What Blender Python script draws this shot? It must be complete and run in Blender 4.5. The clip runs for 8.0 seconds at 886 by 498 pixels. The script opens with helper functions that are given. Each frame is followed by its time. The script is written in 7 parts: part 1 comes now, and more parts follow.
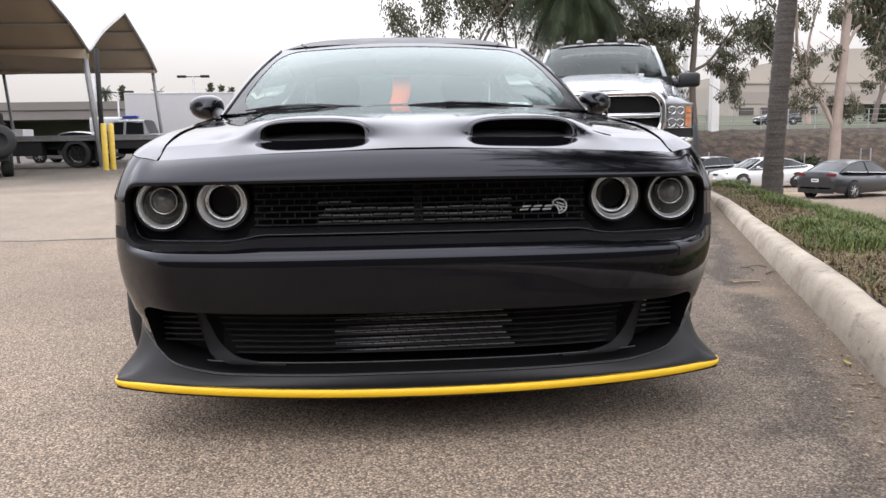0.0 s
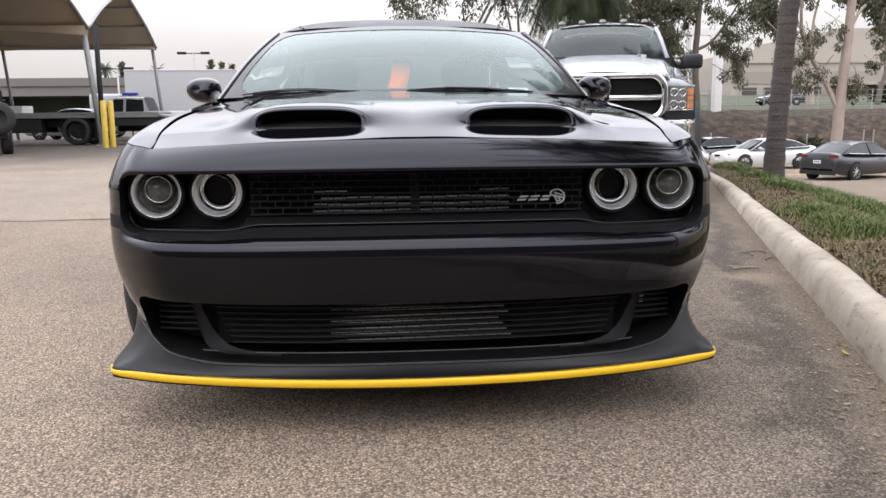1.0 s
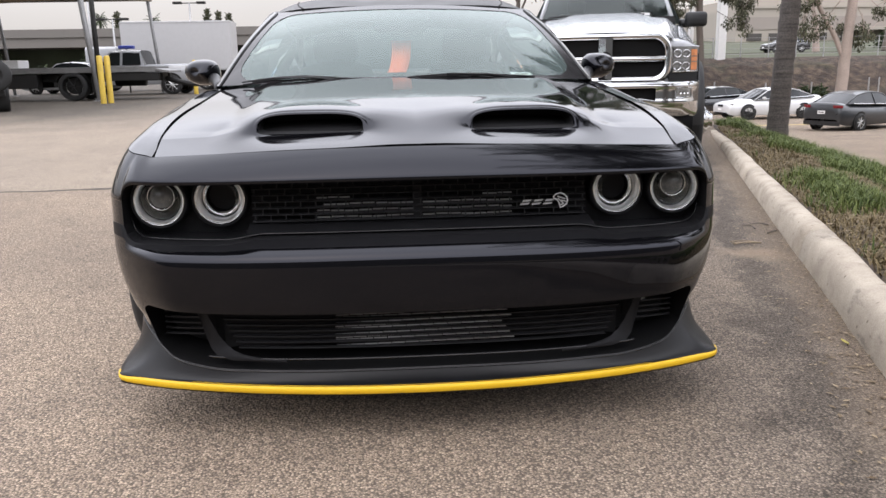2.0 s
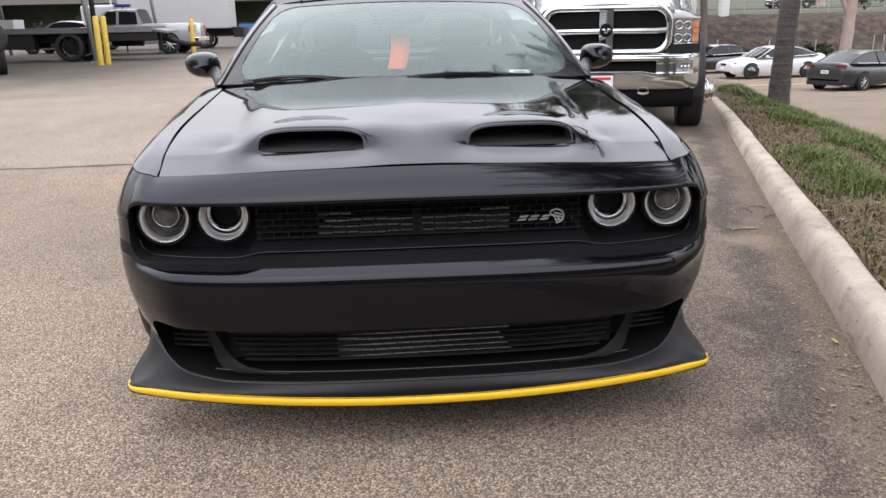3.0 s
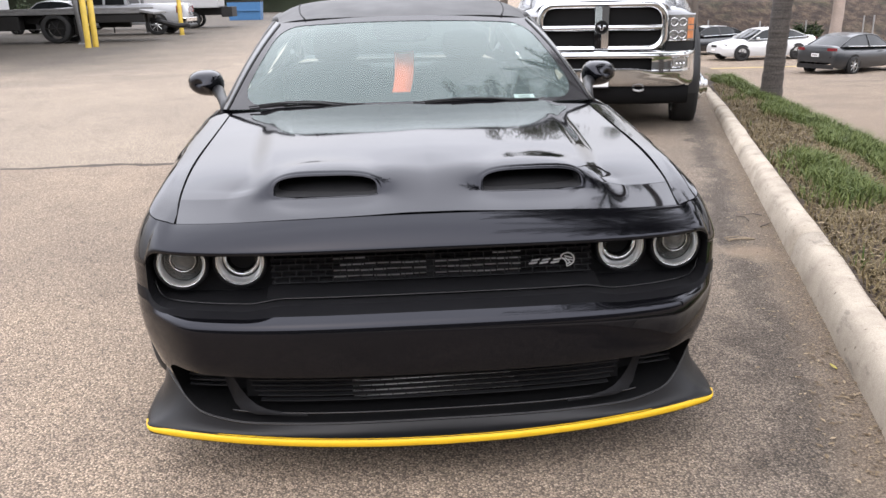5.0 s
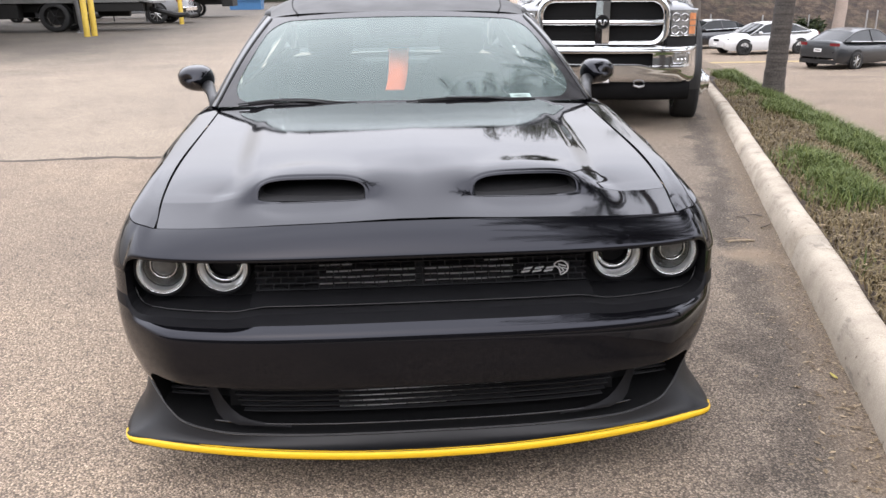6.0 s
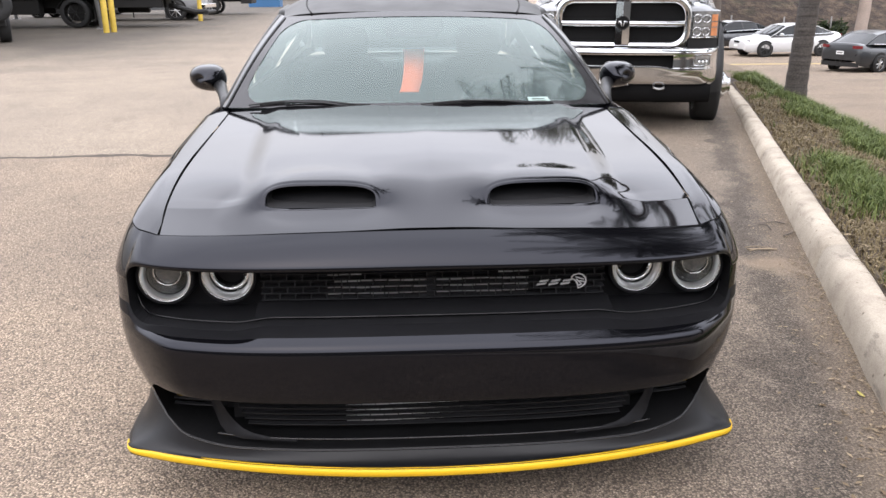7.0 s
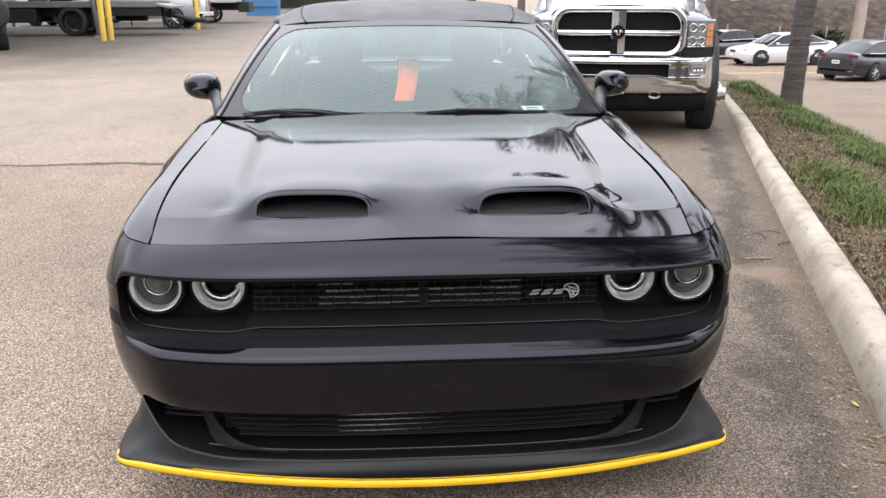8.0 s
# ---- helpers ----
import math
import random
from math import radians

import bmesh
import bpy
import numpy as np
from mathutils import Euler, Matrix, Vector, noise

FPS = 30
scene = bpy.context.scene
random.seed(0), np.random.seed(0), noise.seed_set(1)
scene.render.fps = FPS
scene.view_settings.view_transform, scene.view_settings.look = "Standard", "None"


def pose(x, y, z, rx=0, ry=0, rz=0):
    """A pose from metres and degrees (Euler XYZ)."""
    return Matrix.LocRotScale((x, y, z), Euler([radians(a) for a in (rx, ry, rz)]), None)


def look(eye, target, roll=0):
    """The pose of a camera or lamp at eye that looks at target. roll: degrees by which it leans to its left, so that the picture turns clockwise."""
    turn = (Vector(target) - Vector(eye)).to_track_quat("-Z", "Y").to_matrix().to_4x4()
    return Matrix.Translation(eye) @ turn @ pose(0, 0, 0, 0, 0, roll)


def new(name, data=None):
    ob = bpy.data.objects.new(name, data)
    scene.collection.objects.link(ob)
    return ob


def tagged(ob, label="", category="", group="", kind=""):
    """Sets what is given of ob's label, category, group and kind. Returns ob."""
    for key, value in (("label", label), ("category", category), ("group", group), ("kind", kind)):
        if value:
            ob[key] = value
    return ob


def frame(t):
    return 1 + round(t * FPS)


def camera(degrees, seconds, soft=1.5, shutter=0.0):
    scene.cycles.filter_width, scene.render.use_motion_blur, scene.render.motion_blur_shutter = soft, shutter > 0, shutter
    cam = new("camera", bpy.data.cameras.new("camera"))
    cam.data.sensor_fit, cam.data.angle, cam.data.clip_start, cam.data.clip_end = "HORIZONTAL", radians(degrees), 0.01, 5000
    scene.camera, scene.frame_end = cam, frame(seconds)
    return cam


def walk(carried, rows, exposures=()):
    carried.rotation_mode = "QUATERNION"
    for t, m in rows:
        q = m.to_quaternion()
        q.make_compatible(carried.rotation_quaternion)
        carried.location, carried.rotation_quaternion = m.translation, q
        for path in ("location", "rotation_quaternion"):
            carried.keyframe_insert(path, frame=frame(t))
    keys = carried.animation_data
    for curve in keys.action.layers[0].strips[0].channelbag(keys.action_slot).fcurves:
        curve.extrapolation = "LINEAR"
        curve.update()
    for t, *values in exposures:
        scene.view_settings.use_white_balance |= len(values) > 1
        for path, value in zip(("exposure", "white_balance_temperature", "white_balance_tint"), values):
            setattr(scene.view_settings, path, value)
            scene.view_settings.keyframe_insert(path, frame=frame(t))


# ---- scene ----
# ---- camera ----
cam = camera(57.4, 8.0)
PATH = [
    (0, (-0.103, -2.315, 0.862), (0.034, -0.338, 0.596), -0.9),
    (0.5, (-0.095, -2.316, 0.863), (0.034, -0.339, 0.587), -0.9),
    (1, (-0.089, -2.296, 0.893), (0.045, -0.326, 0.575), -0.6),
    (1.5, (-0.095, -2.269, 0.955), (0.032, -0.309, 0.577), -0.8),
    (2.8, (-0.081, -2.281, 1.207), (0.049, -0.355, 0.682), -1.3),
    (3, (-0.083, -2.286, 1.233), (0.039, -0.364, 0.691), -1.2),
    (3.5, (-0.101, -2.295, 1.313), (0.014, -0.385, 0.733), -1.1),
    (4, (-0.121, -2.286, 1.367), (0.006, -0.383, 0.763), -1.1),
    (4.5, (-0.142, -2.28, 1.404), (-0.006, -0.38, 0.793), -1.1),
    (5, (-0.149, -2.266, 1.436), (-0.003, -0.362, 0.842), -1.1),
    (6.3, (-0.099, -2.142, 1.456), (0.04, -0.245, 0.837), -0.4),
    (6.5, (-0.095, -2.116, 1.456), (0.032, -0.219, 0.836), -0.4),
    (7, (-0.098, -2.086, 1.46), (0.01, -0.187, 0.844), -0.2),
    (7.5, (-0.089, -2.078, 1.462), (0.02, -0.174, 0.86), -0.0),
    (8, (-0.083, -2.078, 1.461), (0.032, -0.173, 0.864), -0.1),
]
walk(cam, [(t, look(eye, target, roll)) for t, eye, target, roll in PATH],
     exposures=((0.0, -0.26), (1.6, -0.29), (3.0, -0.30), (4.5, -0.10), (6.0, -0.03), (8.0, -0.02)))

# ---- sky, sun, exposure ----
SUN_ELEV, SUN_ROT = radians(55), radians(200)
world = bpy.data.worlds.new("overcast_sky")
scene.world = world
world.use_nodes = True
wn, wl = world.node_tree.nodes, world.node_tree.links
wn.clear()
w_out = wn.new("ShaderNodeOutputWorld")
w_bg = wn.new("ShaderNodeBackground")
w_sky = wn.new("ShaderNodeTexSky")
w_sky.sky_type, w_sky.sun_disc = "NISHITA", False
w_sky.sun_elevation, w_sky.sun_rotation = SUN_ELEV, SUN_ROT
w_sky.air_density, w_sky.dust_density, w_sky.ozone_density = 1.0, 4.0, 1.0
w_mix = wn.new("ShaderNodeMix")
w_mix.data_type = "RGBA"
w_mix.inputs["Factor"].default_value = 0.86
w_coord = wn.new("ShaderNodeTexCoord")
w_cloud = wn.new("ShaderNodeTexNoise")
w_cloud.inputs["Scale"].default_value, w_cloud.inputs["Detail"].default_value = 1.6, 4.0
w_map = wn.new("ShaderNodeMapping")
w_map.inputs["Scale"].default_value = (1, 1, 3.5)
w_ramp = wn.new("ShaderNodeValToRGB")
w_ramp.color_ramp.elements[0].color, w_ramp.color_ramp.elements[0].position = (7.9, 8.05, 8.6, 1), 0.3
w_ramp.color_ramp.elements[1].color, w_ramp.color_ramp.elements[1].position = (9.9, 10.0, 10.5, 1), 0.7
wl.new(w_coord.outputs["Generated"], w_map.inputs["Vector"])
wl.new(w_map.outputs["Vector"], w_cloud.inputs["Vector"])
wl.new(w_cloud.outputs["Fac"], w_ramp.inputs["Fac"])
wl.new(w_sky.outputs["Color"], w_mix.inputs["A"])
wl.new(w_ramp.outputs["Color"], w_mix.inputs["B"])
# hazy overcast: dull at the horizon, about three times as bright higher up
w_sep, w_up, w_mul = wn.new("ShaderNodeSeparateXYZ"), wn.new("ShaderNodeMapRange"), wn.new("ShaderNodeMix")
w_mul.data_type, w_mul.blend_type = "RGBA", "MULTIPLY"
w_mul.inputs["Factor"].default_value = 1.0
w_up.interpolation_type = "SMOOTHERSTEP"
w_up.inputs["From Min"].default_value, w_up.inputs["From Max"].default_value = -0.05, 0.56
w_tone = wn.new("ShaderNodeMix")
w_tone.data_type = "RGBA"
w_tone.inputs["A"].default_value, w_tone.inputs["B"].default_value = (1.10, 1.02, 0.93, 1), (4.35, 4.3, 4.4, 1)
wl.new(w_coord.outputs["Generated"], w_sep.inputs["Vector"])
wl.new(w_sep.outputs["Z"], w_up.inputs["Value"])
wl.new(w_mix.outputs["Result"], w_mul.inputs["A"])
wl.new(w_up.outputs["Result"], w_tone.inputs["Factor"])
wl.new(w_tone.outputs["Result"], w_mul.inputs["B"])
wl.new(w_mul.outputs["Result"], w_bg.inputs["Color"])
w_bg.inputs["Strength"].default_value = 0.1
wl.new(w_bg.outputs["Background"], w_out.inputs["Surface"])

sun = new("sun", bpy.data.lights.new("sun", "SUN"))
sun.data.energy, sun.data.angle, sun.data.color = 0.4, radians(100), (1.0, 0.96, 0.90)
sun.rotation_euler = Euler((radians(35), 0, radians(20)))


# ---- materials ----
def ramp(nt, fac, stops):
    node = nt.nodes.new("ShaderNodeValToRGB")
    el = node.color_ramp.elements
    while len(el) < len(stops):
        el.new(0.5)
    for e, (p, c) in zip(el, stops):
        e.position, e.color = p, (*c, 1)
    nt.links.new(fac, node.inputs["Fac"])
    return node.outputs["Color"]


def noise_tex(nt, scale, detail=4.0, rough=0.55, stretch=None):
    co = nt.nodes.new("ShaderNodeTexCoord")
    vec = co.outputs["Object"]
    if stretch:
        mp = nt.nodes.new("ShaderNodeMapping")
        mp.inputs["Scale"].default_value = stretch
        nt.links.new(vec, mp.inputs["Vector"])
        vec = mp.outputs["Vector"]
    tx = nt.nodes.new("ShaderNodeTexNoise")
    tx.inputs["Scale"].default_value, tx.inputs["Detail"].default_value, tx.inputs["Roughness"].default_value = scale, detail, rough
    nt.links.new(vec, tx.inputs["Vector"])
    return tx.outputs["Fac"]


def mixed(nt, fac, a, b, blend="MIX"):
    node = nt.nodes.new("ShaderNodeMix")
    node.data_type, node.blend_type = "RGBA", blend
    for key, value in (("Factor", fac), ("A", a), ("B", b)):
        if hasattr(value, "is_output"):
            nt.links.new(value, node.inputs[key])
        elif key == "Factor":
            node.inputs[key].default_value = value
        else:
            node.inputs[key].default_value = (*value, 1)
    return node.outputs["Result"]


def bare(name):
    m = bpy.data.materials.new(name)
    m.use_nodes = True
    return m, m.node_tree, m.node_tree.nodes["Principled BSDF"]


def add_bump(nt, bsdf, height, strength, distance):
    bp = nt.nodes.new("ShaderNodeBump")
    bp.inputs["Strength"].default_value, bp.inputs["Distance"].default_value = strength, distance
    nt.links.new(height, bp.inputs["Height"])
    nt.links.new(bp.outputs["Normal"], bsdf.inputs["Normal"])


def paint_mat(name, color, rough=0.045, ior=1.62):
    m = mat(name, color, rough, vary=0.1, rvary=0.25)
    m.node_tree.nodes["Principled BSDF"].inputs["IOR"].default_value = ior
    m.node_tree.nodes["Principled BSDF"].inputs["Specular Tint"].default_value = (0.42, 0.43, 0.49, 1)
    return m


def mat(name, color, rough=0.5, metal=0.0, vary=0.15, scale=6.0, fine=120.0, bump=0.0, coat=0.0, coat_rough=0.03, emit=0.0, rvary=0.1, spec=0.5):
    """A plain surface with broad and fine unevenness in colour and gloss."""
    m, nt, b = bare(name)
    broad, grain = noise_tex(nt, scale), noise_tex(nt, fine, 2.0)
    lo, hi = [max(0, c * (1 - vary)) for c in color], [min(1, c * (1 + vary)) for c in color]
    col = ramp(nt, broad, [(0.3, lo), (0.7, hi)])
    col = mixed(nt, 0.5, col, ramp(nt, grain, [(0.3, lo), (0.7, hi)]))
    nt.links.new(col, b.inputs["Base Color"])
    rr = ramp(nt, broad, [(0.3, [max(0.02, rough * (1 - rvary))] * 3), (0.7, [min(1, rough * (1 + rvary))] * 3)])
    nt.links.new(rr, b.inputs["Roughness"])
    b.inputs["Metallic"].default_value = metal
    b.inputs["Specular IOR Level"].default_value = spec
    b.inputs["Coat Weight"].default_value, b.inputs["Coat Roughness"].default_value = coat, coat_rough
    if bump:
        add_bump(nt, b, grain, bump, 0.004)
    if emit:
        b.inputs["Emission Color"].default_value, b.inputs["Emission Strength"].default_value = (*color, 1), emit
    return m


def glass_mat(name, tint, ior=1.6, rough=0.0, haze=0.0):
    """Thin pane: see-through, with gloss that grows towards a glancing view."""
    m, nt, b = bare(name)
    nt.nodes.remove(b)
    out = nt.nodes["Material Output"]
    clear, gloss, mix = nt.nodes.new("ShaderNodeBsdfTransparent"), nt.nodes.new("ShaderNodeBsdfGlossy"), nt.nodes.new("ShaderNodeMixShader")
    clear.inputs["Color"].default_value, gloss.inputs["Roughness"].default_value = (*tint, 1), rough
    gloss.inputs["Color"].default_value = (0.93, 1.0, 0.97, 1)
    fr = nt.nodes.new("ShaderNodeFresnel")
    fr.inputs["IOR"].default_value = ior
    nt.links.new(fr.outputs["Fac"], mix.inputs["Fac"])
    first = clear.outputs["BSDF"]
    # pale teal diffuse layer: dust, and a painted veil of reflected sky
    if haze:
        veil, hm = nt.nodes.new("ShaderNodeBsdfDiffuse"), nt.nodes.new("ShaderNodeMixShader")
        veil.inputs["Color"].default_value, hm.inputs["Fac"].default_value = (0.52, 0.67, 0.65, 1), haze
        nt.links.new(first, hm.inputs[1])
        nt.links.new(veil.outputs["BSDF"], hm.inputs[2])
        first = hm.outputs["Shader"]
    nt.links.new(first, mix.inputs[1])
    nt.links.new(gloss.outputs["BSDF"], mix.inputs[2])
    nt.links.new(mix.outputs["Shader"], out.inputs["Surface"])
    return m


def asphalt_mat():
    m, nt, b = bare("worn_asphalt")
    co = nt.nodes.new("ShaderNodeTexCoord")
    sep = nt.nodes.new("ShaderNodeSeparateXYZ")
    nt.links.new(co.outputs["Object"], sep.inputs["Vector"])
    stone = nt.nodes.new("ShaderNodeTexVoronoi")
    stone.inputs["Scale"].default_value = 145.0
    nt.links.new(co.outputs["Object"], stone.inputs["Vector"])
    stone_val = nt.nodes.new("ShaderNodeSeparateColor")
    nt.links.new(stone.outputs["Color"], stone_val.inputs["Color"])
    col = ramp(nt, stone_val.outputs["Red"], [(0.0, (0.152, 0.119, 0.090)), (0.4, (0.252, 0.198, 0.149)), (0.75, (0.347, 0.273, 0.205)), (1.0, (0.58, 0.467, 0.356))])
    grit = noise_tex(nt, 300.0, 3.0, 0.75)
    col = mixed(nt, 0.35, col, ramp(nt, grit, [(0.42, (0.075, 0.060, 0.047)), (0.5, (0.19, 0.152, 0.117)), (0.58, (0.40, 0.325, 0.253))]))
    # dark binder between the stones
    binder = nt.nodes.new("ShaderNodeMapRange")
    binder.inputs["From Min"].default_value, binder.inputs["From Max"].default_value = 0.40, 0.70
    nt.links.new(stone.outputs["Distance"], binder.inputs["Value"])
    col = mixed(nt, binder.outputs["Result"], col, (0.094, 0.075, 0.058))
    broad = noise_tex(nt, 0.55, 5.0, 0.6)
    col = mixed(nt, 1.0, col, ramp(nt, broad, [(0.3, (0.98, 0.97, 0.97)), (0.7, (1.34, 1.32, 1.28))]), "MULTIPLY")
    patch = noise_tex(nt, 2.3, 5.0, 0.65)
    col = mixed(nt, 1.0, col, ramp(nt, patch, [(0.28, (0.82, 0.81, 0.80)), (0.45, (1.0, 1.0, 1.0)), (0.75, (1.07, 1.06, 1.04))]), "MULTIPLY")
    clump = noise_tex(nt, 42.0, 5.0, 0.8)
    col = mixed(nt, 1.0, col, ramp(nt, clump, [(0.36, (0.82, 0.82, 0.83)), (0.5, (1.0, 1.0, 1.0)), (0.66, (1.18, 1.17, 1.15))]), "MULTIPLY")
    # older, greyer pour beyond the seam
    wob = noise_tex(nt, 1.2, 3.0)
    edge = nt.nodes.new("ShaderNodeMath")
    edge.operation = "MULTIPLY_ADD"
    nt.links.new(wob, edge.inputs[0])
    edge.inputs[1].default_value = 0.45
    nt.links.new(sep.outputs["Y"], edge.inputs[2])
    far = nt.nodes.new("ShaderNodeMapRange")
    far.inputs["From Min"].default_value, far.inputs["From Max"].default_value = 5.62, 5.68
    nt.links.new(edge.outputs["Value"], far.inputs["Value"])
    left = nt.nodes.new("ShaderNodeMath")
    left.operation, left.inputs[1].default_value = "LESS_THAN", 0.5
    nt.links.new(sep.outputs["X"], left.inputs[0])
    farl = nt.nodes.new("ShaderNodeMath")
    farl.operation = "MULTIPLY"
    nt.links.new(far.outputs["Result"], farl.inputs[0])
    nt.links.new(left.outputs["Value"], farl.inputs[1])
    col = mixed(nt, farl.outputs["Value"], col, mixed(nt, 1.0, col, (1.08, 1.13, 1.17), "MULTIPLY"))
    gap = nt.nodes.new("ShaderNodeMath")
    gap.operation, gap.inputs[1].default_value, gap.inputs[2].default_value = "COMPARE", 5.63, 0.045
    nt.links.new(edge.outputs["Value"], gap.inputs[0])
    gapl = nt.nodes.new("ShaderNodeMath")
    gapl.operation = "MULTIPLY"
    nt.links.new(gap.outputs["Value"], gapl.inputs[0])
    nt.links.new(left.outputs["Value"], gapl.inputs[1])
    col = mixed(nt, gapl.outputs["Value"], col, (0.07, 0.057, 0.046))
    # older, oily yard surface by the shelters, their shade painted into its colour
    yard = nt.nodes.new("ShaderNodeMath")
    yard.operation, yard.inputs[1].default_value = "MULTIPLY_ADD", 7.0
    nt.links.new(noise_tex(nt, 0.35, 5.0, 0.65, (0.35, 1.0, 1.0)), yard.inputs[0])
    nt.links.new(sep.outputs["Y"], yard.inputs[2])
    ym, xm, canopy_shade = nt.nodes.new("ShaderNodeMapRange"), nt.nodes.new("ShaderNodeMapRange"), nt.nodes.new("ShaderNodeMath")
    ym.inputs["From Min"].default_value, ym.inputs["From Max"].default_value = 15.0, 23.5
    xm.inputs["From Min"].default_value, xm.inputs["From Max"].default_value = -3.0, -8.5
    nt.links.new(yard.outputs["Value"], ym.inputs["Value"])
    nt.links.new(sep.outputs["X"], xm.inputs["Value"])
    canopy_shade.operation = "MULTIPLY"
    nt.links.new(ym.outputs["Result"], canopy_shade.inputs[0])
    nt.links.new(xm.outputs["Result"], canopy_shade.inputs[1])
    col = mixed(nt, canopy_shade.outputs["Value"], col, mixed(nt, 1.0, col, (0.33, 0.34, 0.352), "MULTIPLY"))
    # dirt that the gutter gathers along the kerb
    along = nt.nodes.new("ShaderNodeVectorMath")
    along.operation = "DOT_PRODUCT"
    along.inputs[1].default_value = (KNX, KNY, 0)
    nt.links.new(co.outputs["Object"], along.inputs[0])
    gut = nt.nodes.new("ShaderNodeMath")
    gut.operation = "MULTIPLY_ADD"
    nt.links.new(noise_tex(nt, 3.0, 5.0, 0.7), gut.inputs[0])
    gut.inputs[1].default_value = 0.7
    nt.links.new(along.outputs["Value"], gut.inputs[2])
    gm = nt.nodes.new("ShaderNodeMapRange")
    k0 = KX0 * KNX
    gm.inputs["From Min"].default_value, gm.inputs["From Max"].default_value = k0 - 1.5, k0 + 0.1
    nt.links.new(gut.outputs["Value"], gm.inputs["Value"])
    lot = nt.nodes.new("ShaderNodeMath")
    lot.operation, lot.inputs[1].default_value = "LESS_THAN", k0 + 0.5
    nt.links.new(along.outputs["Value"], lot.inputs[0])
    both = nt.nodes.new("ShaderNodeMath")
    both.operation = "MULTIPLY"
    nt.links.new(gm.outputs["Result"], both.inputs[0])
    nt.links.new(lot.outputs["Value"], both.inputs[1])
    col = mixed(nt, both.outputs["Value"], col, mixed(nt, 1.0, col, (0.75, 0.78, 0.82), "MULTIPLY"))
    # dark tarry streak a hand's width out from the kerb
    tar = nt.nodes.new("ShaderNodeMath")
    tar.operation, tar.inputs[1].default_value = "MULTIPLY_ADD", 0.9
    nt.links.new(noise_tex(nt, 1.7, 6.0, 0.7), tar.inputs[0])
    nt.links.new(along.outputs["Value"], tar.inputs[2])
    off = nt.nodes.new("ShaderNodeMath")
    off.operation, off.inputs[1].default_value = "SUBTRACT", k0 + 0.17
    nt.links.new(tar.outputs["Value"], off.inputs[0])
    dist = nt.nodes.new("ShaderNodeMath")
    dist.operation = "ABSOLUTE"
    nt.links.new(off.outputs["Value"], dist.inputs[0])
    tm = nt.nodes.new("ShaderNodeMapRange")
    tm.inputs["From Min"].default_value, tm.inputs["From Max"].default_value = 0.15, 0.04
    tm.inputs["To Max"].default_value = 0.75
    nt.links.new(dist.outputs["Value"], tm.inputs["Value"])
    col = mixed(nt, tm.outputs["Result"], col, mixed(nt, 1.0, col, (0.44, 0.44, 0.44), "MULTIPLY"))
    # brown silt lying against the kerb's foot, in drifts
    silt = nt.nodes.new("ShaderNodeMath")
    silt.operation, silt.inputs[1].default_value = "MULTIPLY_ADD", 0.34
    nt.links.new(noise_tex(nt, 2.6, 6.0, 0.75), silt.inputs[0])
    nt.links.new(along.outputs["Value"], silt.inputs[2])
    sm, drift = nt.nodes.new("ShaderNodeMapRange"), nt.nodes.new("ShaderNodeMath")
    sm.inputs["From Min"].default_value, sm.inputs["From Max"].default_value = k0 - 0.06, k0 + 0.10
    sm.inputs["To Max"].default_value = 0.85
    nt.links.new(silt.outputs["Value"], sm.inputs["Value"])
    drift.operation = "MULTIPLY"
    nt.links.new(sm.outputs["Result"], drift.inputs[0])
    nt.links.new(lot.outputs["Value"], drift.inputs[1])
    crumbs = ramp(nt, noise_tex(nt, 95.0, 4.0, 0.8), [(0.36, (0.055, 0.041, 0.030)), (0.52, (0.155, 0.118, 0.085)), (0.66, (0.36, 0.29, 0.215))])
    col = mixed(nt, drift.outputs["Value"], col, crumbs)
    # a spill of sand beside the fallen twig
    reach = nt.nodes.new("ShaderNodeVectorMath")
    reach.operation, reach.inputs[1].default_value = "DISTANCE", (1.94, 2.02, 0.0)
    nt.links.new(co.outputs["Object"], reach.inputs[0])
    spill = nt.nodes.new("ShaderNodeMath")
    spill.operation, spill.inputs[1].default_value = "MULTIPLY_ADD", 0.35
    nt.links.new(noise_tex(nt, 6.0, 4.0, 0.7), spill.inputs[0])
    nt.links.new(reach.outputs["Value"], spill.inputs[2])
    pm = nt.nodes.new("ShaderNodeMapRange")
    pm.inputs["From Min"].default_value, pm.inputs["From Max"].default_value = 0.40, 0.22
    pm.inputs["To Max"].default_value = 0.55
    nt.links.new(spill.outputs["Value"], pm.inputs["Value"])
    col = mixed(nt, pm.outputs["Result"], col, (0.33, 0.25, 0.175))
    nt.links.new(col, b.inputs["Base Color"])
    b.inputs["Roughness"].default_value, b.inputs["Specular IOR Level"].default_value = 0.85, 0.3
    high = nt.nodes.new("ShaderNodeMath")
    high.operation, high.inputs[0].default_value = "SUBTRACT", 1.0
    nt.links.new(stone.outputs["Distance"], high.inputs[1])
    add_bump(nt, b, high.outputs["Value"], 0.8, 0.006)
    return m


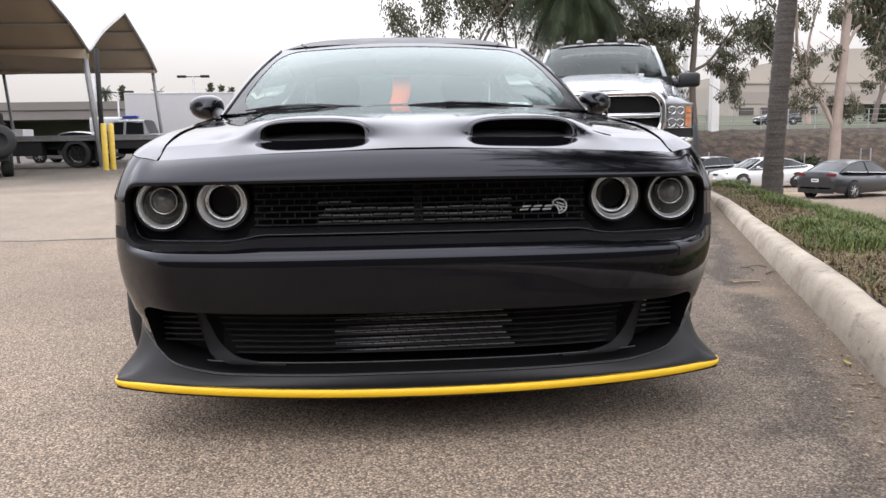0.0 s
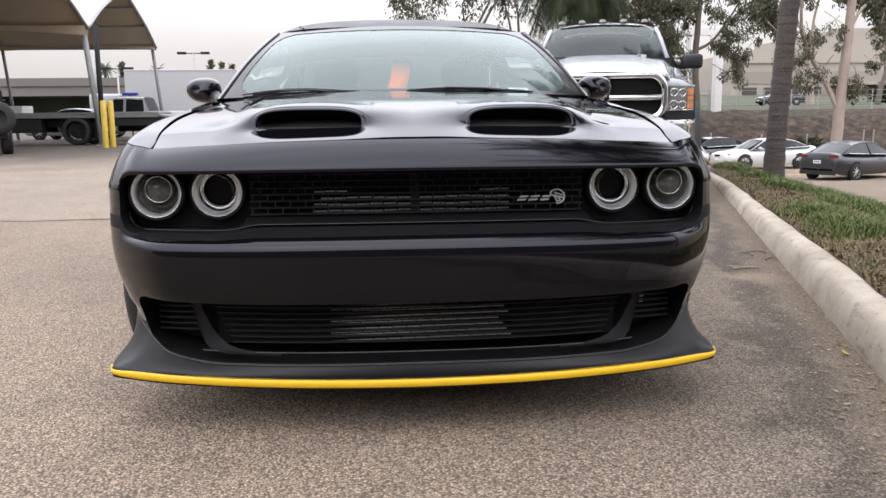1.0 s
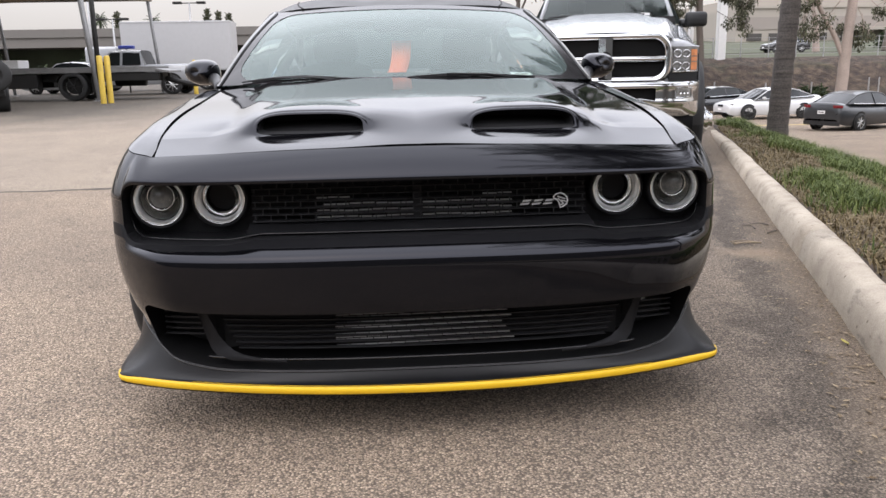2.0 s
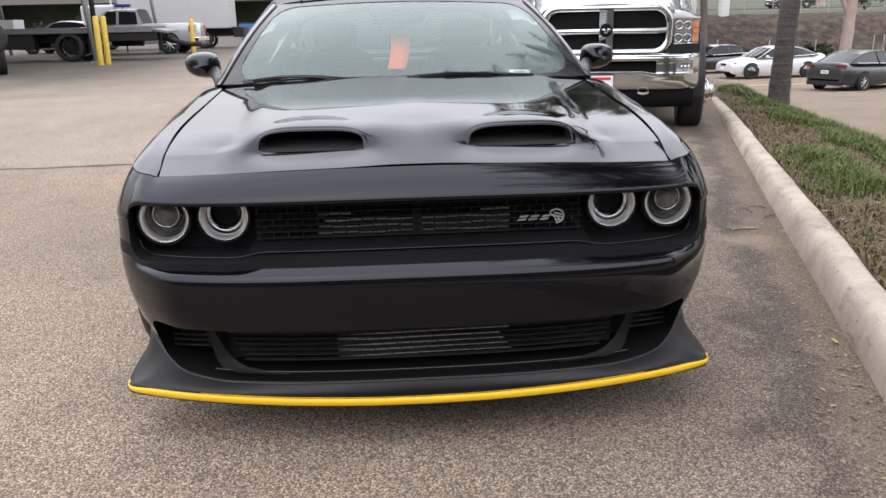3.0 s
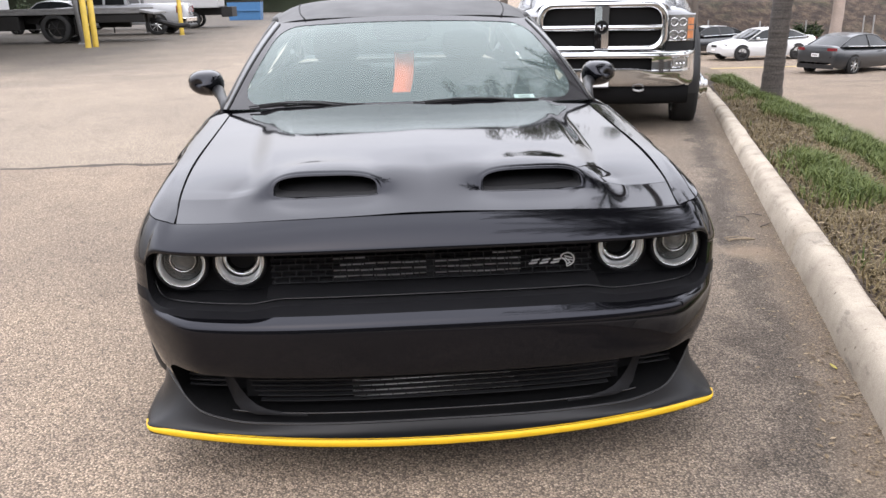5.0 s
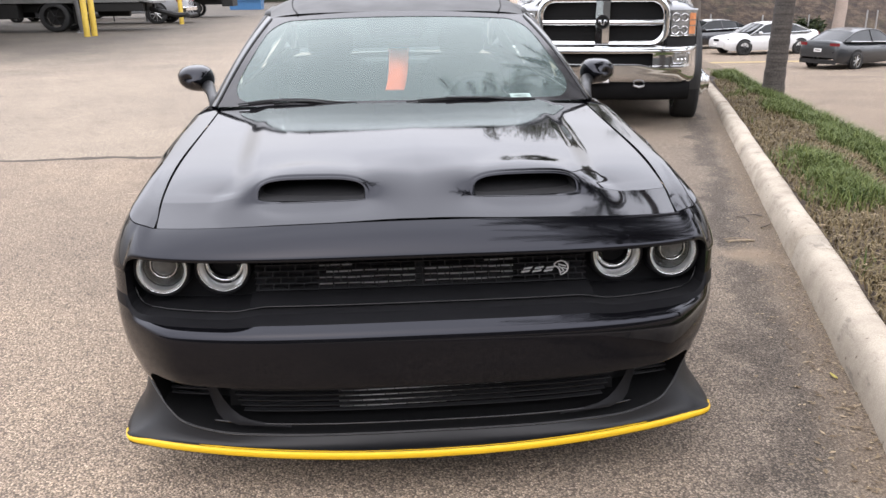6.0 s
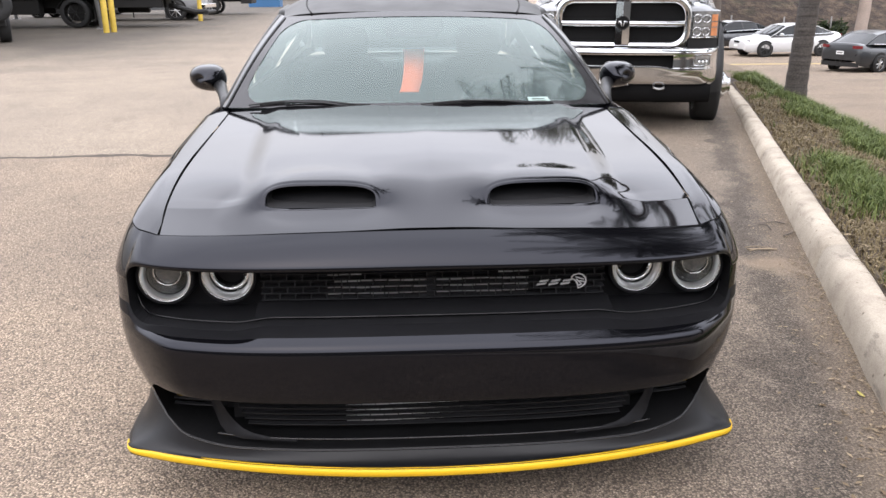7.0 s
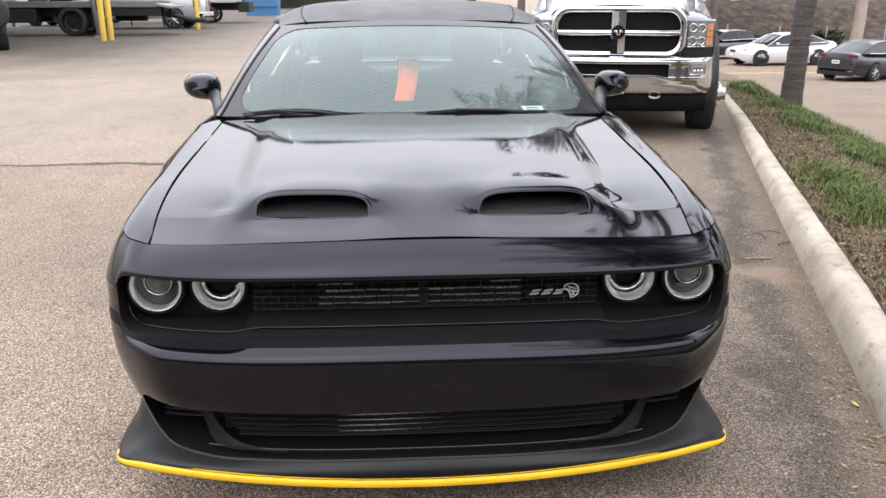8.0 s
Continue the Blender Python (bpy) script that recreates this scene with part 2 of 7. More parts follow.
# the kerb's inner foot runs through (KX0, 0) and leans to the right as it goes back
KX0, KSLOPE = 1.515, 0.334
KNX, KNY = math.cos(math.atan(KSLOPE)), -math.sin(math.atan(KSLOPE))
ASPHALT = asphalt_mat()
PAINT = paint_mat("black_car_paint", (0.0028, 0.0028, 0.0035))
ROOFBLK = mat("satin_black_roof", (0.014, 0.0135, 0.013), 0.42, spec=0.3)
SHELFBLK = mat("black_bezel_plastic", (0.009, 0.009, 0.010), 0.4, spec=0.06)
PLASTIC = mat("matte_black_plastic", (0.010, 0.010, 0.011), 0.48, bump=0.08, fine=900)
BLACKDUCT = mat("duct_black", (0.0105, 0.0105, 0.011), 0.9, spec=0.05)
DARK = mat("dark_recess", (0.018, 0.018, 0.019), 0.8, spec=0.1)
SCOOPIN = mat("scoop_duct_plastic", (0.026, 0.026, 0.027), 0.6, spec=0.15)
SPLITTER = mat("splitter_plastic", (0.008, 0.008, 0.009), 0.42, spec=0.3, bump=0.06, fine=900)
GLOSSBLK = mat("gloss_black_trim", (0.014, 0.014, 0.015), 0.12)
SATIN = mat("satin_black_plastic", (0.010, 0.010, 0.011), 0.42, spec=0.35)
RUBBER = mat("tyre_rubber", (0.018, 0.018, 0.018), 0.75, bump=0.2)
CHROME = mat("chrome", (0.75, 0.76, 0.77), 0.06, 1.0, vary=0.03)
SILVER = mat("brushed_aluminium", (0.55, 0.55, 0.54), 0.35, 1.0)
YELLOW = mat("yellow_guard_plastic", (0.70, 0.43, 0.012), 0.45, vary=0.06)


def kerb_mat():
    """Cast concrete: blotches, fine sand, grey scuffs and small chipped pits."""
    m, nt, b = bare("kerb_concrete")
    blotch, sand = noise_tex(nt, 4.5, 6.0, 0.65), noise_tex(nt, 140.0, 3.0, 0.7)
    col = ramp(nt, blotch, [(0.30, (0.315, 0.272, 0.220)), (0.48, (0.425, 0.372, 0.304)), (0.68, (0.495, 0.438, 0.360))])
    col = mixed(nt, 1.0, col, ramp(nt, sand, [(0.3, (0.80, 0.79, 0.78)), (0.55, (1.0, 1.0, 1.0)), (0.72, (1.12, 1.11, 1.09))]), "MULTIPLY")
    scuff = noise_tex(nt, 7.0, 5.0, 0.75, (1.6, 0.5, 2.2))
    col = mixed(nt, 1.0, col, ramp(nt, scuff, [(0.33, (0.66, 0.66, 0.67)), (0.43, (1.0, 1.0, 1.0))]), "MULTIPLY")
    pit = nt.nodes.new("ShaderNodeTexVoronoi")
    pit.inputs["Scale"].default_value = 11.0
    co = nt.nodes.new("ShaderNodeTexCoord")
    nt.links.new(co.outputs["Object"], pit.inputs["Vector"])
    ring = nt.nodes.new("ShaderNodeMath")
    ring.operation, ring.inputs[1].default_value = "MULTIPLY_ADD", 0.16
    nt.links.new(noise_tex(nt, 60.0, 3.0, 0.7), ring.inputs[0])
    nt.links.new(pit.outputs["Distance"], ring.inputs[2])
    col = mixed(nt, 1.0, col, ramp(nt, ring.outputs["Value"], [(0.13, (0.42, 0.40, 0.38)), (0.18, (1.0, 1.0, 1.0))]), "MULTIPLY")
    nt.links.new(col, b.inputs["Base Color"])
    b.inputs["Roughness"].default_value, b.inputs["Specular IOR Level"].default_value = 0.92, 0.2
    add_bump(nt, b, sand, 0.35, 0.003)
    return m


CONCRETE = kerb_mat()
WHITEPAINT = mat("white_vehicle_paint", (0.34, 0.35, 0.365), 0.25, vary=0.03, coat=0.6)
HALO = mat("frosted_light_ring", (0.90, 0.91, 0.92), 0.22, 0.45, vary=0.10, scale=40, fine=300)
ORANGE = mat("orange_paper", (0.92, 0.14, 0.02), 0.7, vary=0.08)
PAPER = mat("white_paper", (0.8, 0.8, 0.8), 0.7, vary=0.05)
SCREEN = glass_mat("windscreen_glass", (0.76, 0.87, 0.84), 1.48, haze=0.12)
GLASS = glass_mat("side_glass", (0.80, 0.88, 0.85), 1.45)
SIDEGLASS = glass_mat("tinted_side_glass", (0.10, 0.115, 0.11), 1.45)
LENS = glass_mat("lamp_lens", (0.95, 0.95, 0.95), 1.45)
CABIN = mat("charcoal_upholstery", (0.010, 0.0105, 0.0105), 0.8)
STEEL = mat("galvanised_steel", (0.36, 0.36, 0.36), 0.5, 0.6)
TRUCKDARK = mat("dark_chassis", (0.014, 0.0135, 0.013), 0.65, spec=0.3)
POSTYELLOW = mat("yellow_post_paint", (0.55, 0.385, 0.055), 0.55, vary=0.2)
CANVAS = mat("tan_canopy_fabric", (0.40, 0.325, 0.24), 0.85, vary=0.12, scale=1.0)
PALEFABRIC = mat("bleached_canopy_fabric", (0.52, 0.49, 0.45), 0.85, vary=0.08, scale=1.0)
DIRT = mat("bare_brown_soil", (0.047, 0.032, 0.022), 0.95, vary=0.6, scale=0.8, fine=9, bump=0.6)
TURF = mat("short_grass", (0.05, 0.055, 0.026), 0.9, vary=0.55, scale=0.5, fine=12, bump=0.5)


def bank_mat():
    m, nt, b = bare("rough_brown_bank")
    clod, big = noise_tex(nt, 1.6, 9.0, 0.75), noise_tex(nt, 0.28, 4.0, 0.6)
    col = ramp(nt, clod, [(0.36, (0.014, 0.009, 0.006)), (0.5, (0.045, 0.029, 0.019)), (0.64, (0.11, 0.078, 0.053))])
    col = mixed(nt, ramp(nt, big, [(0.52, (0, 0, 0)), (0.68, (0.7, 0.7, 0.7))]), col, ramp(nt, clod, [(0.4, (0.028, 0.032, 0.014)), (0.62, (0.085, 0.080, 0.040))]))
    nt.links.new(col, b.inputs["Base Color"])
    b.inputs["Roughness"].default_value = 0.95
    add_bump(nt, b, clod, 1.0, 0.25)
    return m


def ringed_bark():
    m, nt, b = bare("palm_bark")
    ring, grain = noise_tex(nt, 1.0, 3.0, 0.6, (2.0, 2.0, 26.0)), noise_tex(nt, 45.0, 3.0)
    col = ramp(nt, ring, [(0.3, (0.022, 0.019, 0.017)), (0.5, (0.068, 0.058, 0.051)), (0.7, (0.105, 0.091, 0.080))])
    col = mixed(nt, 0.45, col, ramp(nt, grain, [(0.35, (0.03, 0.026, 0.024)), (0.65, (0.105, 0.092, 0.081))]))
    nt.links.new(col, b.inputs["Base Color"])
    b.inputs["Roughness"].default_value = 0.9
    add_bump(nt, b, ring, 0.8, 0.02)
    return m


BARK = ringed_bark()
PALEBARK = mat("pale_eucalyptus_bark", (0.30, 0.245, 0.21), 0.85, vary=0.25, scale=1.5, fine=20)
GREYBARK = mat("grey_bark", (0.11, 0.092, 0.078), 0.9, vary=0.25)
BUILDING = mat("pale_stucco", (0.33, 0.30, 0.26), 0.9, vary=0.05, scale=0.2)
GREYWALL = mat("grey_concrete_wall", (0.15, 0.14, 0.128), 0.9, vary=0.12, scale=0.3)


def leaf_mat(name, a, b_):
    m, nt, b = bare(name)
    geo = nt.nodes.new("ShaderNodeNewGeometry")
    col = ramp(nt, geo.outputs["Random Per Island"], [(0.0, a), (1.0, b_)])
    nt.links.new(col, b.inputs["Base Color"])
    b.inputs["Roughness"].default_value, b.inputs["Specular IOR Level"].default_value = 0.6, 0.2
    b.inputs["Transmission Weight"].default_value = 0.0
    return m


GUMLEAF = leaf_mat("eucalyptus_leaf", (0.038, 0.042, 0.025), (0.11, 0.11, 0.068))
PALMLEAF = leaf_mat("palm_leaf", (0.014, 0.024, 0.010), (0.048, 0.064, 0.027))
BLADE = leaf_mat("grass_blade", (0.042, 0.068, 0.015), (0.14, 0.165, 0.048))
STRAW = leaf_mat("dry_grass", (0.09, 0.066, 0.034), (0.20, 0.155, 0.08))
LITTER = leaf_mat("dry_leaf", (0.075, 0.046, 0.022), (0.36, 0.28, 0.18))


# ---- building helpers ----
def part(name, bm, material, parent=None, label="", smooth=False):
    """Links a bmesh as one mesh object under a thing or a part."""
    bmesh.ops.recalc_face_normals(bm, faces=bm.faces)
    me = bpy.data.meshes.new(name)
    bm.to_mesh(me)
    bm.free()
    if smooth:
        me.polygons.foreach_set("use_smooth", [True] * len(me.polygons))
    me.materials.append(material)
    ob = new(name, me)
    if parent is not None:
        ob.parent = parent
    if label:
        tagged(ob, label)
    return ob


def thing(name, m, label, category, group="", kind=""):
    ob = new(name)
    ob.empty_display_size = 0.2
    ob.matrix_basis = m
    return tagged(ob, label, category, group, kind)


def sheet(rows, skip=None, closed=False, bm=None):
    """Quads between rows of points."""
    bm = bm or bmesh.new()
    vs = [[bm.verts.new(p) for p in r] for r in rows]
    for i in range(len(vs) - 1):
        n = len(vs[i])
        for j in range(n if closed else n - 1):
            if skip and skip(i, j):
                continue
            k = (j + 1) % n
            try:
                bm.faces.new((vs[i][j], vs[i][k], vs[i + 1][k], vs[i + 1][j]))
            except ValueError:
                pass
    return bm


def slab(rows, offset):
    """A sheet with thickness: rows and the same rows moved by offset, closed round the rim."""
    bm = bmesh.new()
    ov = Vector(offset)
    n, c = len(rows), len(rows[0])
    a = [[bm.verts.new(p) for p in r] for r in rows]
    b = [[bm.verts.new(Vector(p) + ov) for p in r] for r in rows]
    for i in range(n - 1):
        for j in range(c - 1):
            bm.faces.new((a[i][j], a[i][j + 1], a[i + 1][j + 1], a[i + 1][j]))
            bm.faces.new((b[i][j], b[i + 1][j], b[i + 1][j + 1], b[i][j + 1]))
    for i in range(n - 1):
        bm.faces.new((a[i][0], a[i + 1][0], b[i + 1][0], b[i][0]))
        bm.faces.new((a[i][-1], b[i][-1], b[i + 1][-1], a[i + 1][-1]))
    for j in range(c - 1):
        bm.faces.new((a[0][j], b[0][j], b[0][j + 1], a[0][j + 1]))
        bm.faces.new((a[-1][j], a[-1][j + 1], b[-1][j + 1], b[-1][j]))
    return bm


def box(x0, x1, y0, y1, z0, z1, bevel=0.0, bm=None):
    bm = bm or bmesh.new()
    r = bmesh.ops.create_cube(bm, size=1)
    vs = r["verts"]
    for v in vs:
        v.co = Vector(((x0 + x1) / 2 + v.co.x * (x1 - x0), (y0 + y1) / 2 + v.co.y * (y1 - y0), (z0 + z1) / 2 + v.co.z * (z1 - z0)))
    if bevel:
        es = list({e for v in vs for e in v.link_edges})
        bmesh.ops.bevel(bm, geom=es, offset=bevel, segments=2, affect="EDGES", profile=0.5)
    return bm


def tube(pts, r, n=8, bm=None, closed=False, caps=True):
    """A round bar along points; r is one radius or one for each point."""
    bm = bm or bmesh.new()
    pts = [Vector(p) for p in pts]
    rs = r if hasattr(r, "__len__") else [r] * len(pts)
    rings, up = [], None
    for i, p in enumerate(pts):
        a = pts[i - 1] if (i or closed) else p
        b = pts[(i + 1) % len(pts)] if (i < len(pts) - 1 or closed) else p
        d = (b - a).normalized()
        if up is None:
            up = d.orthogonal().normalized()
        up = (up - d * up.dot(d)).normalized()
        side = d.cross(up)
        rings.append([p + (up * math.cos(k * math.tau / n) + side * math.sin(k * math.tau / n)) * rs[i] for k in range(n)])
    vs = [[bm.verts.new(q) for q in ring] for ring in rings]
    m = len(vs)
    for i in range(m if closed else m - 1):
        for k in range(n):
            bm.faces.new((vs[i][k], vs[i][(k + 1) % n], vs[(i + 1) % m][(k + 1) % n], vs[(i + 1) % m][k]))
    if caps and not closed:
        bm.faces.new(vs[0])
        bm.faces.new(vs[-1])
    return bm


def turned(profile, n=32, axis="Y", centre=(0, 0, 0), bm=None):
    """A turned solid: (radius, along) pairs spun about an axis."""
    bm = bm or bmesh.new()
    cx, cy, cz = centre
    rings = []
    for rad, al in profile:
        ring = []
        for k in range(n):
            c, s = math.cos(k * math.tau / n) * rad, math.sin(k * math.tau / n) * rad
            p = {"Y": (cx + c, cy + al, cz + s), "X": (cx + al, cy + c, cz + s), "Z": (cx + c, cy + s, cz + al)}[axis]
            ring.append(p)
        rings.append(ring)
    return sheet(rings, closed=True, bm=bm)


def lerp(a, b, f):
    return a + (b - a) * f


def curve_at(knots, x):
    """Smooth value at x from (x, value) knots."""
    if x <= knots[0][0]:
        return knots[0][1]
    for i in range(len(knots) - 1):
        (x0, v0), (x1, v1) = knots[i], knots[i + 1]
        if x <= x1:
            f = (x - x0) / (x1 - x0)
            m0 = (v1 - knots[i - 1][1]) / (x1 - knots[i - 1][0]) if i else (v1 - v0) / (x1 - x0)
            m1 = (knots[i + 2][1] - v0) / (knots[i + 2][0] - x0) if i + 2 < len(knots) else (v1 - v0) / (x1 - x0)
            h = x1 - x0
            return (2 * f**3 - 3 * f**2 + 1) * v0 + (f**3 - 2 * f**2 + f) * h * m0 + (3 * f**2 - 2 * f**3) * v1 + (f**3 - f**2) * h * m1
    return knots[-1][1]


def smooth01(a, b, x):
    f = min(1, max(0, (x - a) / (b - a)))
    return f * f * (3 - 2 * f)


# ---- ground, kerb, strip ----
def kerb_s(x, y):
    """How far a point lies to the right of the kerb's inner foot."""
    return (x - KX0) * KNX + y * KNY


def kerb_point(s, l):
    """The point s to the right of the kerb's foot and l along it."""
    return KX0 + s * KNX - l * KNY, s * KNY + l * KNX


def lot_z(y):
    """Height of the lower lot beyond the strip."""
    return -0.10 - 0.063 * min(max(0, y - 4), 23) - 0.008 * min(max(0, y - 27), 30)


def ground_z(x, y):
    return lot_z(y) * smooth01(0.45, 1.9, kerb_s(x, y) + 0.25 * max(0, y - 13)) * (1 - smooth01(-1, -8, y))


def spaced(lo, hi, near, step, grow):
    out, v, d = [near], near, step
    while v < hi:
        v += d
        d *= grow
        out.append(v)
    v, d = near, step
    while v > lo:
        v -= d
        d *= grow
        out.insert(0, v)
    return out


gx, gy = spaced(-500, 500, 2.5, 0.25, 1.07), spaced(-120, 900, 3.0, 0.3, 1.06)
ground = part("ground", sheet([[(x, y, ground_z(x, y)) for x in gx] for y in gy]), ASPHALT, smooth=True)
tagged(ground, "worn tan-grey asphalt parking lot with a seam", "asphalt", kind="structure")

# kerb: a long cast bar in lengths with fine joints
KERB = [(-0.022, -0.1), (-0.019, 0.01), (-0.006, 0.085), (0.008, 0.128), (0.024, 0.150), (0.046, 0.161), (0.08, 0.166), (0.115, 0.166), (0.132, 0.161), (0.142, 0.148), (0.146, 0.11), (0.146, -0.12)]
kerb = thing("kerb", pose(0, 0, 0), "stained pale concrete kerb beside the grass strip", "kerb", kind="structure")
L = -15.96
while L < 13:
    n = 12
    rows = []
    for i in range(n + 1):
        l = L + 0.004 + (2.99 - 0.008) * i / n
        drop = 0.012 * max(0, l - 1.5) if l < 8 else 0.078 + 0.03 * (l - 8)
        row = []
        for s, z in KERB:
            wob = 0.005 * noise.noise((l * 2.1, s * 9, z * 9)) + 0.003 * noise.noise((l * 9, s * 20, z * 20))
            x, y = kerb_point(s + wob, l)
            row.append((x, y, z - drop + wob))
        rows.append(row)
    bm = sheet(rows)
    bm.faces.new([v for v in bm.verts][: len(KERB)])
    bm.verts.ensure_lookup_table()
    bm.faces.new([bm.verts[len(bm.verts) - len(KERB) + k] for k in range(len(KERB))])
    part("kerb_length", bm, CONCRETE, kerb, smooth=True)
    L += 2.99

# soil of the strip
def strip_w(l):
    """The strip narrows to a point at its far end."""
    return curve_at([(-4, 1.40), (5, 1.36), (8, 1.12), (10, 0.88), (12, 0.55), (13.5, 0.24)], l)


def strip_z(s, l):
    x, y = kerb_point(s, l)
    crown = 0.128 - 0.012 * max(0, l - 1.5)
    return lerp(crown, -0.07 - 0.01 * max(0, l - 6), smooth01(0.55, strip_w(l), s)) + 0.03 * noise.noise((x * 2.2, y * 2.2, 0)) + 0.012 * noise.noise((x * 9, y * 9, 3))


rows = [[(*kerb_point(s, l), strip_z(s, l)) for s in np.linspace(0.128, strip_w(l), 24)] + [(*kerb_point(strip_w(l) + 0.05, l), -0.9)] for l in np.linspace(-15, 13.4, 220)]
strip = part("planting_strip", sheet(rows), DIRT, smooth=True)
tagged(strip, "bare brown soil of the planting strip behind the kerb", "soil", kind="structure")


# ---- the black muscle car ----
car = thing("muscle_car", pose(0, 0, 0), "glossy black two-door muscle car with a yellow splitter guard", "car")
PW, PD, PN = 0.920, 0.40, 3.5


def plan(x, w=PW):
    """How far the front sweeps back at half width x."""
    r = min(0.9999, abs(x) / w)
    return PD * (1 - (1 - r**PN) ** (1 / PN))


def plan_columns(n=96):
    fine = []
    for i in range(4001):
        a = i / 4000 * math.pi / 2
        fine.append((PW * math.sin(a) ** (2 / PN), PD * (1 - max(0, math.cos(a)) ** (2 / PN))))
    acc = [0]
    for a, b in zip(fine, fine[1:]):
        acc.append(acc[-1] + math.dist(a, b))
    out = []
    for k in range(n + 1):
        t = acc[-1] * k / n
        i = int(np.searchsorted(acc, t))
        out.append(fine[min(i, 4000)])
    return [(-x, y) for x, y in reversed(out[1:])] + out


COLS = plan_columns()


def round_end(x, xo, r):
    """Rise of a rounded corner towards the end xo of an opening."""
    a = abs(x)
    if a <= xo - r:
        return 0.0
    f = min(1.0, (a - xo + r) / r)
    return r * (1 - math.sqrt(max(0.0, 1 - f * f)))


def taper(z):
    """The body narrows towards the splitter."""
    return curve_at([(0.16, 0.82), (0.24, 0.86), (0.30, 0.897), (0.345, 0.928), (0.39, 0.958), (0.45, 0.981), (0.52, 0.995), (0.6, 1.0), (0.9, 1.0)], z)


XO, RO = 0.846, 0.05
XL, RL = 0.850, 0.11


def dip(x):
    """The upper opening is deeper below the lamps than at the middle."""
    return 0.016 * smooth01(0.44, 0.56, abs(x))


def fascia_row(y0, zf, w=None, yk=1.0):
    row = []
    for x, p in COLS:
        z = zf(x)
        k = w if w is not None else taper(z)
        row.append((x * k, p * yk + (y0(x) if callable(y0) else y0), z))
    return row


top_edge = lambda x: 0.752 - round_end(x, XO, RO) - 0.006 * x * x
low_edge = lambda x: 0.598 - dip(x) + round_end(x, XO, RO)
lo_top = lambda x: 0.391 + 0.012 * (x / 0.79) ** 2 - round_end(x, XL, 0.055)
lo_bot = lambda x: 0.216 + 0.022 * (x / 0.74) ** 2 + round_end(x, XL, RL)

def crown_top(x, p):
    """Height of the crown's back edge; it climbs with the fender round the corner."""
    a = abs(x)
    climb = curve_at([(0, 0), (0.06, 0.0195), (0.12, 0.0385), (0.24, 0.063), (0.34, 0.076)], max(0, p - 0.075))
    return 0.838 - 0.037 * min(a, 0.76) ** 2 + climb * smooth01(0.74, 0.80, a) - 0.03 * (max(0, a - 0.76) / 0.149) ** 2


def crown_row(inset, f):
    """A row of the nose's rounded crown, set in from its outer line, squarely to the corner."""
    row = []
    for j, (x, p) in enumerate(COLS):
        a, b = COLS[max(0, j - 1)], COLS[min(len(COLS) - 1, j + 1)]
        side = Vector((-(b[1] - a[1]), b[0] - a[0])).normalized()
        w = smooth01(0.72, 0.885, abs(x))
        n = Vector((0, 1)).lerp(side, w).normalized() * inset * lerp(1, 0.7, w)
        row.append((x + n.x, p - 0.087 + n.y, lerp(crown_top(x, p), top_edge(x) + 0.010, f)))
    return row


nose_rows = [
    crown_row(0.087, 0),
    crown_row(0.066, 0.15),
    crown_row(0.043, 0.37),
    crown_row(0.020, 0.655),
    crown_row(0.005, 0.89),
    fascia_row(-0.087, lambda x: top_edge(x) + 0.010),
    fascia_row(-0.086, lambda x: top_edge(x) + 0.003),
    fascia_row(-0.082, lambda x: top_edge(x)),
]
def ledge(y0):
    """The bumper stands proud of the nose, less so round the corner."""
    return lambda x: lerp(y0, -0.090, 0.85 * smooth01(0.70, 0.89, abs(x)))


bumper_rows = [
    fascia_row(ledge(-0.074), lambda x: low_edge(x)),
    fascia_row(ledge(-0.085), lambda x: low_edge(x) - 0.004),
    fascia_row(ledge(-0.115), lambda x: lerp(low_edge(x), 0.566, 0.55)),
    fascia_row(ledge(-0.133), lambda x: 0.569),
    fascia_row(ledge(-0.1435), lambda x: 0.561),
    fascia_row(ledge(-0.149), lambda x: 0.548),
    fascia_row(ledge(-0.151), lambda x: 0.525),
    fascia_row(ledge(-0.149), lambda x: 0.490),
    fascia_row(ledge(-0.1475), lambda x: 0.450),
    fascia_row(ledge(-0.144), lambda x: lerp(0.450, lo_top(x), 0.7)),
    fascia_row(ledge(-0.1395), lambda x: lo_top(x) + 0.006),
    fascia_row(ledge(-0.130), lambda x: lo_top(x)),
]
# curves of the splitter: its lip, and its foot, which also bounds the lower opening


def lip_y(x):
    return -0.118 + 0.192 * x * x


LIP_END = [*[(a, (a * 0.895, lip_y(a * 0.895), 0.176 + 0.012 * a**6)) for a in (0, 0.2, 0.4, 0.6, 0.8, 0.92)], (1.0, (0.895, 0.036, 0.188)), (1.08, (0.915, 0.085, 0.179)), (1.16, (0.925, 0.145, 0.180)), (1.25, (0.915, 0.235, 0.205))]
FOOT_END = [*[(a, (a * 0.8125, -0.048 + plan(a * 0.8125) * 0.95, 0.197 + 0.03 * a**3)) for a in (0, 0.2, 0.4, 0.6, 0.75)], (0.88, (0.718, 0.012, 0.230)), (0.98, (0.765, 0.042, 0.257)), (1.06, (0.797, 0.074, 0.284)), (1.16, (0.842, 0.140, 0.318)), (1.25, (0.872, 0.225, 0.346))]


def along(knots, a):
    return Vector([curve_at([(t, p[i]) for t, p in knots], a) for i in range(3)])


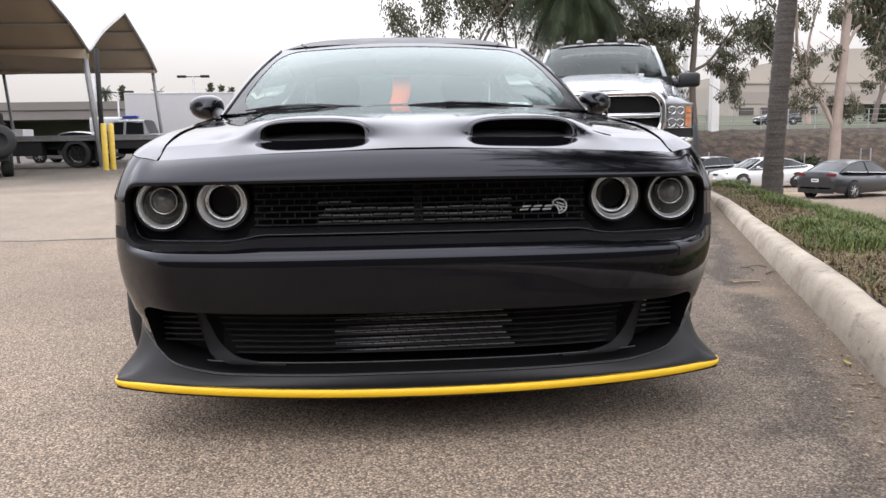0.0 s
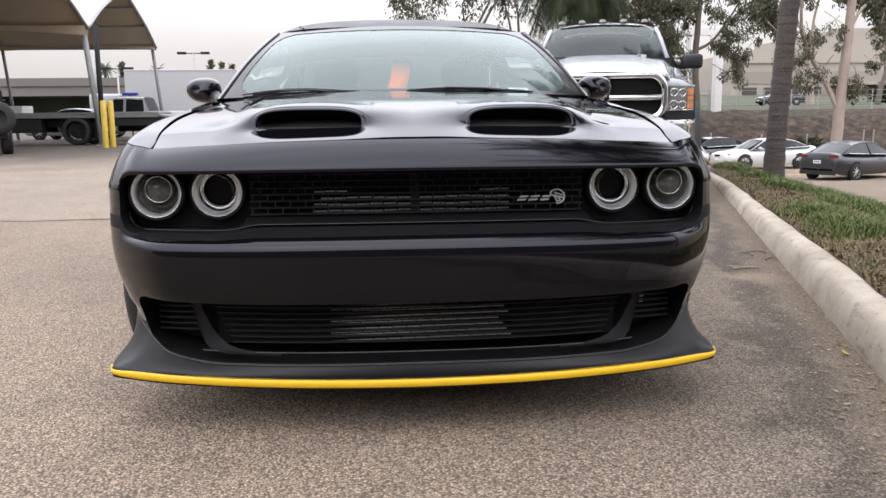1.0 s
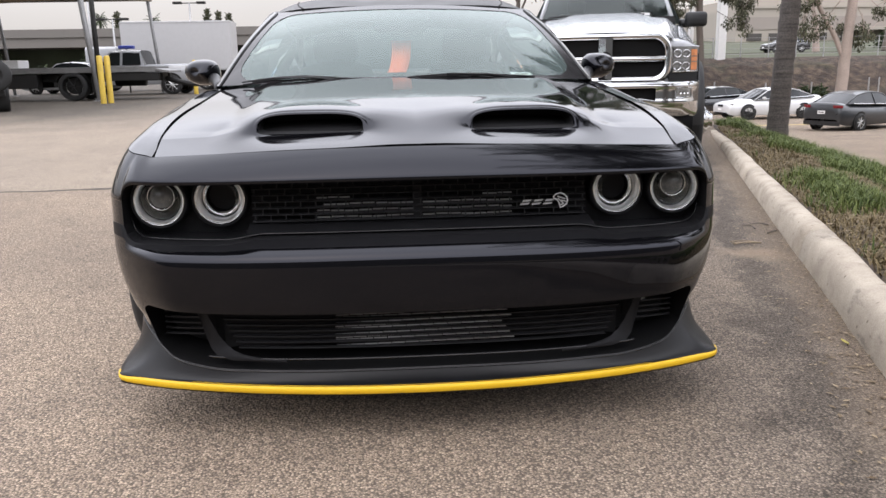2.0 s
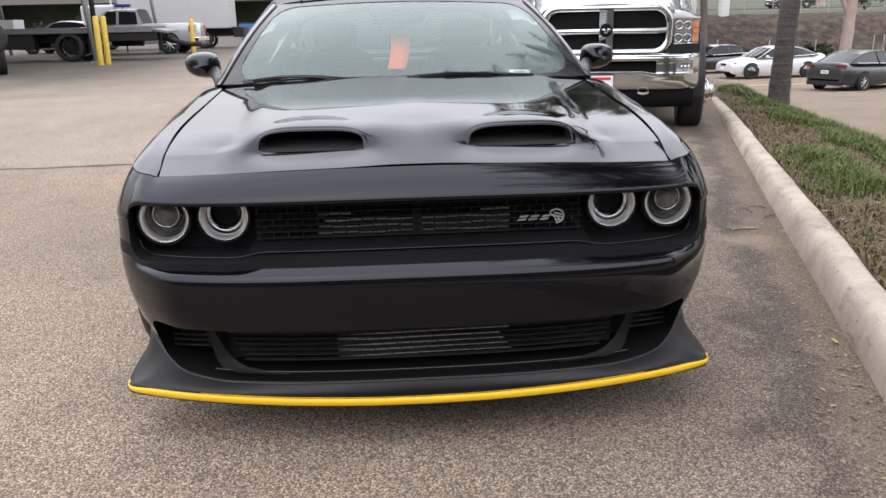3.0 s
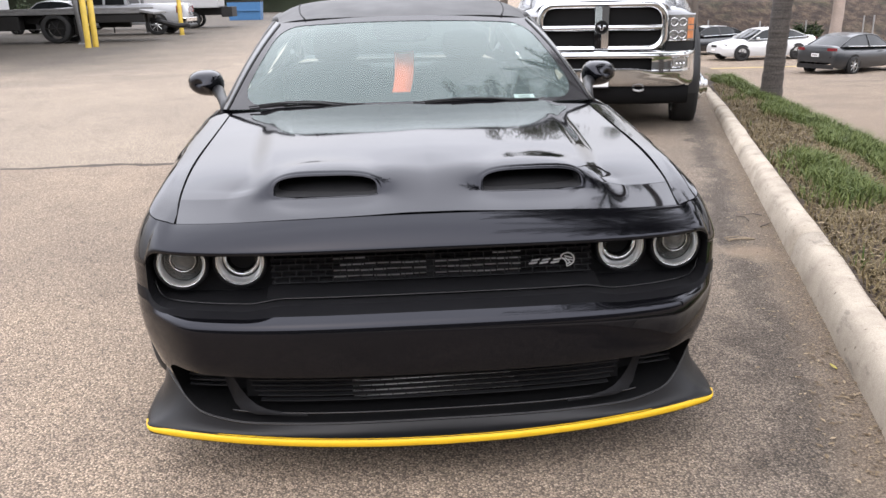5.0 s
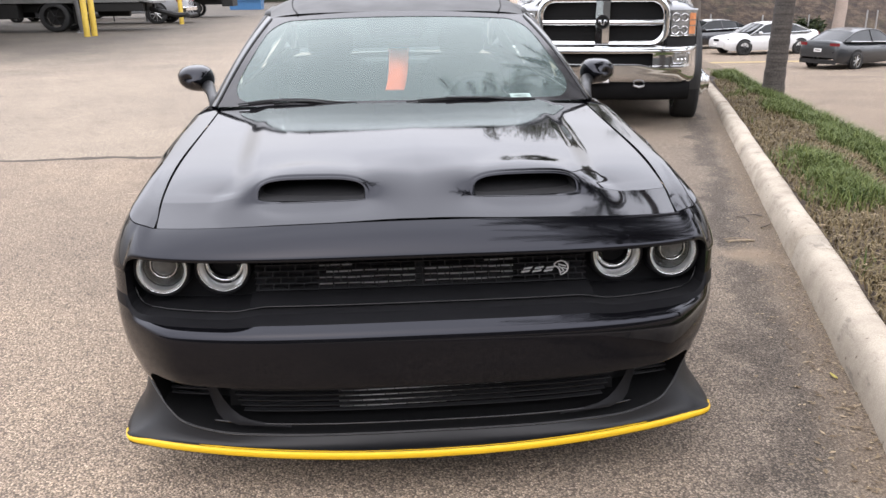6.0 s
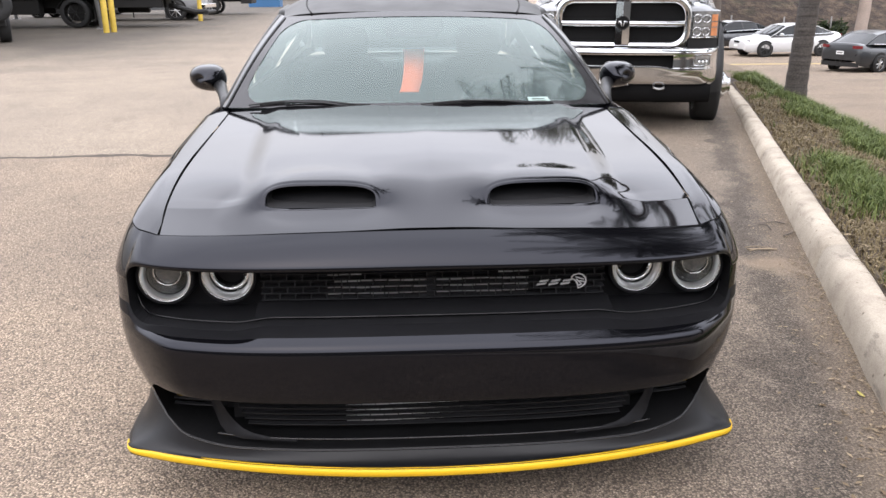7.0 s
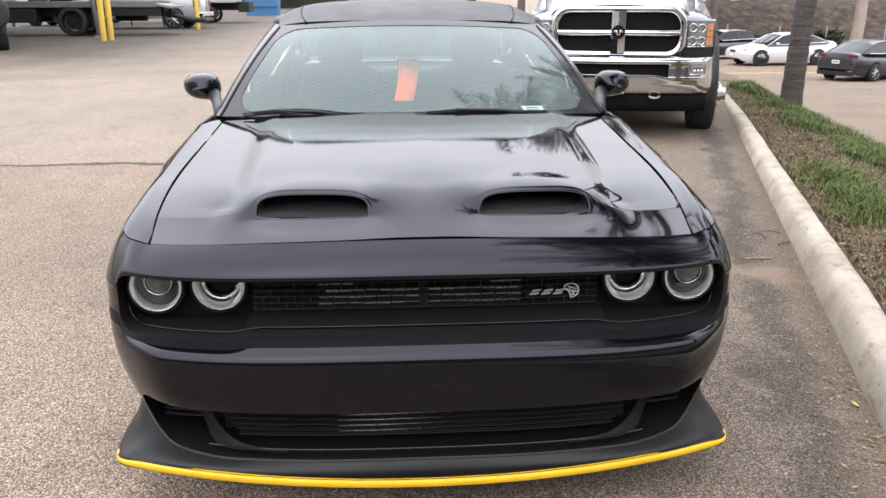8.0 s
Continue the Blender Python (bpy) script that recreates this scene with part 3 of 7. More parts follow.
def sill_edge():
    row = []
    for x, p in COLS:
        f = max(0, abs(x) - XL) / (PW - XL)
        a = 1.04 * abs(x) / XL if f == 0 else lerp(1.04, 1.25, f ** 0.8)
        q = along(FOOT_END, a)
        row.append((math.copysign(q.x, x), q.y - 0.001, q.z + 0.006))
    return row


sill_rows = [sill_edge()]
part("nose_panel", sheet(nose_rows), PAINT, car, smooth=True)
inside_up = lambda j: abs(COLS[j][0]) < XO and abs(COLS[j + 1][0]) < XO
inside_lo = lambda j: abs(COLS[j][0]) < XL and abs(COLS[j + 1][0]) < XL
SHELF = 3
all_rows = [nose_rows[-1]] + bumper_rows[:-1] + sill_rows
nb = len(bumper_rows) - 1
in_shelf = lambda i, j: 1 <= i < SHELF and abs(COLS[j][0]) < 0.90
part("bezel_shelf", sheet(all_rows[1:SHELF + 1], skip=lambda i, j: not in_shelf(i + 1, j)), SHELFBLK, car, "black shelf below the grille", smooth=True)
part("bumper_cover", sheet(all_rows[: nb + 2], skip=lambda i, j: in_shelf(i, j) or (i == 0 and inside_up(j)) or (i == nb and inside_lo(j))), PAINT, car, smooth=True)


def recess(name, top, bot, xo, depth, squeeze, flat, material):
    """The dark tunnel behind an opening, closed by a back panel."""
    idx = [j for j in range(len(COLS)) if abs(COLS[j][0]) < xo]
    loop = [Vector(top[j]) for j in idx] + [Vector(bot[j]) for j in reversed(idx)]
    zc = sum(p.z for p in loop) / len(loop)
    rings = [loop]
    for f in (0.25, 1.0):
        rings.append([Vector((p.x * (1 - 0.01 * f), lerp(p.y + depth * f, flat + 0.35 * (p.y + 0.08), f), zc + (p.z - zc) * (1 - squeeze * f))) for p in loop])
    bm = sheet(rings, closed=True)
    n = len(idx)
    bk = rings[-1]
    bm2 = sheet([bk[:n], list(reversed(bk[n:]))])
    part(name, bm, material, car, smooth=False)
    part(name.replace("surround", "backing"), bm2, DARK, car)


DARKSATIN = mat("recess_plastic", (0.013, 0.013, 0.0142), 0.45, spec=0.08)
recess("grille_surround", nose_rows[-1], bumper_rows[0], XO, 0.12, 0.05, 0.155, DARKSATIN)
recess("intake_surround", bumper_rows[-2], sill_rows[0], XL, 0.12, 0.06, 0.16, BLACKDUCT)

# lower lip of the upper opening: a thin raised bead
idx = [j for j in range(len(COLS)) if abs(COLS[j][0]) < 0.855]
part("bezel_bead", tube([(COLS[j][0] * 0.99, COLS[j][1] - 0.035, low_edge(COLS[j][0]) + 0.008) for j in idx], 0.0018, 6), GLOSSBLK, car, smooth=True)
part("intake_bead", tube([(COLS[j][0] * 0.9, COLS[j][1] * 0.9 - 0.052, 0.236 + 0.02 * COLS[j][0] ** 2) for j in range(len(COLS)) if abs(COLS[j][0]) < 0.70], 0.0035, 6), GLOSSBLK, car, smooth=True)

# splitter: sweeps out from the bumper's foot to the lip, and climbs into a fin at each end
def splitter_points():
    cols = []
    for s in np.linspace(-1.25, 1.25, 161):
        a = abs(s)
        lip = along(LIP_END, a)
        foot = along(FOOT_END, a)
        if s < 0:
            lip.x, foot.x = -lip.x, -foot.x
        cols.append((foot, lip, smooth01(0.8, 1.15, a)))
    return cols


sp = splitter_points()


def foot_at(x):
    """The splitter's foot at the half width x."""
    a = min(sp, key=lambda c: abs(c[0].x - x))[0]
    return a


def sill_row(f):
    row = []
    for (x, y, z), (cx, cp) in zip(sill_rows[0], COLS):
        q = foot_at(max(-0.872, min(0.872, x)))
        end = smooth01(0.83, 0.872, abs(x))
        q = Vector((x, lerp(q.y + 0.003, y + 0.004, end), lerp(min(q.z, z - 0.006) - 0.002, min(z - 0.012, q.z - 0.004), end)))
        p = Vector((x, y, z))
        row.append(p.lerp(q, f) - Vector((0, 0.004 * math.sin(math.pi * f), 0)))
    return row


part("bumper_sill", sheet([sill_row(f) for f in (0, 0.15, 0.5, 0.85, 1)]), SATIN, car, smooth=True)
rows = []
for f in (0.0, 0.12, 0.3, 0.5, 0.7, 0.88, 1.0):
    rows.append([j.lerp(l, f) - Vector((math.copysign(0.010 * fin, j.x), 0, 0.016)) * math.sin(math.pi * f) for j, l, fin in sp])
rows.append([l + Vector((0, 0.004, -0.03)) for j, l, fin in sp])
rows.append([j + Vector((0, 0.05, -0.08)) for j, l, fin in sp])
part("splitter", sheet(rows), SPLITTER, car, smooth=True)
part("splitter_seam", tube([j + Vector((0, -0.002, 0.001)) for j, l, fin in sp], 0.0025, 6), GLOSSBLK, car, smooth=True)
lip = []
for s in np.linspace(-1.07, 1.07, 91):
    p = along(LIP_END, abs(s))
    lip.append((math.copysign(p.x, s), p.y, 0.164 + 0.012 * abs(s) ** 6 if abs(s) < 1 else lerp(0.176, 0.181, (abs(s) - 1) / 0.07)))
rows = []
thin = [1 - 0.55 * smooth01(0.9, 1.06, abs(s)) for s in np.linspace(-1.07, 1.07, 91)]
for dz, dy in ((0.0095, 0.010), (0.0105, -0.003), (0.009, -0.0055), (0.003, -0.007), (-0.009, -0.006), (-0.0115, -0.003), (-0.0105, 0.010)):
    rows.append([(x * (1 - dy * 0.6 * k), y + dy * k, z + dz * k) for (x, y, z), k in zip(lip, thin)])
part("splitter_guard", sheet(rows), YELLOW, car, "yellow plastic shipping guard", smooth=True)

# hood
def hood_front(x):
    return plan(x) + 0.004


def hood_back(x):
    return 1.165 + 0.235 * x * x


SCX, SCY = 0.317, 0.105


def hood_base(x, y):
    """The hood without its scoops: a rising sheet with a raised middle between two creases."""
    yf, yb = hood_front(x), hood_back(x)
    v = min(1, max(0, (y - yf) / (yb - yf)))
    mid = lerp(0.838, 0.988, curve_at([(0, 0), (0.05, 0.105), (0.10, 0.18), (0.2, 0.305), (0.4, 0.575), (0.7, 0.82), (1, 1)], v)) + 0.026 * smooth01(0.03, 0.23, v)
    side = lerp(0.838, 1.004, curve_at([(0, 0), (0.05, 0.115), (0.10, 0.215), (0.2, 0.36), (0.4, 0.555), (0.7, 0.79), (1, 1)], v))
    edge = lerp(0.505, 0.60, v)
    z = lerp(mid, min(mid, side), smooth01(edge - 0.04, edge + 0.05, abs(x)))
    return z - lerp(0.037, 0.040, v) * x * x - 0.003 * (1 - smooth01(0.05, 0.30, abs(x))) * smooth01(0.1, 0.3, v)


def scoop_ring(sgn, grow, n=900):
    """The outline of a scoop's mouth: flat below, rounded shoulders above."""
    pts = []
    for k in range(n):
        a = k / n * math.tau
        ca, sa = math.cos(a), math.sin(a)
        e = 0.26 if sa < 0 else 0.60
        ux = math.copysign(abs(ca) ** e, ca)
        uz = math.copysign(abs(sa) ** e, sa)
        x = sgn * (SCX + ux * (0.158 + grow))
        zc = 0.883 + uz * ((0.017 if uz < 0 else 0.041) + grow * 0.8)
        pts.append((x, SCY + 1.4 * plan(x) + 0.018 + (zc - 0.866) * 0.85, zc))
    fine = [Vector(p) for p in pts] + [Vector(pts[0])]
    run = [0.0]
    for a, b in zip(fine, fine[1:]):
        run.append(run[-1] + (b - a).length)
    out = []
    for k in range(128):
        t = run[-1] * k / 128
        i = min(len(fine) - 2, int(np.searchsorted(run, t, side="right")) - 1)
        out.append(tuple(fine[i].lerp(fine[i + 1], (t - run[i]) / max(1e-9, run[i + 1] - run[i]))))
    return out


MOUTH = scoop_ring(1, 0.0)
MX, MY = np.array([p[0] for p in MOUTH]), np.array([p[1] for p in MOUTH])
MH = np.array([max(0.0, z - hood_base(x, y)) * smooth01(0.866, 0.895, z) for x, y, z in MOUTH])


def scoop_bulge(x, y):
    """The swelling round a scoop: a rolled lip at the mouth that dies away down the hood."""
    dx, dy = abs(x) - MX, y - MY
    dd = dx * dx + dy * dy
    near = float(dd.min())
    if near > 0.56:
        return 0.0
    d = math.sqrt(near)
    w = np.exp(-(dd - near) / (0.00012 + 0.45 * near))
    w /= w.sum()
    h = float((w * MH).sum())
    back = float((w * np.maximum(0, dy) / np.sqrt(dd + 1e-6)).sum())
    lip = 0.007 * (h / 0.045) * smooth01(0.0, 0.022, d)
    inner = float((w * -dx / np.sqrt(dd + 1e-6)).sum())
    side = 1 - smooth01(0.006, lerp(0.15, 0.40, smooth01(-0.3, 0.7, inner)), d)
    rear = max(0.0, 1 - max(0.0, d - 0.008) / 0.74) ** 1.35
    return (h + lip) * lerp(side, rear, smooth01(0.35, 0.98, back))


def hood_z(x, y):
    return hood_base(x, y) + scoop_bulge(x, y)


vs_ = list(np.linspace(0, 0.05, 5)) + list(np.linspace(0.053, 0.175, 52)) + list(np.linspace(0.183, 1, 46))
HXE = lambda v: lerp(0.751, 0.774, v) + 0.14 * v * (1 - v) ** 2
rows = []
for v in vs_:
    row = []
    for u in np.linspace(-1, 1, 301):
        x = u * HXE(v)
        y = lerp(hood_front(x), hood_back(x), v)
        row.append((x, y, hood_z(x, y)))
    rows.append(row)


def in_mouth(p):
    """Inside a scoop's mouth, in plan."""
    x, y = abs(p[0]), p[1]
    if abs(x - SCX) > 0.17 or not 0.09 < y < 0.22:
        return False
    inside, n = False, len(MX)
    for k in range(n):
        x0, y0, x1, y1 = MX[k], MY[k], MX[k - 1], MY[k - 1]
        if (y0 > y) != (y1 > y) and x < (x1 - x0) * (y - y0) / (y1 - y0) + x0:
            inside = not inside
    return inside


part("hood", sheet(rows, skip=lambda i, j: in_mouth(rows[i][j]) or in_mouth(rows[i + 1][j + 1]) or in_mouth(rows[i + 1][j]) or in_mouth(rows[i][j + 1])), PAINT, car, smooth=True)
rows = [[(x, y + 0.004, z - 0.014) for x, y, z in ((u * 0.785, lerp(plan(u * 0.785) - 0.02, hood_back(u * 0.785), v), hood_z(u * 0.75, lerp(hood_front(u * 0.75), hood_back(u * 0.75), v)) - scoop_bulge(u * 0.75, lerp(hood_front(u * 0.75), hood_back(u * 0.75), v)) - 0.006) for u in np.linspace(-1, 1, 41))] for v in np.linspace(0, 1, 24)]
part("hood_liner", sheet(rows), DARK, car, smooth=True)


for sgn in (-1, 1):
    ring = scoop_ring(sgn, 0.0)
    n = len(ring)

    def rim(off, lift):
        """The outline moved outwards along the hood."""
        out = []
        for k in range(n):
            a, b = Vector(ring[k - 1]), Vector(ring[(k + 1) % n])
            side = Vector((b.y - a.y, a.x - b.x)).normalized() * sgn
            x, y = ring[k][0] + side.x * off, ring[k][1] + side.y * off
            rise = lift * smooth01(0.868, 0.885, ring[k][2]) if lift > 0 else lift
            out.append((x, y, hood_z(x, y) + rise if off > 0.003 else ring[k][2] + rise))
        return out

    scoop = part("hood_scoop", sheet([[(x, y + 0.022, z) for x, y, z in scoop_ring(sgn, -0.004)], [(x, y + 0.002, z) for x, y, z in scoop_ring(sgn, -0.003)], rim(0.0, 0.0), rim(0.004, 0.0018), rim(0.008, 0.0010), rim(0.016, -0.002)], closed=True), PAINT, car, "black hood scoop", smooth=True)
    inner = [(x, y + 0.004, z) for x, y, z in scoop_ring(sgn, -0.003)]
    back = [(x, y + 0.15, z + 0.006) for x, y, z in scoop_ring(sgn, -0.010)]
    bm = sheet([inner, back], closed=True)
    bm.faces.new([bm.verts.new(p) for p in back])
    part("scoop_throat", bm, SCOOPIN, scoop, smooth=False)

# fenders: top crown and flank with the wheel arch
FAX, RAX, WR = 0.86, 3.66, 0.345
YEND = 4.78


def flank_w(y):
    return PW + 0.010 * smooth01(0.12, 0.4, y) - 0.022 * smooth01(0.35, 0.7, y) * (1 - smooth01(1.2, 1.8, y)) + 0.06 * smooth01(2.7, 3.5, y) - 0.12 * smooth01(4.2, 4.8, y)


def gap_x(y):
    v = min(1, max(0, (y - 0.08) / 1.24))
    return lerp(0.7565, 0.7785, v) + 0.137 * v * (1 - v) ** 2


def arch_z(y):
    for c in (FAX, RAX):
        if abs(y - c) < WR + 0.045:
            return 0.335 + math.sqrt((WR + 0.045) ** 2 - (y - c) ** 2) - 0.005
    return 0.20


for sgn in (-1, 1):
    first = [j for j in range(len(COLS)) if COLS[j][0] >= 0.7585]
    front = [nose_rows[0][j] for j in first] + [nose_rows[i][-1] for i in range(1, 6)]
    fs = [0.367 * k / (len(first) - 1) for k in range(len(first))] + [0.41, 0.51, 0.64, 0.79, 1.0]
    rows = []
    for v in np.linspace(0, 1, 28):
        row = []
        for q, f in zip(front, fs):
            yb = 1.52
            y = lerp(q[1] + 0.004, yb, v)
            ang = f * math.pi / 2
            gx_, gz = gap_x(y), hood_z(0.752, min(y, hood_back(0.752))) + 0.001
            w = flank_w(y)
            sn, ex = math.sin(ang) ** 0.9, lerp(2.2, 4.4, smooth01(0.0, 0.35, v))
            sx, sz = gx_ + (w - gx_) * sn, gz - 0.018 * sn - (0.15 - 0.04 * smooth01(0.0, 0.5, v)) * (1 - (1 - sn**ex) ** (1 / ex))
            b = smooth01(0, lerp(0.08, 0.4, smooth01(0.0, 0.3, f)), v)
            row.append((sgn * lerp(q[0], sx, b), y, gz + lerp(q[2] - hood_z(0.752, min(q[1], hood_back(0.752))), sz - gz, b)))
        rows.append(row)
    part("fender", sheet(rows), PAINT, car, smooth=True)
    ys = np.linspace(0.12, 1.30, 40)
    seam = [[(sgn * (gap_x(y) + dx), y, hood_z(0.752, min(y, hood_back(0.752))) - 0.014) for y in ys] for dx in (-0.022, 0.004)]
    part("hood_seam", sheet(seam), DARK, car, smooth=True)
    zs0 = [r[-1] for r in rows]
    # flank below the shoulder
    cols_ = []
    for y in list(np.linspace(0.4, 1.3, 46)) + list(np.linspace(1.35, 3.2, 24)) + list(np.linspace(3.22, YEND, 50)):
        if y <= 1.52:
            f = (y - 0.4) / 1.12
            zt = lerp(zs0[0][2], zs0[-1][2], f) if y > 0.4 else zs0[0][2]
            near = min(zs0, key=lambda p: abs(p[1] - y))
            zt = near[2]
        else:
            zt = 0.84 + 0.05 * smooth01(2.6, 3.4, y)
        zl = min(arch_z(y), zt - 0.02)
        col = []
        for f in np.linspace(0, 1, 9):
            z = lerp(zt, zl, f)
            w = flank_w(y) * (taper(z) if z < 0.45 else 1.0)
            w = lerp(w, flank_w(y), 0.6) + 0.006 * smooth01(0.45, 0.7, y) * (1 - smooth01(1.1, 1.4, y)) * smooth01(0.0, 0.35, f)
            col.append((sgn * w, y, z))
        cols_.append(col)
    part("body_side", sheet(cols_), PAINT, car, smooth=True)

# greenhouse
def ws_bottom(u):
    x = u * 0.796
    return Vector((x, 1.175 + 0.222 * x * x, 1.000 - 0.022 * x * x))


def ws_top(u):
    x = u * 0.612
    return Vector((x, 1.888 + 0.18 * x * x, 1.350 - 0.065 * x * x))


rows = []
for f in np.linspace(0, 1, 16):
    rows.append([ws_bottom(u).lerp(ws_top(u), f) + Vector((0, -0.012, 0.022)) * math.sin(math.pi * f) for u in np.linspace(-1, 1, 41)])
wind = part("windshield", sheet(rows), SCREEN, car, "pale reflecting windshield glass", smooth=True)
wind.visible_shadow = False


def on_glass(u, f, lift=0.0):
    """A point of the windshield: u across, f up, lifted off the outer face."""
    return ws_bottom(u).lerp(ws_top(u), f) + Vector((0, -0.012, 0.022)) * math.sin(math.pi * f) + Vector((0, -0.5, 0.87)) * lift


# black ceramic border behind the glass, with rounded inner corners
U1, F0, F1, RU, RF = 0.945, 0.035, 0.925, 0.13, 0.20
ring = []
for cu, cf, a0 in ((1, 1, 0), (-1, 1, 90), (-1, 0, 180), (1, 0, 270)):
    mid = (cu * (U1 - RU), F1 - RF if cf else F0 + RF)
    for a in np.radians(np.linspace(a0, a0 + 90, 9)):
        ring.append(((mid[0] + RU * math.cos(a), mid[1] + RF * math.sin(a)), (cu, cf)))
inner_row, outer_row = [], []
for k, (p_in, p_out) in enumerate(ring):
    q_in, q_out = ring[(k + 1) % len(ring)]
    n = 1 if p_out == q_out else 14
    for i in range(n):
        inner_row.append(on_glass(lerp(p_in[0], q_in[0], i / n), lerp(p_in[1], q_in[1], i / n), 0.0025))
        outer_row.append(on_glass(lerp(p_out[0], q_out[0], i / n), lerp(p_out[1], q_out[1], i / n), 0.0035))
part("glass_border", sheet([inner_row, outer_row], closed=True), mat("black_ceramic_border", (0.012, 0.011, 0.012), 0.1, spec=0.5), car, "black ceramic border of the windshield", smooth=True)


def roof_pt(u, v):
    """u across, v from the windshield's top to the rear window."""
    e = abs(u)
    half = curve_at([(0, 0.612), (0.12, 0.650), (0.3, 0.668), (0.7, 0.668), (1, 0.635)], v)
    x = u * half
    y = lerp(1.888 + 0.18 * min(x * x, 0.35), 3.25 + 0.05 * x * x, v)
    z = curve_at([(0, 1.352), (0.12, 1.392), (0.3, 1.432), (0.45, 1.442), (0.7, 1.425), (1, 1.34)], v)
    edge = curve_at([(0, 1.327), (0.12, 1.325), (0.3, 1.352), (0.5, 1.36), (0.7, 1.345), (1, 1.255)], v)
    z -= (z - edge) * (0.4 * e**2.4 + 0.6 * e**8)
    return Vector((x, y, z))


rows = [[roof_pt(u, v) for u in np.linspace(-1, 1, 41)] for v in np.linspace(0, 1, 28)]
part("roof", sheet(rows), ROOFBLK, car, smooth=True)
for sgn in (-1, 1):
    part("roof_seam", tube([roof_pt(sgn * lerp(0.80, 0.86, v), v) + Vector((0, 0, 0.0005)) for v in np.linspace(0.0, 0.97, 24)], 0.004, 6), RUBBER, car, smooth=True)
    a0, a1 = ws_bottom(sgn), ws_top(sgn)
    r = []
    for f in np.linspace(0, 1, 12):
        bow = Vector((0, -0.012, 0.022)) * math.sin(math.pi * f)
        p = a0.lerp(a1, f) + bow
        q = Vector((sgn * 0.835, 1.46, 0.955)).lerp(Vector((sgn * 0.655, 2.10, 1.315)), f) + bow
        r.append([p + Vector((0, 0, 0.003)), p.lerp(q, 0.3) + Vector((sgn * 0.012, -0.008, 0.012)), p.lerp(q, 0.7) + Vector((sgn * 0.012, 0, 0.01)), q])
    part("a_pillar", sheet(r), PAINT, car, smooth=True)
    part("windshield_trim", tube([a0.lerp(a1, f) + Vector((0, -0.012, 0.022)) * math.sin(math.pi * f) + Vector((0, -0.004, 0.004)) for f in np.linspace(0, 0.98, 12)], 0.005, 6), PLASTIC, car, smooth=True)
    # side window and quarter
    top = [Vector((sgn * 0.655, 2.10, 1.315)), Vector((sgn * 0.668, 2.5, 1.35)), Vector((sgn * 0.668, 2.9, 1.335)), Vector((sgn * 0.64, 3.25, 1.25))]
    bot = [Vector((sgn * 0.835, 1.46, 0.955)), Vector((sgn * 0.875, 2.2, 0.955)), Vector((sgn * 0.88, 2.8, 0.96)), Vector((sgn * 0.86, 3.2, 0.98))]
    pane = part("side_window", sheet([bot, [a.lerp(b, 0.5) + Vector((sgn * 0.02, 0, 0)) for a, b in zip(bot, top)], top]), SIDEGLASS, car, smooth=True)
    pane.visible_shadow = False
    part("window_seal", tube([bot[0].lerp(top[0], f) + Vector((0, -0.008, 0.014)) * math.sin(math.pi * f) for f in np.linspace(0, 1, 8)], 0.024, 8), ROOFBLK, car, smooth=True)
    part("door_panel", sheet([[(sgn * 0.83, y, z) for y in (1.28, 2.0, 2.8, 3.4, 3.95)] for z in (0.30, 0.97)]), CABIN, car)
    part("sail_panel", sheet([[(sgn * 0.64, 3.10, 1.27), (sgn * 0.66, 3.4, 1.2), (sgn * 0.66, 3.95, 1.02)], [(sgn * 0.84, 3.10, 0.97), (sgn * 0.84, 3.5, 0.97), (sgn * 0.84, 3.95, 0.95)]]), CABIN, car)
    part("roof_rail", tube([top[0], (sgn * 0.672, 2.3, 1.335), top[1], top[2], top[3], (sgn * 0.70, 3.75, 1.08)], 0.022, 8), ROOFBLK, car, smooth=True)
    part("belt_line", sheet([[(sgn * 0.79, 1.30, 0.975), bot[0], bot[1], bot[2], bot[3], (sgn * 0.9, 4.2, 0.93)], [(sgn * 0.90, 1.40, 0.93), (sgn * 0.93, 1.52, 0.90), (sgn * 0.945, 2.2, 0.895), (sgn * 0.955, 2.8, 0.90), (sgn * 0.97, 3.3, 0.91), (sgn * 0.93, 4.3, 0.89)], [(sgn * 0.955, 1.50, 0.80), (sgn * 0.955, 1.55, 0.83), (sgn * 0.955, 2.2, 0.84), (sgn * 0.96, 2.8, 0.85), (sgn * 0.985, 3.3, 0.87), (sgn * 0.95, 4.3, 0.86)]]), ROOFBLK, car, smooth=True)
    part("rear_quarter", sheet([[top[3], (sgn * 0.69, 3.65, 1.10), (sgn * 0.72, 3.95, 1.0)], [bot[3], (sgn * 0.88, 3.6, 0.98), (sgn * 0.9, 4.0, 0.95)]]), PAINT, car, smooth=True)
rw = part("rear_window", sheet([[(x, 3.25 + 0.05 * x * x, 1.325 - 0.14 * x * x) for x in np.linspace(-0.62, 0.62, 9)], [(x * 1.12, 3.93, 1.02) for x in np.linspace(-0.62, 0.62, 9)]]), GLASS, car, smooth=True)
rw.visible_shadow = False
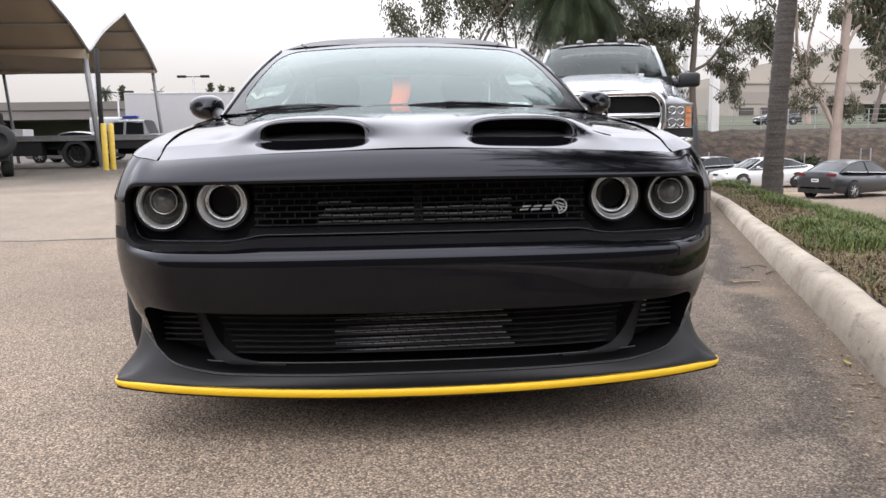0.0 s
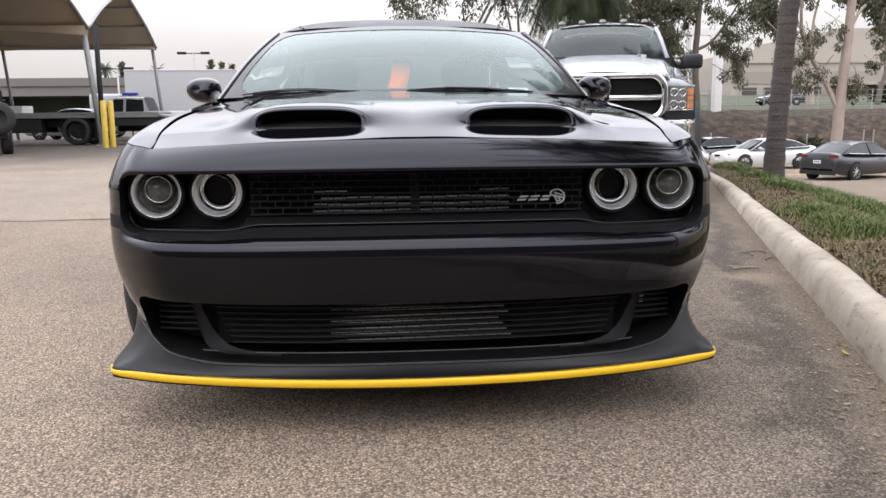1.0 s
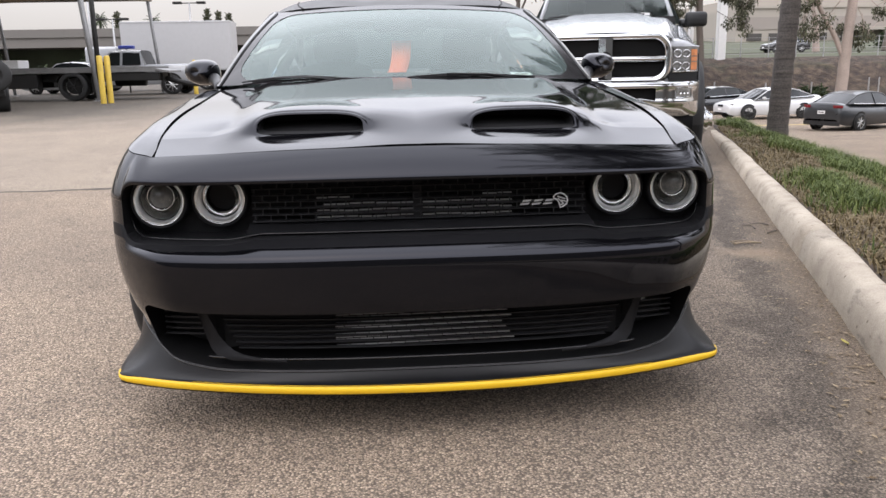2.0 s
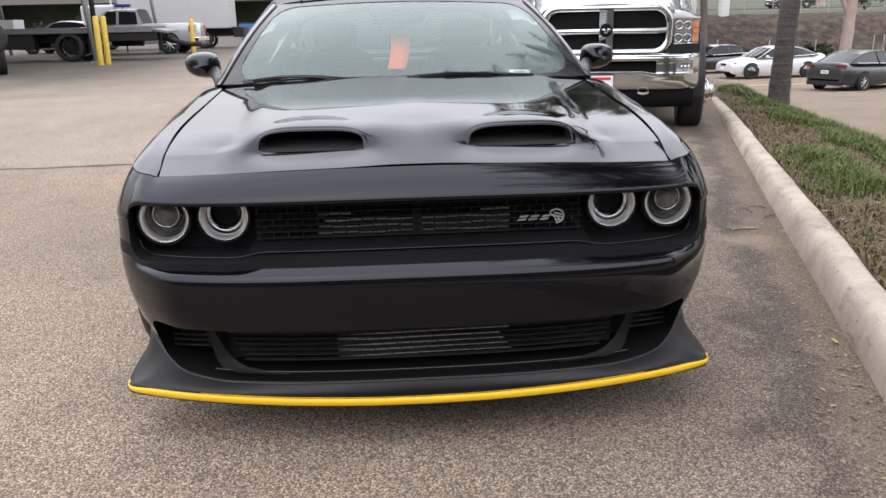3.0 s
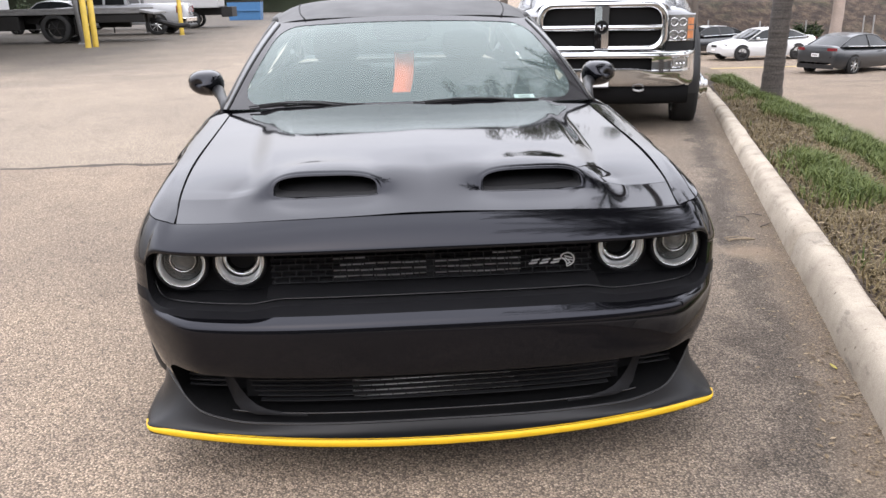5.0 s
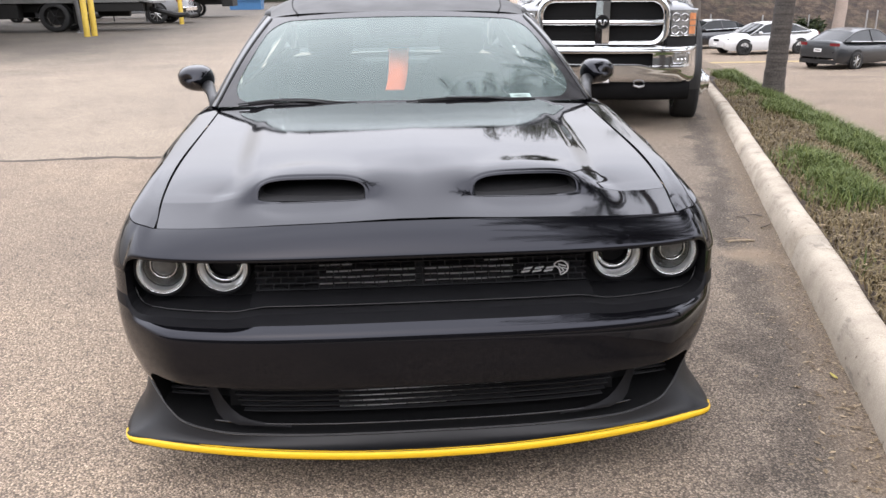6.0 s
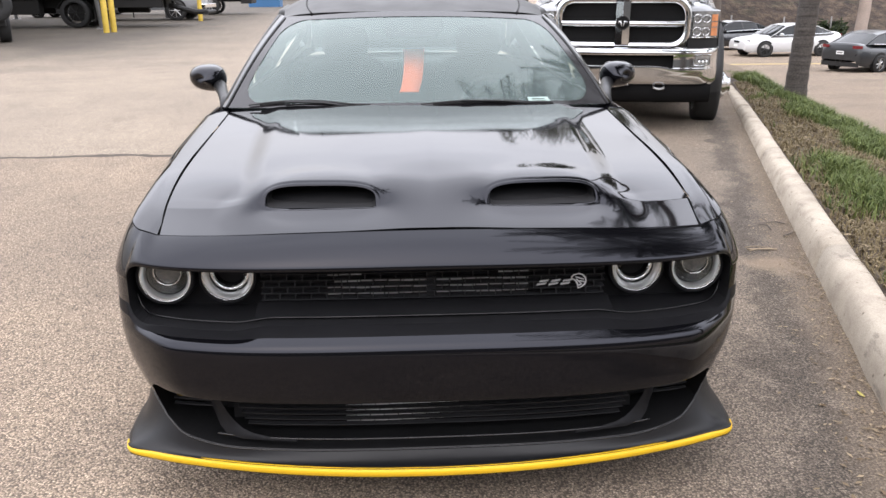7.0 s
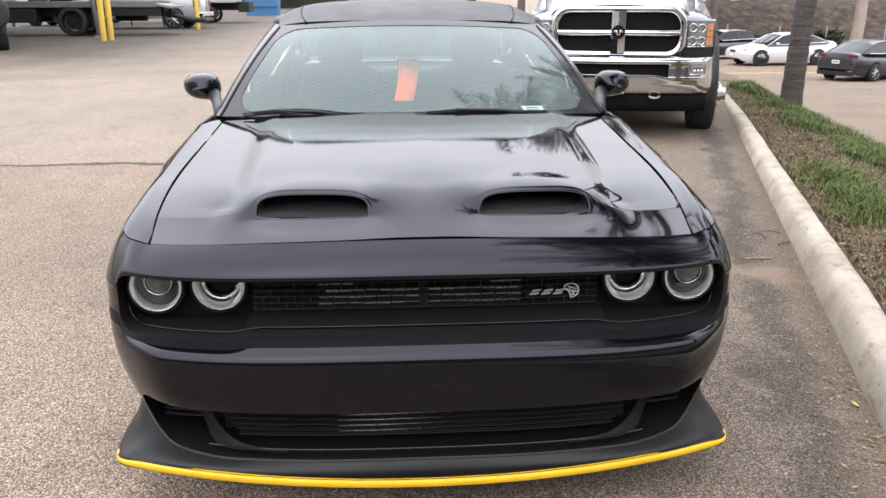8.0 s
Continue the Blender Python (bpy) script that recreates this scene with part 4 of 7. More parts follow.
part("trunk_lid", sheet([[(x, 3.9, 1.02 - 0.05 * x * x) for x in np.linspace(-0.9, 0.9, 9)], [(x, 4.6, 1.0 - 0.05 * x * x) for x in np.linspace(-0.9, 0.9, 9)], [(x * 0.97, 4.78, 0.97 - 0.05 * x * x) for x in np.linspace(-0.9, 0.9, 9)], [(x * 0.95, 4.85, 0.6) for x in np.linspace(-0.9, 0.9, 9)], [(x * 0.92, 4.80, 0.25) for x in np.linspace(-0.9, 0.9, 9)]]), PAINT, car, smooth=True)
part("cowl", sheet([[(x, hood_back(x) - 0.06, 0.972 - 0.04 * x * x) for x in np.linspace(-0.78, 0.78, 21)], [(x, 1.20 + 0.222 * x * x, 0.992 - 0.022 * x * x) for x in np.linspace(-0.78, 0.78, 21)]]), PLASTIC, car)
part("under_plate", box(-0.80, 0.80, 0.32, 4.7, 0.20, 0.26), DARK, car)
part("engine_bay", box(-0.70, 0.70, 0.30, 1.1, 0.30, 0.74), DARK, car)


# ---- car: lamps, grilles, mirrors, cabin ----
def grille_y(x):
    return 0.052 + 0.55 * plan(x)


def lathe(profile, n, axis, centre):
    """A turned lamp part, drawn at full size and brought to the lamp's radius."""
    return turned([(r * 0.945, d) for r, d in profile], n, axis, centre)


def headlamp(x, projector):
    z, y = 0.690, 0.080
    at = (x, y, z)
    lamp = part("headlamp", lathe([(0.0001 if projector else 0.047, 0.085), (0.05, 0.08), (0.064, 0.04), (0.066, 0.020)], 48, "Y", at), PLASTIC, car, "round headlamp with a pale light ring", smooth=True)
    # the light ring is dished, so that its lower half catches the sky
    r_in = 0.0635 if projector else 0.0605
    part("halo_ring", lathe([(r_in, 0.026), (r_in + 0.0004, 0.0085), (r_in + 0.0015, 0.0065), (0.0680, 0.0035), (0.0712, 0.0012), (0.0727, 0.003)], 64, "Y", at), HALO, lamp, "pale frosted light ring", smooth=True)
    part("ring_edge", lathe([(0.0725, 0.003), (0.0735, -0.0015), (0.0755, -0.002), (0.0765, 0.004)], 64, "Y", at), CHROME, lamp, "thin bright lamp edge", smooth=True)
    part("lamp_bezel", lathe([(0.0763, 0.012), (0.078, 0.001), (0.082, -0.002), (0.0855, 0.002), (0.089, 0.05)], 48, "Y", at), DARKSATIN, lamp, smooth=True)
    if projector:
        up = (x + (0.003 if x > 0 else 0.002), y, z + 0.009)
        part("reflector", lathe([(0.0600, 0.026), (0.0575, 0.028), (0.0545, 0.034), (0.050, 0.046), (0.044, 0.052)], 56, "Y", at), BOWL, lamp, "grey reflector bowl", smooth=True)
        part("ring_gap", lathe([(0.0635, 0.030), (0.0622, 0.024), (0.0600, 0.024), (0.0595, 0.034)], 56, "Y", at), GLOSSBLK, lamp, smooth=True)
        part("projector_rim", lathe([(0.0415, 0.05), (0.0415, 0.018), (0.0400, 0.014), (0.0375, 0.018)], 48, "Y", up), CHROME, lamp, smooth=True)
        part("projector_lens", lathe([(0.0001, 0.004), (0.012, 0.005), (0.024, 0.010), (0.033, 0.017), (0.0378, 0.024), (0.038, 0.04)], 40, "Y", up), LAMPGLASS, lamp, "dark glass projector lens", smooth=True)
    else:
        up = (x, y, z + 0.004)
        part("reflector", lathe([(0.0612, 0.032), (0.0560, 0.028), (0.0515, 0.032), (0.0470, 0.036)], 56, "Y", up), CHROME, lamp, smooth=True)
        part("duct_mouth", lathe([(0.0470, 0.034), (0.0445, 0.038), (0.0425, 0.05), (0.042, 0.09)], 48, "Y", up), GLOSSBLK, lamp, smooth=True)
        part("air_duct", lathe([(0.042, 0.088), (0.0001, 0.09)], 40, "Y", up), BLACKDUCT, lamp, "open black air duct", smooth=True)
    cover = part("lamp_cover", lathe(([(0.0001, -0.012), (0.03, -0.0105)] if projector else [(0.046, 0.012), (0.048, -0.006)]) + [(0.055, -0.006), (0.0715, 0.0)], 48, "Y", (x, y - 0.001, z)), LENS, lamp, smooth=True)
    cover.visible_shadow = False


LAMPGLASS = mat("projector_glass", (0.10, 0.10, 0.10), 0.04, vary=0.3, scale=40, coat=1.0)
BOWL = mat("grey_reflector_bowl", (0.22, 0.225, 0.225), 0.25, 0.8, vary=0.15, scale=30)
FIN = mat("radiator_fin", (0.48, 0.48, 0.47), 0.4, 0.0)
for x, proj in ((-0.753, True), (-0.580, False), (0.584, False), (0.758, True)):
    headlamp(x, proj)
for sgn in (-1, 1):
    # plate that carries the lamps
    rows = []
    for z in (0.585, 0.64, 0.70, 0.76):
        rows.append([(sgn * x, 0.125 + 0.25 * plan(x), z) for x in np.linspace(0.49, 0.862, 14)])
    part("lamp_panel", sheet(rows), DARKSATIN, car)

APX = np.linspace(-0.497, 0.497, 41)
part("grille_apron", sheet([[(x, lerp(grille_y(x) + 0.006, plan(x) - 0.036, f), lerp(0.6175, low_edge(x) + 0.009, f)) for x in APX] for f in (0, 0.5, 1)]), DARKSATIN, car, "plain black apron below the grille", smooth=True)
GRILLE = mat("grille_black", (0.026, 0.026, 0.028), 0.45, spec=0.2)
# upper grille: long bars with staggered uprights
grille = part("upper_grille", box(-0.49, 0.49, 0.10, 0.104, 0.62, 0.745), DARK, car, "black slatted grille")
XS = np.linspace(-0.487, 0.487, 41)
BARZ = [0.624, 0.643, 0.662, 0.681, 0.700, 0.719, 0.738]
for z in BARZ:
    rows = [[(x, grille_y(x) + dy, z + dz) for x in XS] for dy, dz in ((0.028, 0.0016), (0.002, 0.0016), (0, 0.0008), (0, -0.0008), (0.002, -0.0016), (0.028, -0.0016))]
    part("grille_bar", sheet(rows), GRILLE, grille, smooth=False)
for r, (z0, z1) in enumerate(zip(BARZ, BARZ[1:])):
    for k in range(-11, 12):
        x = (k + 0.5 * (r % 2)) * 0.0435
        if abs(x) < 0.484:
            part("grille_upright", box(x - 0.0012, x + 0.0012, grille_y(x) + 0.001, grille_y(x) + 0.014, z0, z1), GRILLE, grille)
for x0, x1 in ((-0.305, -0.02), (0.005, 0.272)):
    core = part("cooler_core", box(x0, x1, grille_y(0.2) + 0.040, grille_y(0.2) + 0.06, 0.62, 0.69), BLACKDUCT, car, "aluminium cooler behind the grille")
    for i, z in enumerate(BARZ[:4]):
        wx0, wx1 = (x0, x1) if i < 2 else (((x0, x1) if x0 > 0 else (x0 + 0.02, x1)) if i == 2 else ((x0, x0 + 0.1) if x0 < 0 else (x1 - 0.09, x1)))
        n = max(2, round((wx1 - wx0) / 0.0385))
        for k in range(n):
            a, b = lerp(wx0, wx1, k / n) + 0.0018, lerp(wx0, wx1, (k + 1) / n) - 0.0018
            tip = 0.0012 * math.sin(i * 2.1 + k * 1.3)
            part("fin", box(a, b, grille_y(0.15) + 0.030, grille_y(0.15) + 0.034, z + 0.0030 + tip, z + 0.0068 + tip), FIN, core)
part("grille_divider", box(-0.022, 0.004, grille_y(0) + 0.012, grille_y(0) + 0.03, 0.62, 0.74), DARK, car)

# badge: plain slanted shapes and a crest outline, no letters
BADGE = mat("bright_badge_metal", (0.62, 0.62, 0.62), 0.3, 0.2)
badge = part("badge", box(0.30, 0.302, grille_y(0.35) + 0.001, grille_y(0.35) + 0.004, 0.66, 0.662), BADGE, car, "bright metal badge of plain slanted shapes")
def slanted(x0, x1, z0, z1, lean=0.35):
    y = grille_y((x0 + x1) / 2) - 0.006
    bm = bmesh.new()
    for yy in (y, y + 0.005):
        for x, z in ((x0, z0), (x1, z0), (x1, z1), (x0, z1)):
            bm.verts.new((x + (z - 0.654) * lean * 2, yy + 0.3 * (x - x0), z))
    bm.verts.ensure_lookup_table()
    v = bm.verts
    for f in ((0, 1, 2, 3), (4, 7, 6, 5), (0, 4, 5, 1), (1, 5, 6, 2), (2, 6, 7, 3), (3, 7, 4, 0)):
        bm.faces.new([v[i] for i in f])
    return bm
for x0, x1, z0, z1 in [(x, x + 0.026, z, z + 0.0052) for x in (0.290, 0.324, 0.358) for z in (0.653, 0.6625)]:
    part("badge_bar", slanted(x0, x1, z0, z1), BADGE, badge)
crest = [(0.389, 0.676), (0.396, 0.683), (0.409, 0.686), (0.420, 0.682), (0.428, 0.674), (0.431, 0.663), (0.428, 0.653), (0.419, 0.646), (0.409, 0.642), (0.407, 0.652), (0.404, 0.660), (0.398, 0.667), (0.390, 0.670)]
part("badge_crest", tube([(x, grille_y(x) - 0.005, z) for x, z in crest], 0.0024, 6, closed=True), BADGE, badge, smooth=True)
for a, b in (((0.400, 0.676), (0.424, 0.668)), ((0.402, 0.670), (0.418, 0.655)), ((0.412, 0.664), (0.427, 0.660)), ((0.409, 0.650), (0.420, 0.654))):
    part("badge_stroke", tube([(a[0], grille_y(a[0]) - 0.005, a[1]), (b[0], grille_y(b[0]) - 0.005, b[1])], 0.0022, 6), BADGE, badge)

# lower intake: framed middle grille, side ducts
def low_y(x):
    return 0.0 + 0.8 * plan(x)


lower = part("lower_grille", box(-0.60, 0.60, 0.10, 0.104, 0.235, 0.40), DARK, car, "black slatted lower grille")
for i in range(9):
    z = 0.252 + i * 0.0172
    w = lerp(0.545, 0.610, i / 8)
    rows = [[(x, low_y(x) + dy, z + dz + 0.01 * (x / 0.6) ** 2) for x in np.linspace(-w, w, 31)] for dy, dz in ((0.020, 0.0011), (0, 0.0011), (0, -0.0011), (0.020, -0.0011))]
    part("grille_bar", sheet(rows), GRILLE, lower)
core = part("intercooler", box(-0.262, 0.270, 0.030, 0.065, 0.252, 0.376), BLACKDUCT, car, "aluminium intercooler behind the lower grille")
for i in range(7):
    for half in ((0, 1) if i % 2 else (0,)):
        z = 0.2565 + i * 0.0172 + 0.0065 * half
        thick = 0.0012 if half == 0 else 0.0008
        shift = (0.0123 * i + 0.019 * half) % 0.0409
        for k in range(13):
            a, b = max(-0.262, -0.262 + 0.0409 * k - shift + 0.0014), -0.262 + 0.0409 * (k + 1) - shift - 0.0014
            lift = 0.0035 * (a / 0.26)
            part("fin", box(a, b, 0.022, 0.026, z - thick + lift, z + thick + lift), FIN, core)
for sgn in (-1, 1):
    post = [(0.640, 0.02, 0.396), (0.618, 0.015, 0.35), (0.596, 0.010, 0.308), (0.577, 0.004, 0.284), (0.552, -0.004, 0.264), (0.522, -0.012, 0.253), (0.475, -0.020, 0.245), (0.40, -0.024, 0.240)]
    outer = [(0.676, 0.05, 0.396), (0.656, 0.05, 0.35), (0.645, 0.045, 0.308), (0.634, 0.035, 0.284), (0.622, 0.018, 0.264), (0.600, -0.002, 0.248), (0.555, -0.016, 0.238), (0.40, -0.026, 0.230)]
    pr = [[(sgn * x, y + low_y(x) * 0.35 - 0.02, z) for x, y, z in q] for q in (post, [tuple(lerp(a, b, 0.5) for a, b in zip(p, q)) for p, q in zip(post, outer)], outer)]
    pr[1] = [(x, y - 0.008, z) for x, y, z in pr[1]]
    part("intake_post", sheet(pr), DARKSATIN, car, smooth=True)
    duct = part("brake_duct", box(sgn * 0.70 - 0.06, sgn * 0.70 + 0.06, 0.17, 0.174, 0.27, 0.39), DARK, car, "black slatted brake duct")
    for i in range(6):
        z = 0.285 + i * 0.0172
        rows = [[(sgn * x, 0.06 + 0.6 * plan(x) + dy, z + dz) for x in np.linspace(0.645, 0.775, 8)] for dy, dz in ((0.012, 0.002), (0, 0.002), (0, -0.002), (0.012, -0.002))]
        part("duct_bar", sheet(rows), GRILLE, duct)
# bright mesh behind one brake duct
for i in range(5):
    for k in range(2):
        if (i, k) in ((0, 1),):
            continue
        x, z = 0.672 + k * 0.020 + i * 0.002, 0.300 + i * 0.0165
        part("duct_mesh", box(x, x + 0.013, 0.150, 0.152, z, z + 0.011), FIN, car)


def wheel(parent, x, y, r, w, sgn, spokes=10, rim=SILVER, dark=False):
    """Tyre with a rounded shoulder, rim dish and spokes."""
    tyre = part("tyre", turned([(r * 0.70, -w / 2), (r * 0.93, -w / 2), (r * 0.985, -w * 0.42), (r, -w * 0.30), (r, w * 0.30), (r * 0.985, w * 0.42), (r * 0.93, w / 2), (r * 0.70, w / 2)], 40, "X", (x, y, r)), RUBBER, parent, smooth=True)
    part("rim", turned([(r * 0.71, -w * 0.46), (r * 0.68, -w * 0.3), (r * 0.66, 0), (r * 0.68, w * 0.3), (r * 0.71, w * 0.46)], 36, "X", (x, y, r)), rim, tyre, smooth=True)
    f = x + sgn * w * 0.40
    for k in range(spokes):
        a = k * math.tau / spokes
        c, s = math.cos(a), math.sin(a)
        part("spoke", tube([(f, y + c * 0.03, r + s * 0.03), (f - sgn * 0.02, y + c * r * 0.68, r + s * r * 0.68)], [0.024, 0.014], 6), rim, tyre)
    part("hub", turned([(0.0001, 0.01), (0.05, 0.008), (0.06, -0.03)], 20, "X", (f, y, r)) if sgn > 0 else turned([(0.0001, -0.01), (0.05, -0.008), (0.06, 0.03)], 20, "X", (f, y, r)), rim, tyre, smooth=True)
    part("brake_disc", turned([(r * 0.55, 0), (r * 0.55, 0.02), (0.04, 0.02)], 24, "X", (x, y, r)), TRUCKDARK, tyre)
    return tyre


BLACKRIM = mat("black_alloy", (0.015, 0.015, 0.016), 0.3)
for sgn in (-1, 1):
    wheel(car, sgn * 0.858, FAX - 0.02, WR, 0.30, sgn, 10, BLACKRIM)
    wheel(car, sgn * 0.81, RAX, WR, 0.29, sgn, 10, BLACKRIM)
    part("wheel_well", turned([(WR + 0.05, -0.12), (WR + 0.05, 0.12)], 32, "X", (sgn * 0.80, FAX, WR)), DARK, car)

# door mirrors
for sgn in (-1, 1):
    arm = [(sgn * 0.815, 1.42, 0.962), (sgn * 0.85, 1.56, 0.985), (sgn * 0.90, 1.76, 1.000), (sgn * 0.935, 1.88, 1.012)]
    mir = part("door_mirror", tube(arm, [0.030, 0.024, 0.024, 0.032], 12), SPLITTER, car, "glossy black door mirror on a stalk", smooth=True)
    rings = []
    for fy, k in ((-0.062, 0.02), (-0.058, 0.35), (-0.047, 0.60), (-0.028, 0.80), (0.0, 0.94), (0.03, 1.0), (0.06, 0.99), (0.066, 0.95), (0.062, 0.9), (0.055, 0.0)):
        ring = []
        for a in range(36):
            t = a / 36 * math.tau
            c, s = math.cos(t), math.sin(t)
            ex = 0.090 * math.copysign(abs(c) ** 0.8, c)
            ez = 0.063 * math.copysign(abs(s) ** 0.85, s) * (1 - 0.13 * c)
            ring.append((sgn * (1.005 + ex * k), 1.925 + fy + 0.02 * c, 1.046 + ez * k + 0.004 * c))
        rings.append(ring)
    part("mirror_housing", sheet(rings, closed=True), PAINT, mir, smooth=True)

# wipers
def ws_at(x, f, out=0.0):
    u = x / lerp(0.796, 0.612, f)
    p = ws_bottom(u).lerp(ws_top(u), f) + Vector((0, -0.012, 0.022)) * math.sin(math.pi * f)
    return p + Vector((0, -0.4, 0.9)) * out


for x0, x1, lift in ((-0.70, -0.20, 0.052), (0.0, 0.55, 0.034)):
    pts = [ws_at(lerp(x0, x1, t), 0.012 + 0.6 * lift * math.sin(math.pi * min(1, t * 1.15)) , 0.009 + 0.003 * math.sin(math.pi * t)) for t in np.linspace(0, 1, 12)]
    wip = part("wiper", tube(pts, [0.003] + [0.004] * 10 + [0.002], 6), PLASTIC, car, "black wiper lying along the windshield's foot", smooth=True)
    part("blade", tube([p + Vector((0, 0.0, -0.006)) for p in pts[1:]], 0.0035, 6), RUBBER, wip)
    arm = [ws_at(lerp(x0, x1, 0.95) if x0 < -0.5 else x1, 0.0, 0.0), ws_at(lerp(x0, x1, 0.62), 0.018, 0.016), ws_at(lerp(x0, x1, 0.3), 0.028, 0.015)]
    part("wiper_arm", tube(arm, 0.0045, 6), PLASTIC, wip, smooth=True)

# cabin
part("cabin_floor", box(-0.80, 0.80, 1.35, 3.6, 0.30, 0.34), CABIN, car)
rows = []
for y, z in ((1.30, 0.93), (1.45, 0.955), (1.62, 0.965), (1.74, 0.95), (1.80, 0.90), (1.80, 0.6)):
    rows.append([(x, y + 0.15 * x * x, z - 0.02 * x * x + (0.03 * math.exp(-((x - 0.36) / 0.17) ** 2) if 1.5 < y < 1.79 else 0)) for x in np.linspace(-0.78, 0.78, 25)])
part("dashboard", sheet(rows), CABIN, car, "black dashboard", smooth=True)
part("firewall", box(-0.75, 0.75, 1.28, 1.30, 0.3, 0.94), CABIN, car)


def seat(x, y, back=True):
    s = part("seat", box(x - 0.26, x + 0.26, y - 0.3, y + 0.22, 0.42, 0.60, 0.05), CABIN, car, "black car seat", smooth=True)
    rows = []
    for z, w, t in ((0.55, 0.25, 0.10), (0.75, 0.26, 0.09), (0.95, 0.25, 0.08), (1.06, 0.20, 0.06), (1.09, 0.12, 0.03)):
        rows.append([(x + w * math.copysign(abs(math.cos(a)) ** 0.5, math.cos(a)), y + 0.22 + (z - 0.55) * 0.35 + t * math.copysign(abs(math.sin(a)) ** 0.7, math.sin(a)), z) for a in np.linspace(0, math.tau, 24, endpoint=False)])
    part("backrest", sheet(rows, closed=True), CABIN, s, smooth=True)
    if back:
        rows = []
        for z, w, t in ((1.08, 0.09, 0.03), (1.11, 0.125, 0.05), (1.18, 0.135, 0.055), (1.235, 0.12, 0.045), (1.25, 0.06, 0.02)):
            rows.append([(x + w * math.copysign(abs(math.cos(a)) ** 0.6, math.cos(a)), y + 0.42 + t * math.copysign(abs(math.sin(a)) ** 0.7, math.sin(a)), z) for a in np.linspace(0, math.tau, 20, endpoint=False)])
        part("headrest", sheet(rows, closed=True), CABIN, s, smooth=True)


seat(-0.38, 2.25)
seat(0.38, 2.25)
part("rear_bench", box(-0.65, 0.65, 2.85, 3.4, 0.42, 0.62, 0.04), CABIN, car, smooth=True)
part("rear_backrest", box(-0.78, 0.78, 3.30, 3.45, 0.55, 1.0, 0.05), CABIN, car, smooth=True)
part("rear_bulkhead", box(-0.83, 0.83, 3.93, 3.95, 0.3, 0.99), CABIN, car)
part("parcel_shelf", box(-0.75, 0.75, 3.35, 3.95, 0.95, 0.985, 0.01), CABIN, car)
part("steering_wheel", tube([(0.38 + 0.175 * math.cos(a), 1.86 + 0.06 * math.sin(a), 0.88 + 0.165 * math.sin(a)) for a in np.linspace(0, math.tau, 32, endpoint=False)], 0.016, 8, closed=True), CABIN, car, smooth=True)
part("headliner", sheet([[roof_pt(u * 0.96, v) - Vector((0, 0, 0.035)) for u in np.linspace(-1, 1, 21)] for v in np.linspace(0.02, 1, 14)]), CABIN, car)
rows = []
for f, w in ((0.70, 0.04), (0.72, 0.085), (0.76, 0.118), (0.82, 0.128), (0.89, 0.125), (0.96, 0.125)):
    rows.append([ws_at(-0.015 + w * 1.12 * u, f) + Vector((0, 0.012, -0.016)) for u in np.linspace(-1, 1, 13)])
rv = part("rear_view_mirror", slab(rows, (0, 0.0008, -0.0018)), DARK, car, "dark rear-view mirror and sensor pod", smooth=True)
part("mirror_body", box(-0.14, 0.11, 1.90, 1.94, 1.225, 1.285, 0.015), CABIN, rv, smooth=True)

# hanging orange strip and a white card on the dashboard
bm = slab([[(lerp(-0.008, -0.041, t ** 1.5) + dx * lerp(1.15, 1.0, t), lerp(1.845, 1.43, t), lerp(1.181, 1.031, t) - 0.025 * math.sin(math.pi * t)) for dx in (-0.041, 0.0, 0.041)] for t in np.linspace(0, 1, 12)], (0, 0.0012, 0.0))
tagged(part("paper_strip", bm, ORANGE, smooth=True), "orange paper strip hanging behind the windshield", "paper")
bm = slab([[ws_at(lerp(0.455, 0.545, u) - 0.01 * v, lerp(0.028, 0.085, v), -0.008) for u in (0, 0.5, 1)] for v in (0, 0.5, 1)], (0, 0.0, 0.0012))
card = tagged(part("dash_card", bm, PAPER), "small white printed card lying on the dashboard", "card")
for k in range(2):
    part("print_bar", slab([[ws_at(lerp(0.472, 0.525, u) - 0.01 * v, lerp(0.028, 0.085, v), -0.0055) for u in (0, 1)] for v in (0.3 + 0.3 * k, 0.42 + 0.3 * k)], (0, 0, 0.0006)), GREYWALL, card)


# ---- white heavy-duty truck parked behind ----
AMBER = mat("amber_lens", (0.62, 0.25, 0.11), 0.2, vary=0.35, scale=20)
CLEARLAMP = mat("clear_lamp_reflector", (0.55, 0.56, 0.57), 0.15, 0.7, vary=0.3, scale=25)
GREYLENS = mat("smoky_marker_lens", (0.22, 0.21, 0.20), 0.25)
MESH = mat("black_grille_mesh", (0.013, 0.013, 0.013), 0.8, spec=0.05)
TCHROME = mat("truck_chrome", (0.66, 0.67, 0.68), 0.08, 1.0, vary=0.05)
REDPRINT = mat("red_print", (0.55, 0.03, 0.04), 0.5)
truck = thing("pickup_truck", pose(2.24, 6.41, -0.03, 0, 0, -14.5) @ Matrix.Scale(0.955, 4, (1, 0, 0)), "white heavy-duty pickup truck with a chrome grille and bumper", "truck")


def sym(name, make, material, parent=None, label="", smooth=True):
    for sgn in (-1, 1):
        part(name, make(sgn), material, parent or truck, label, smooth)


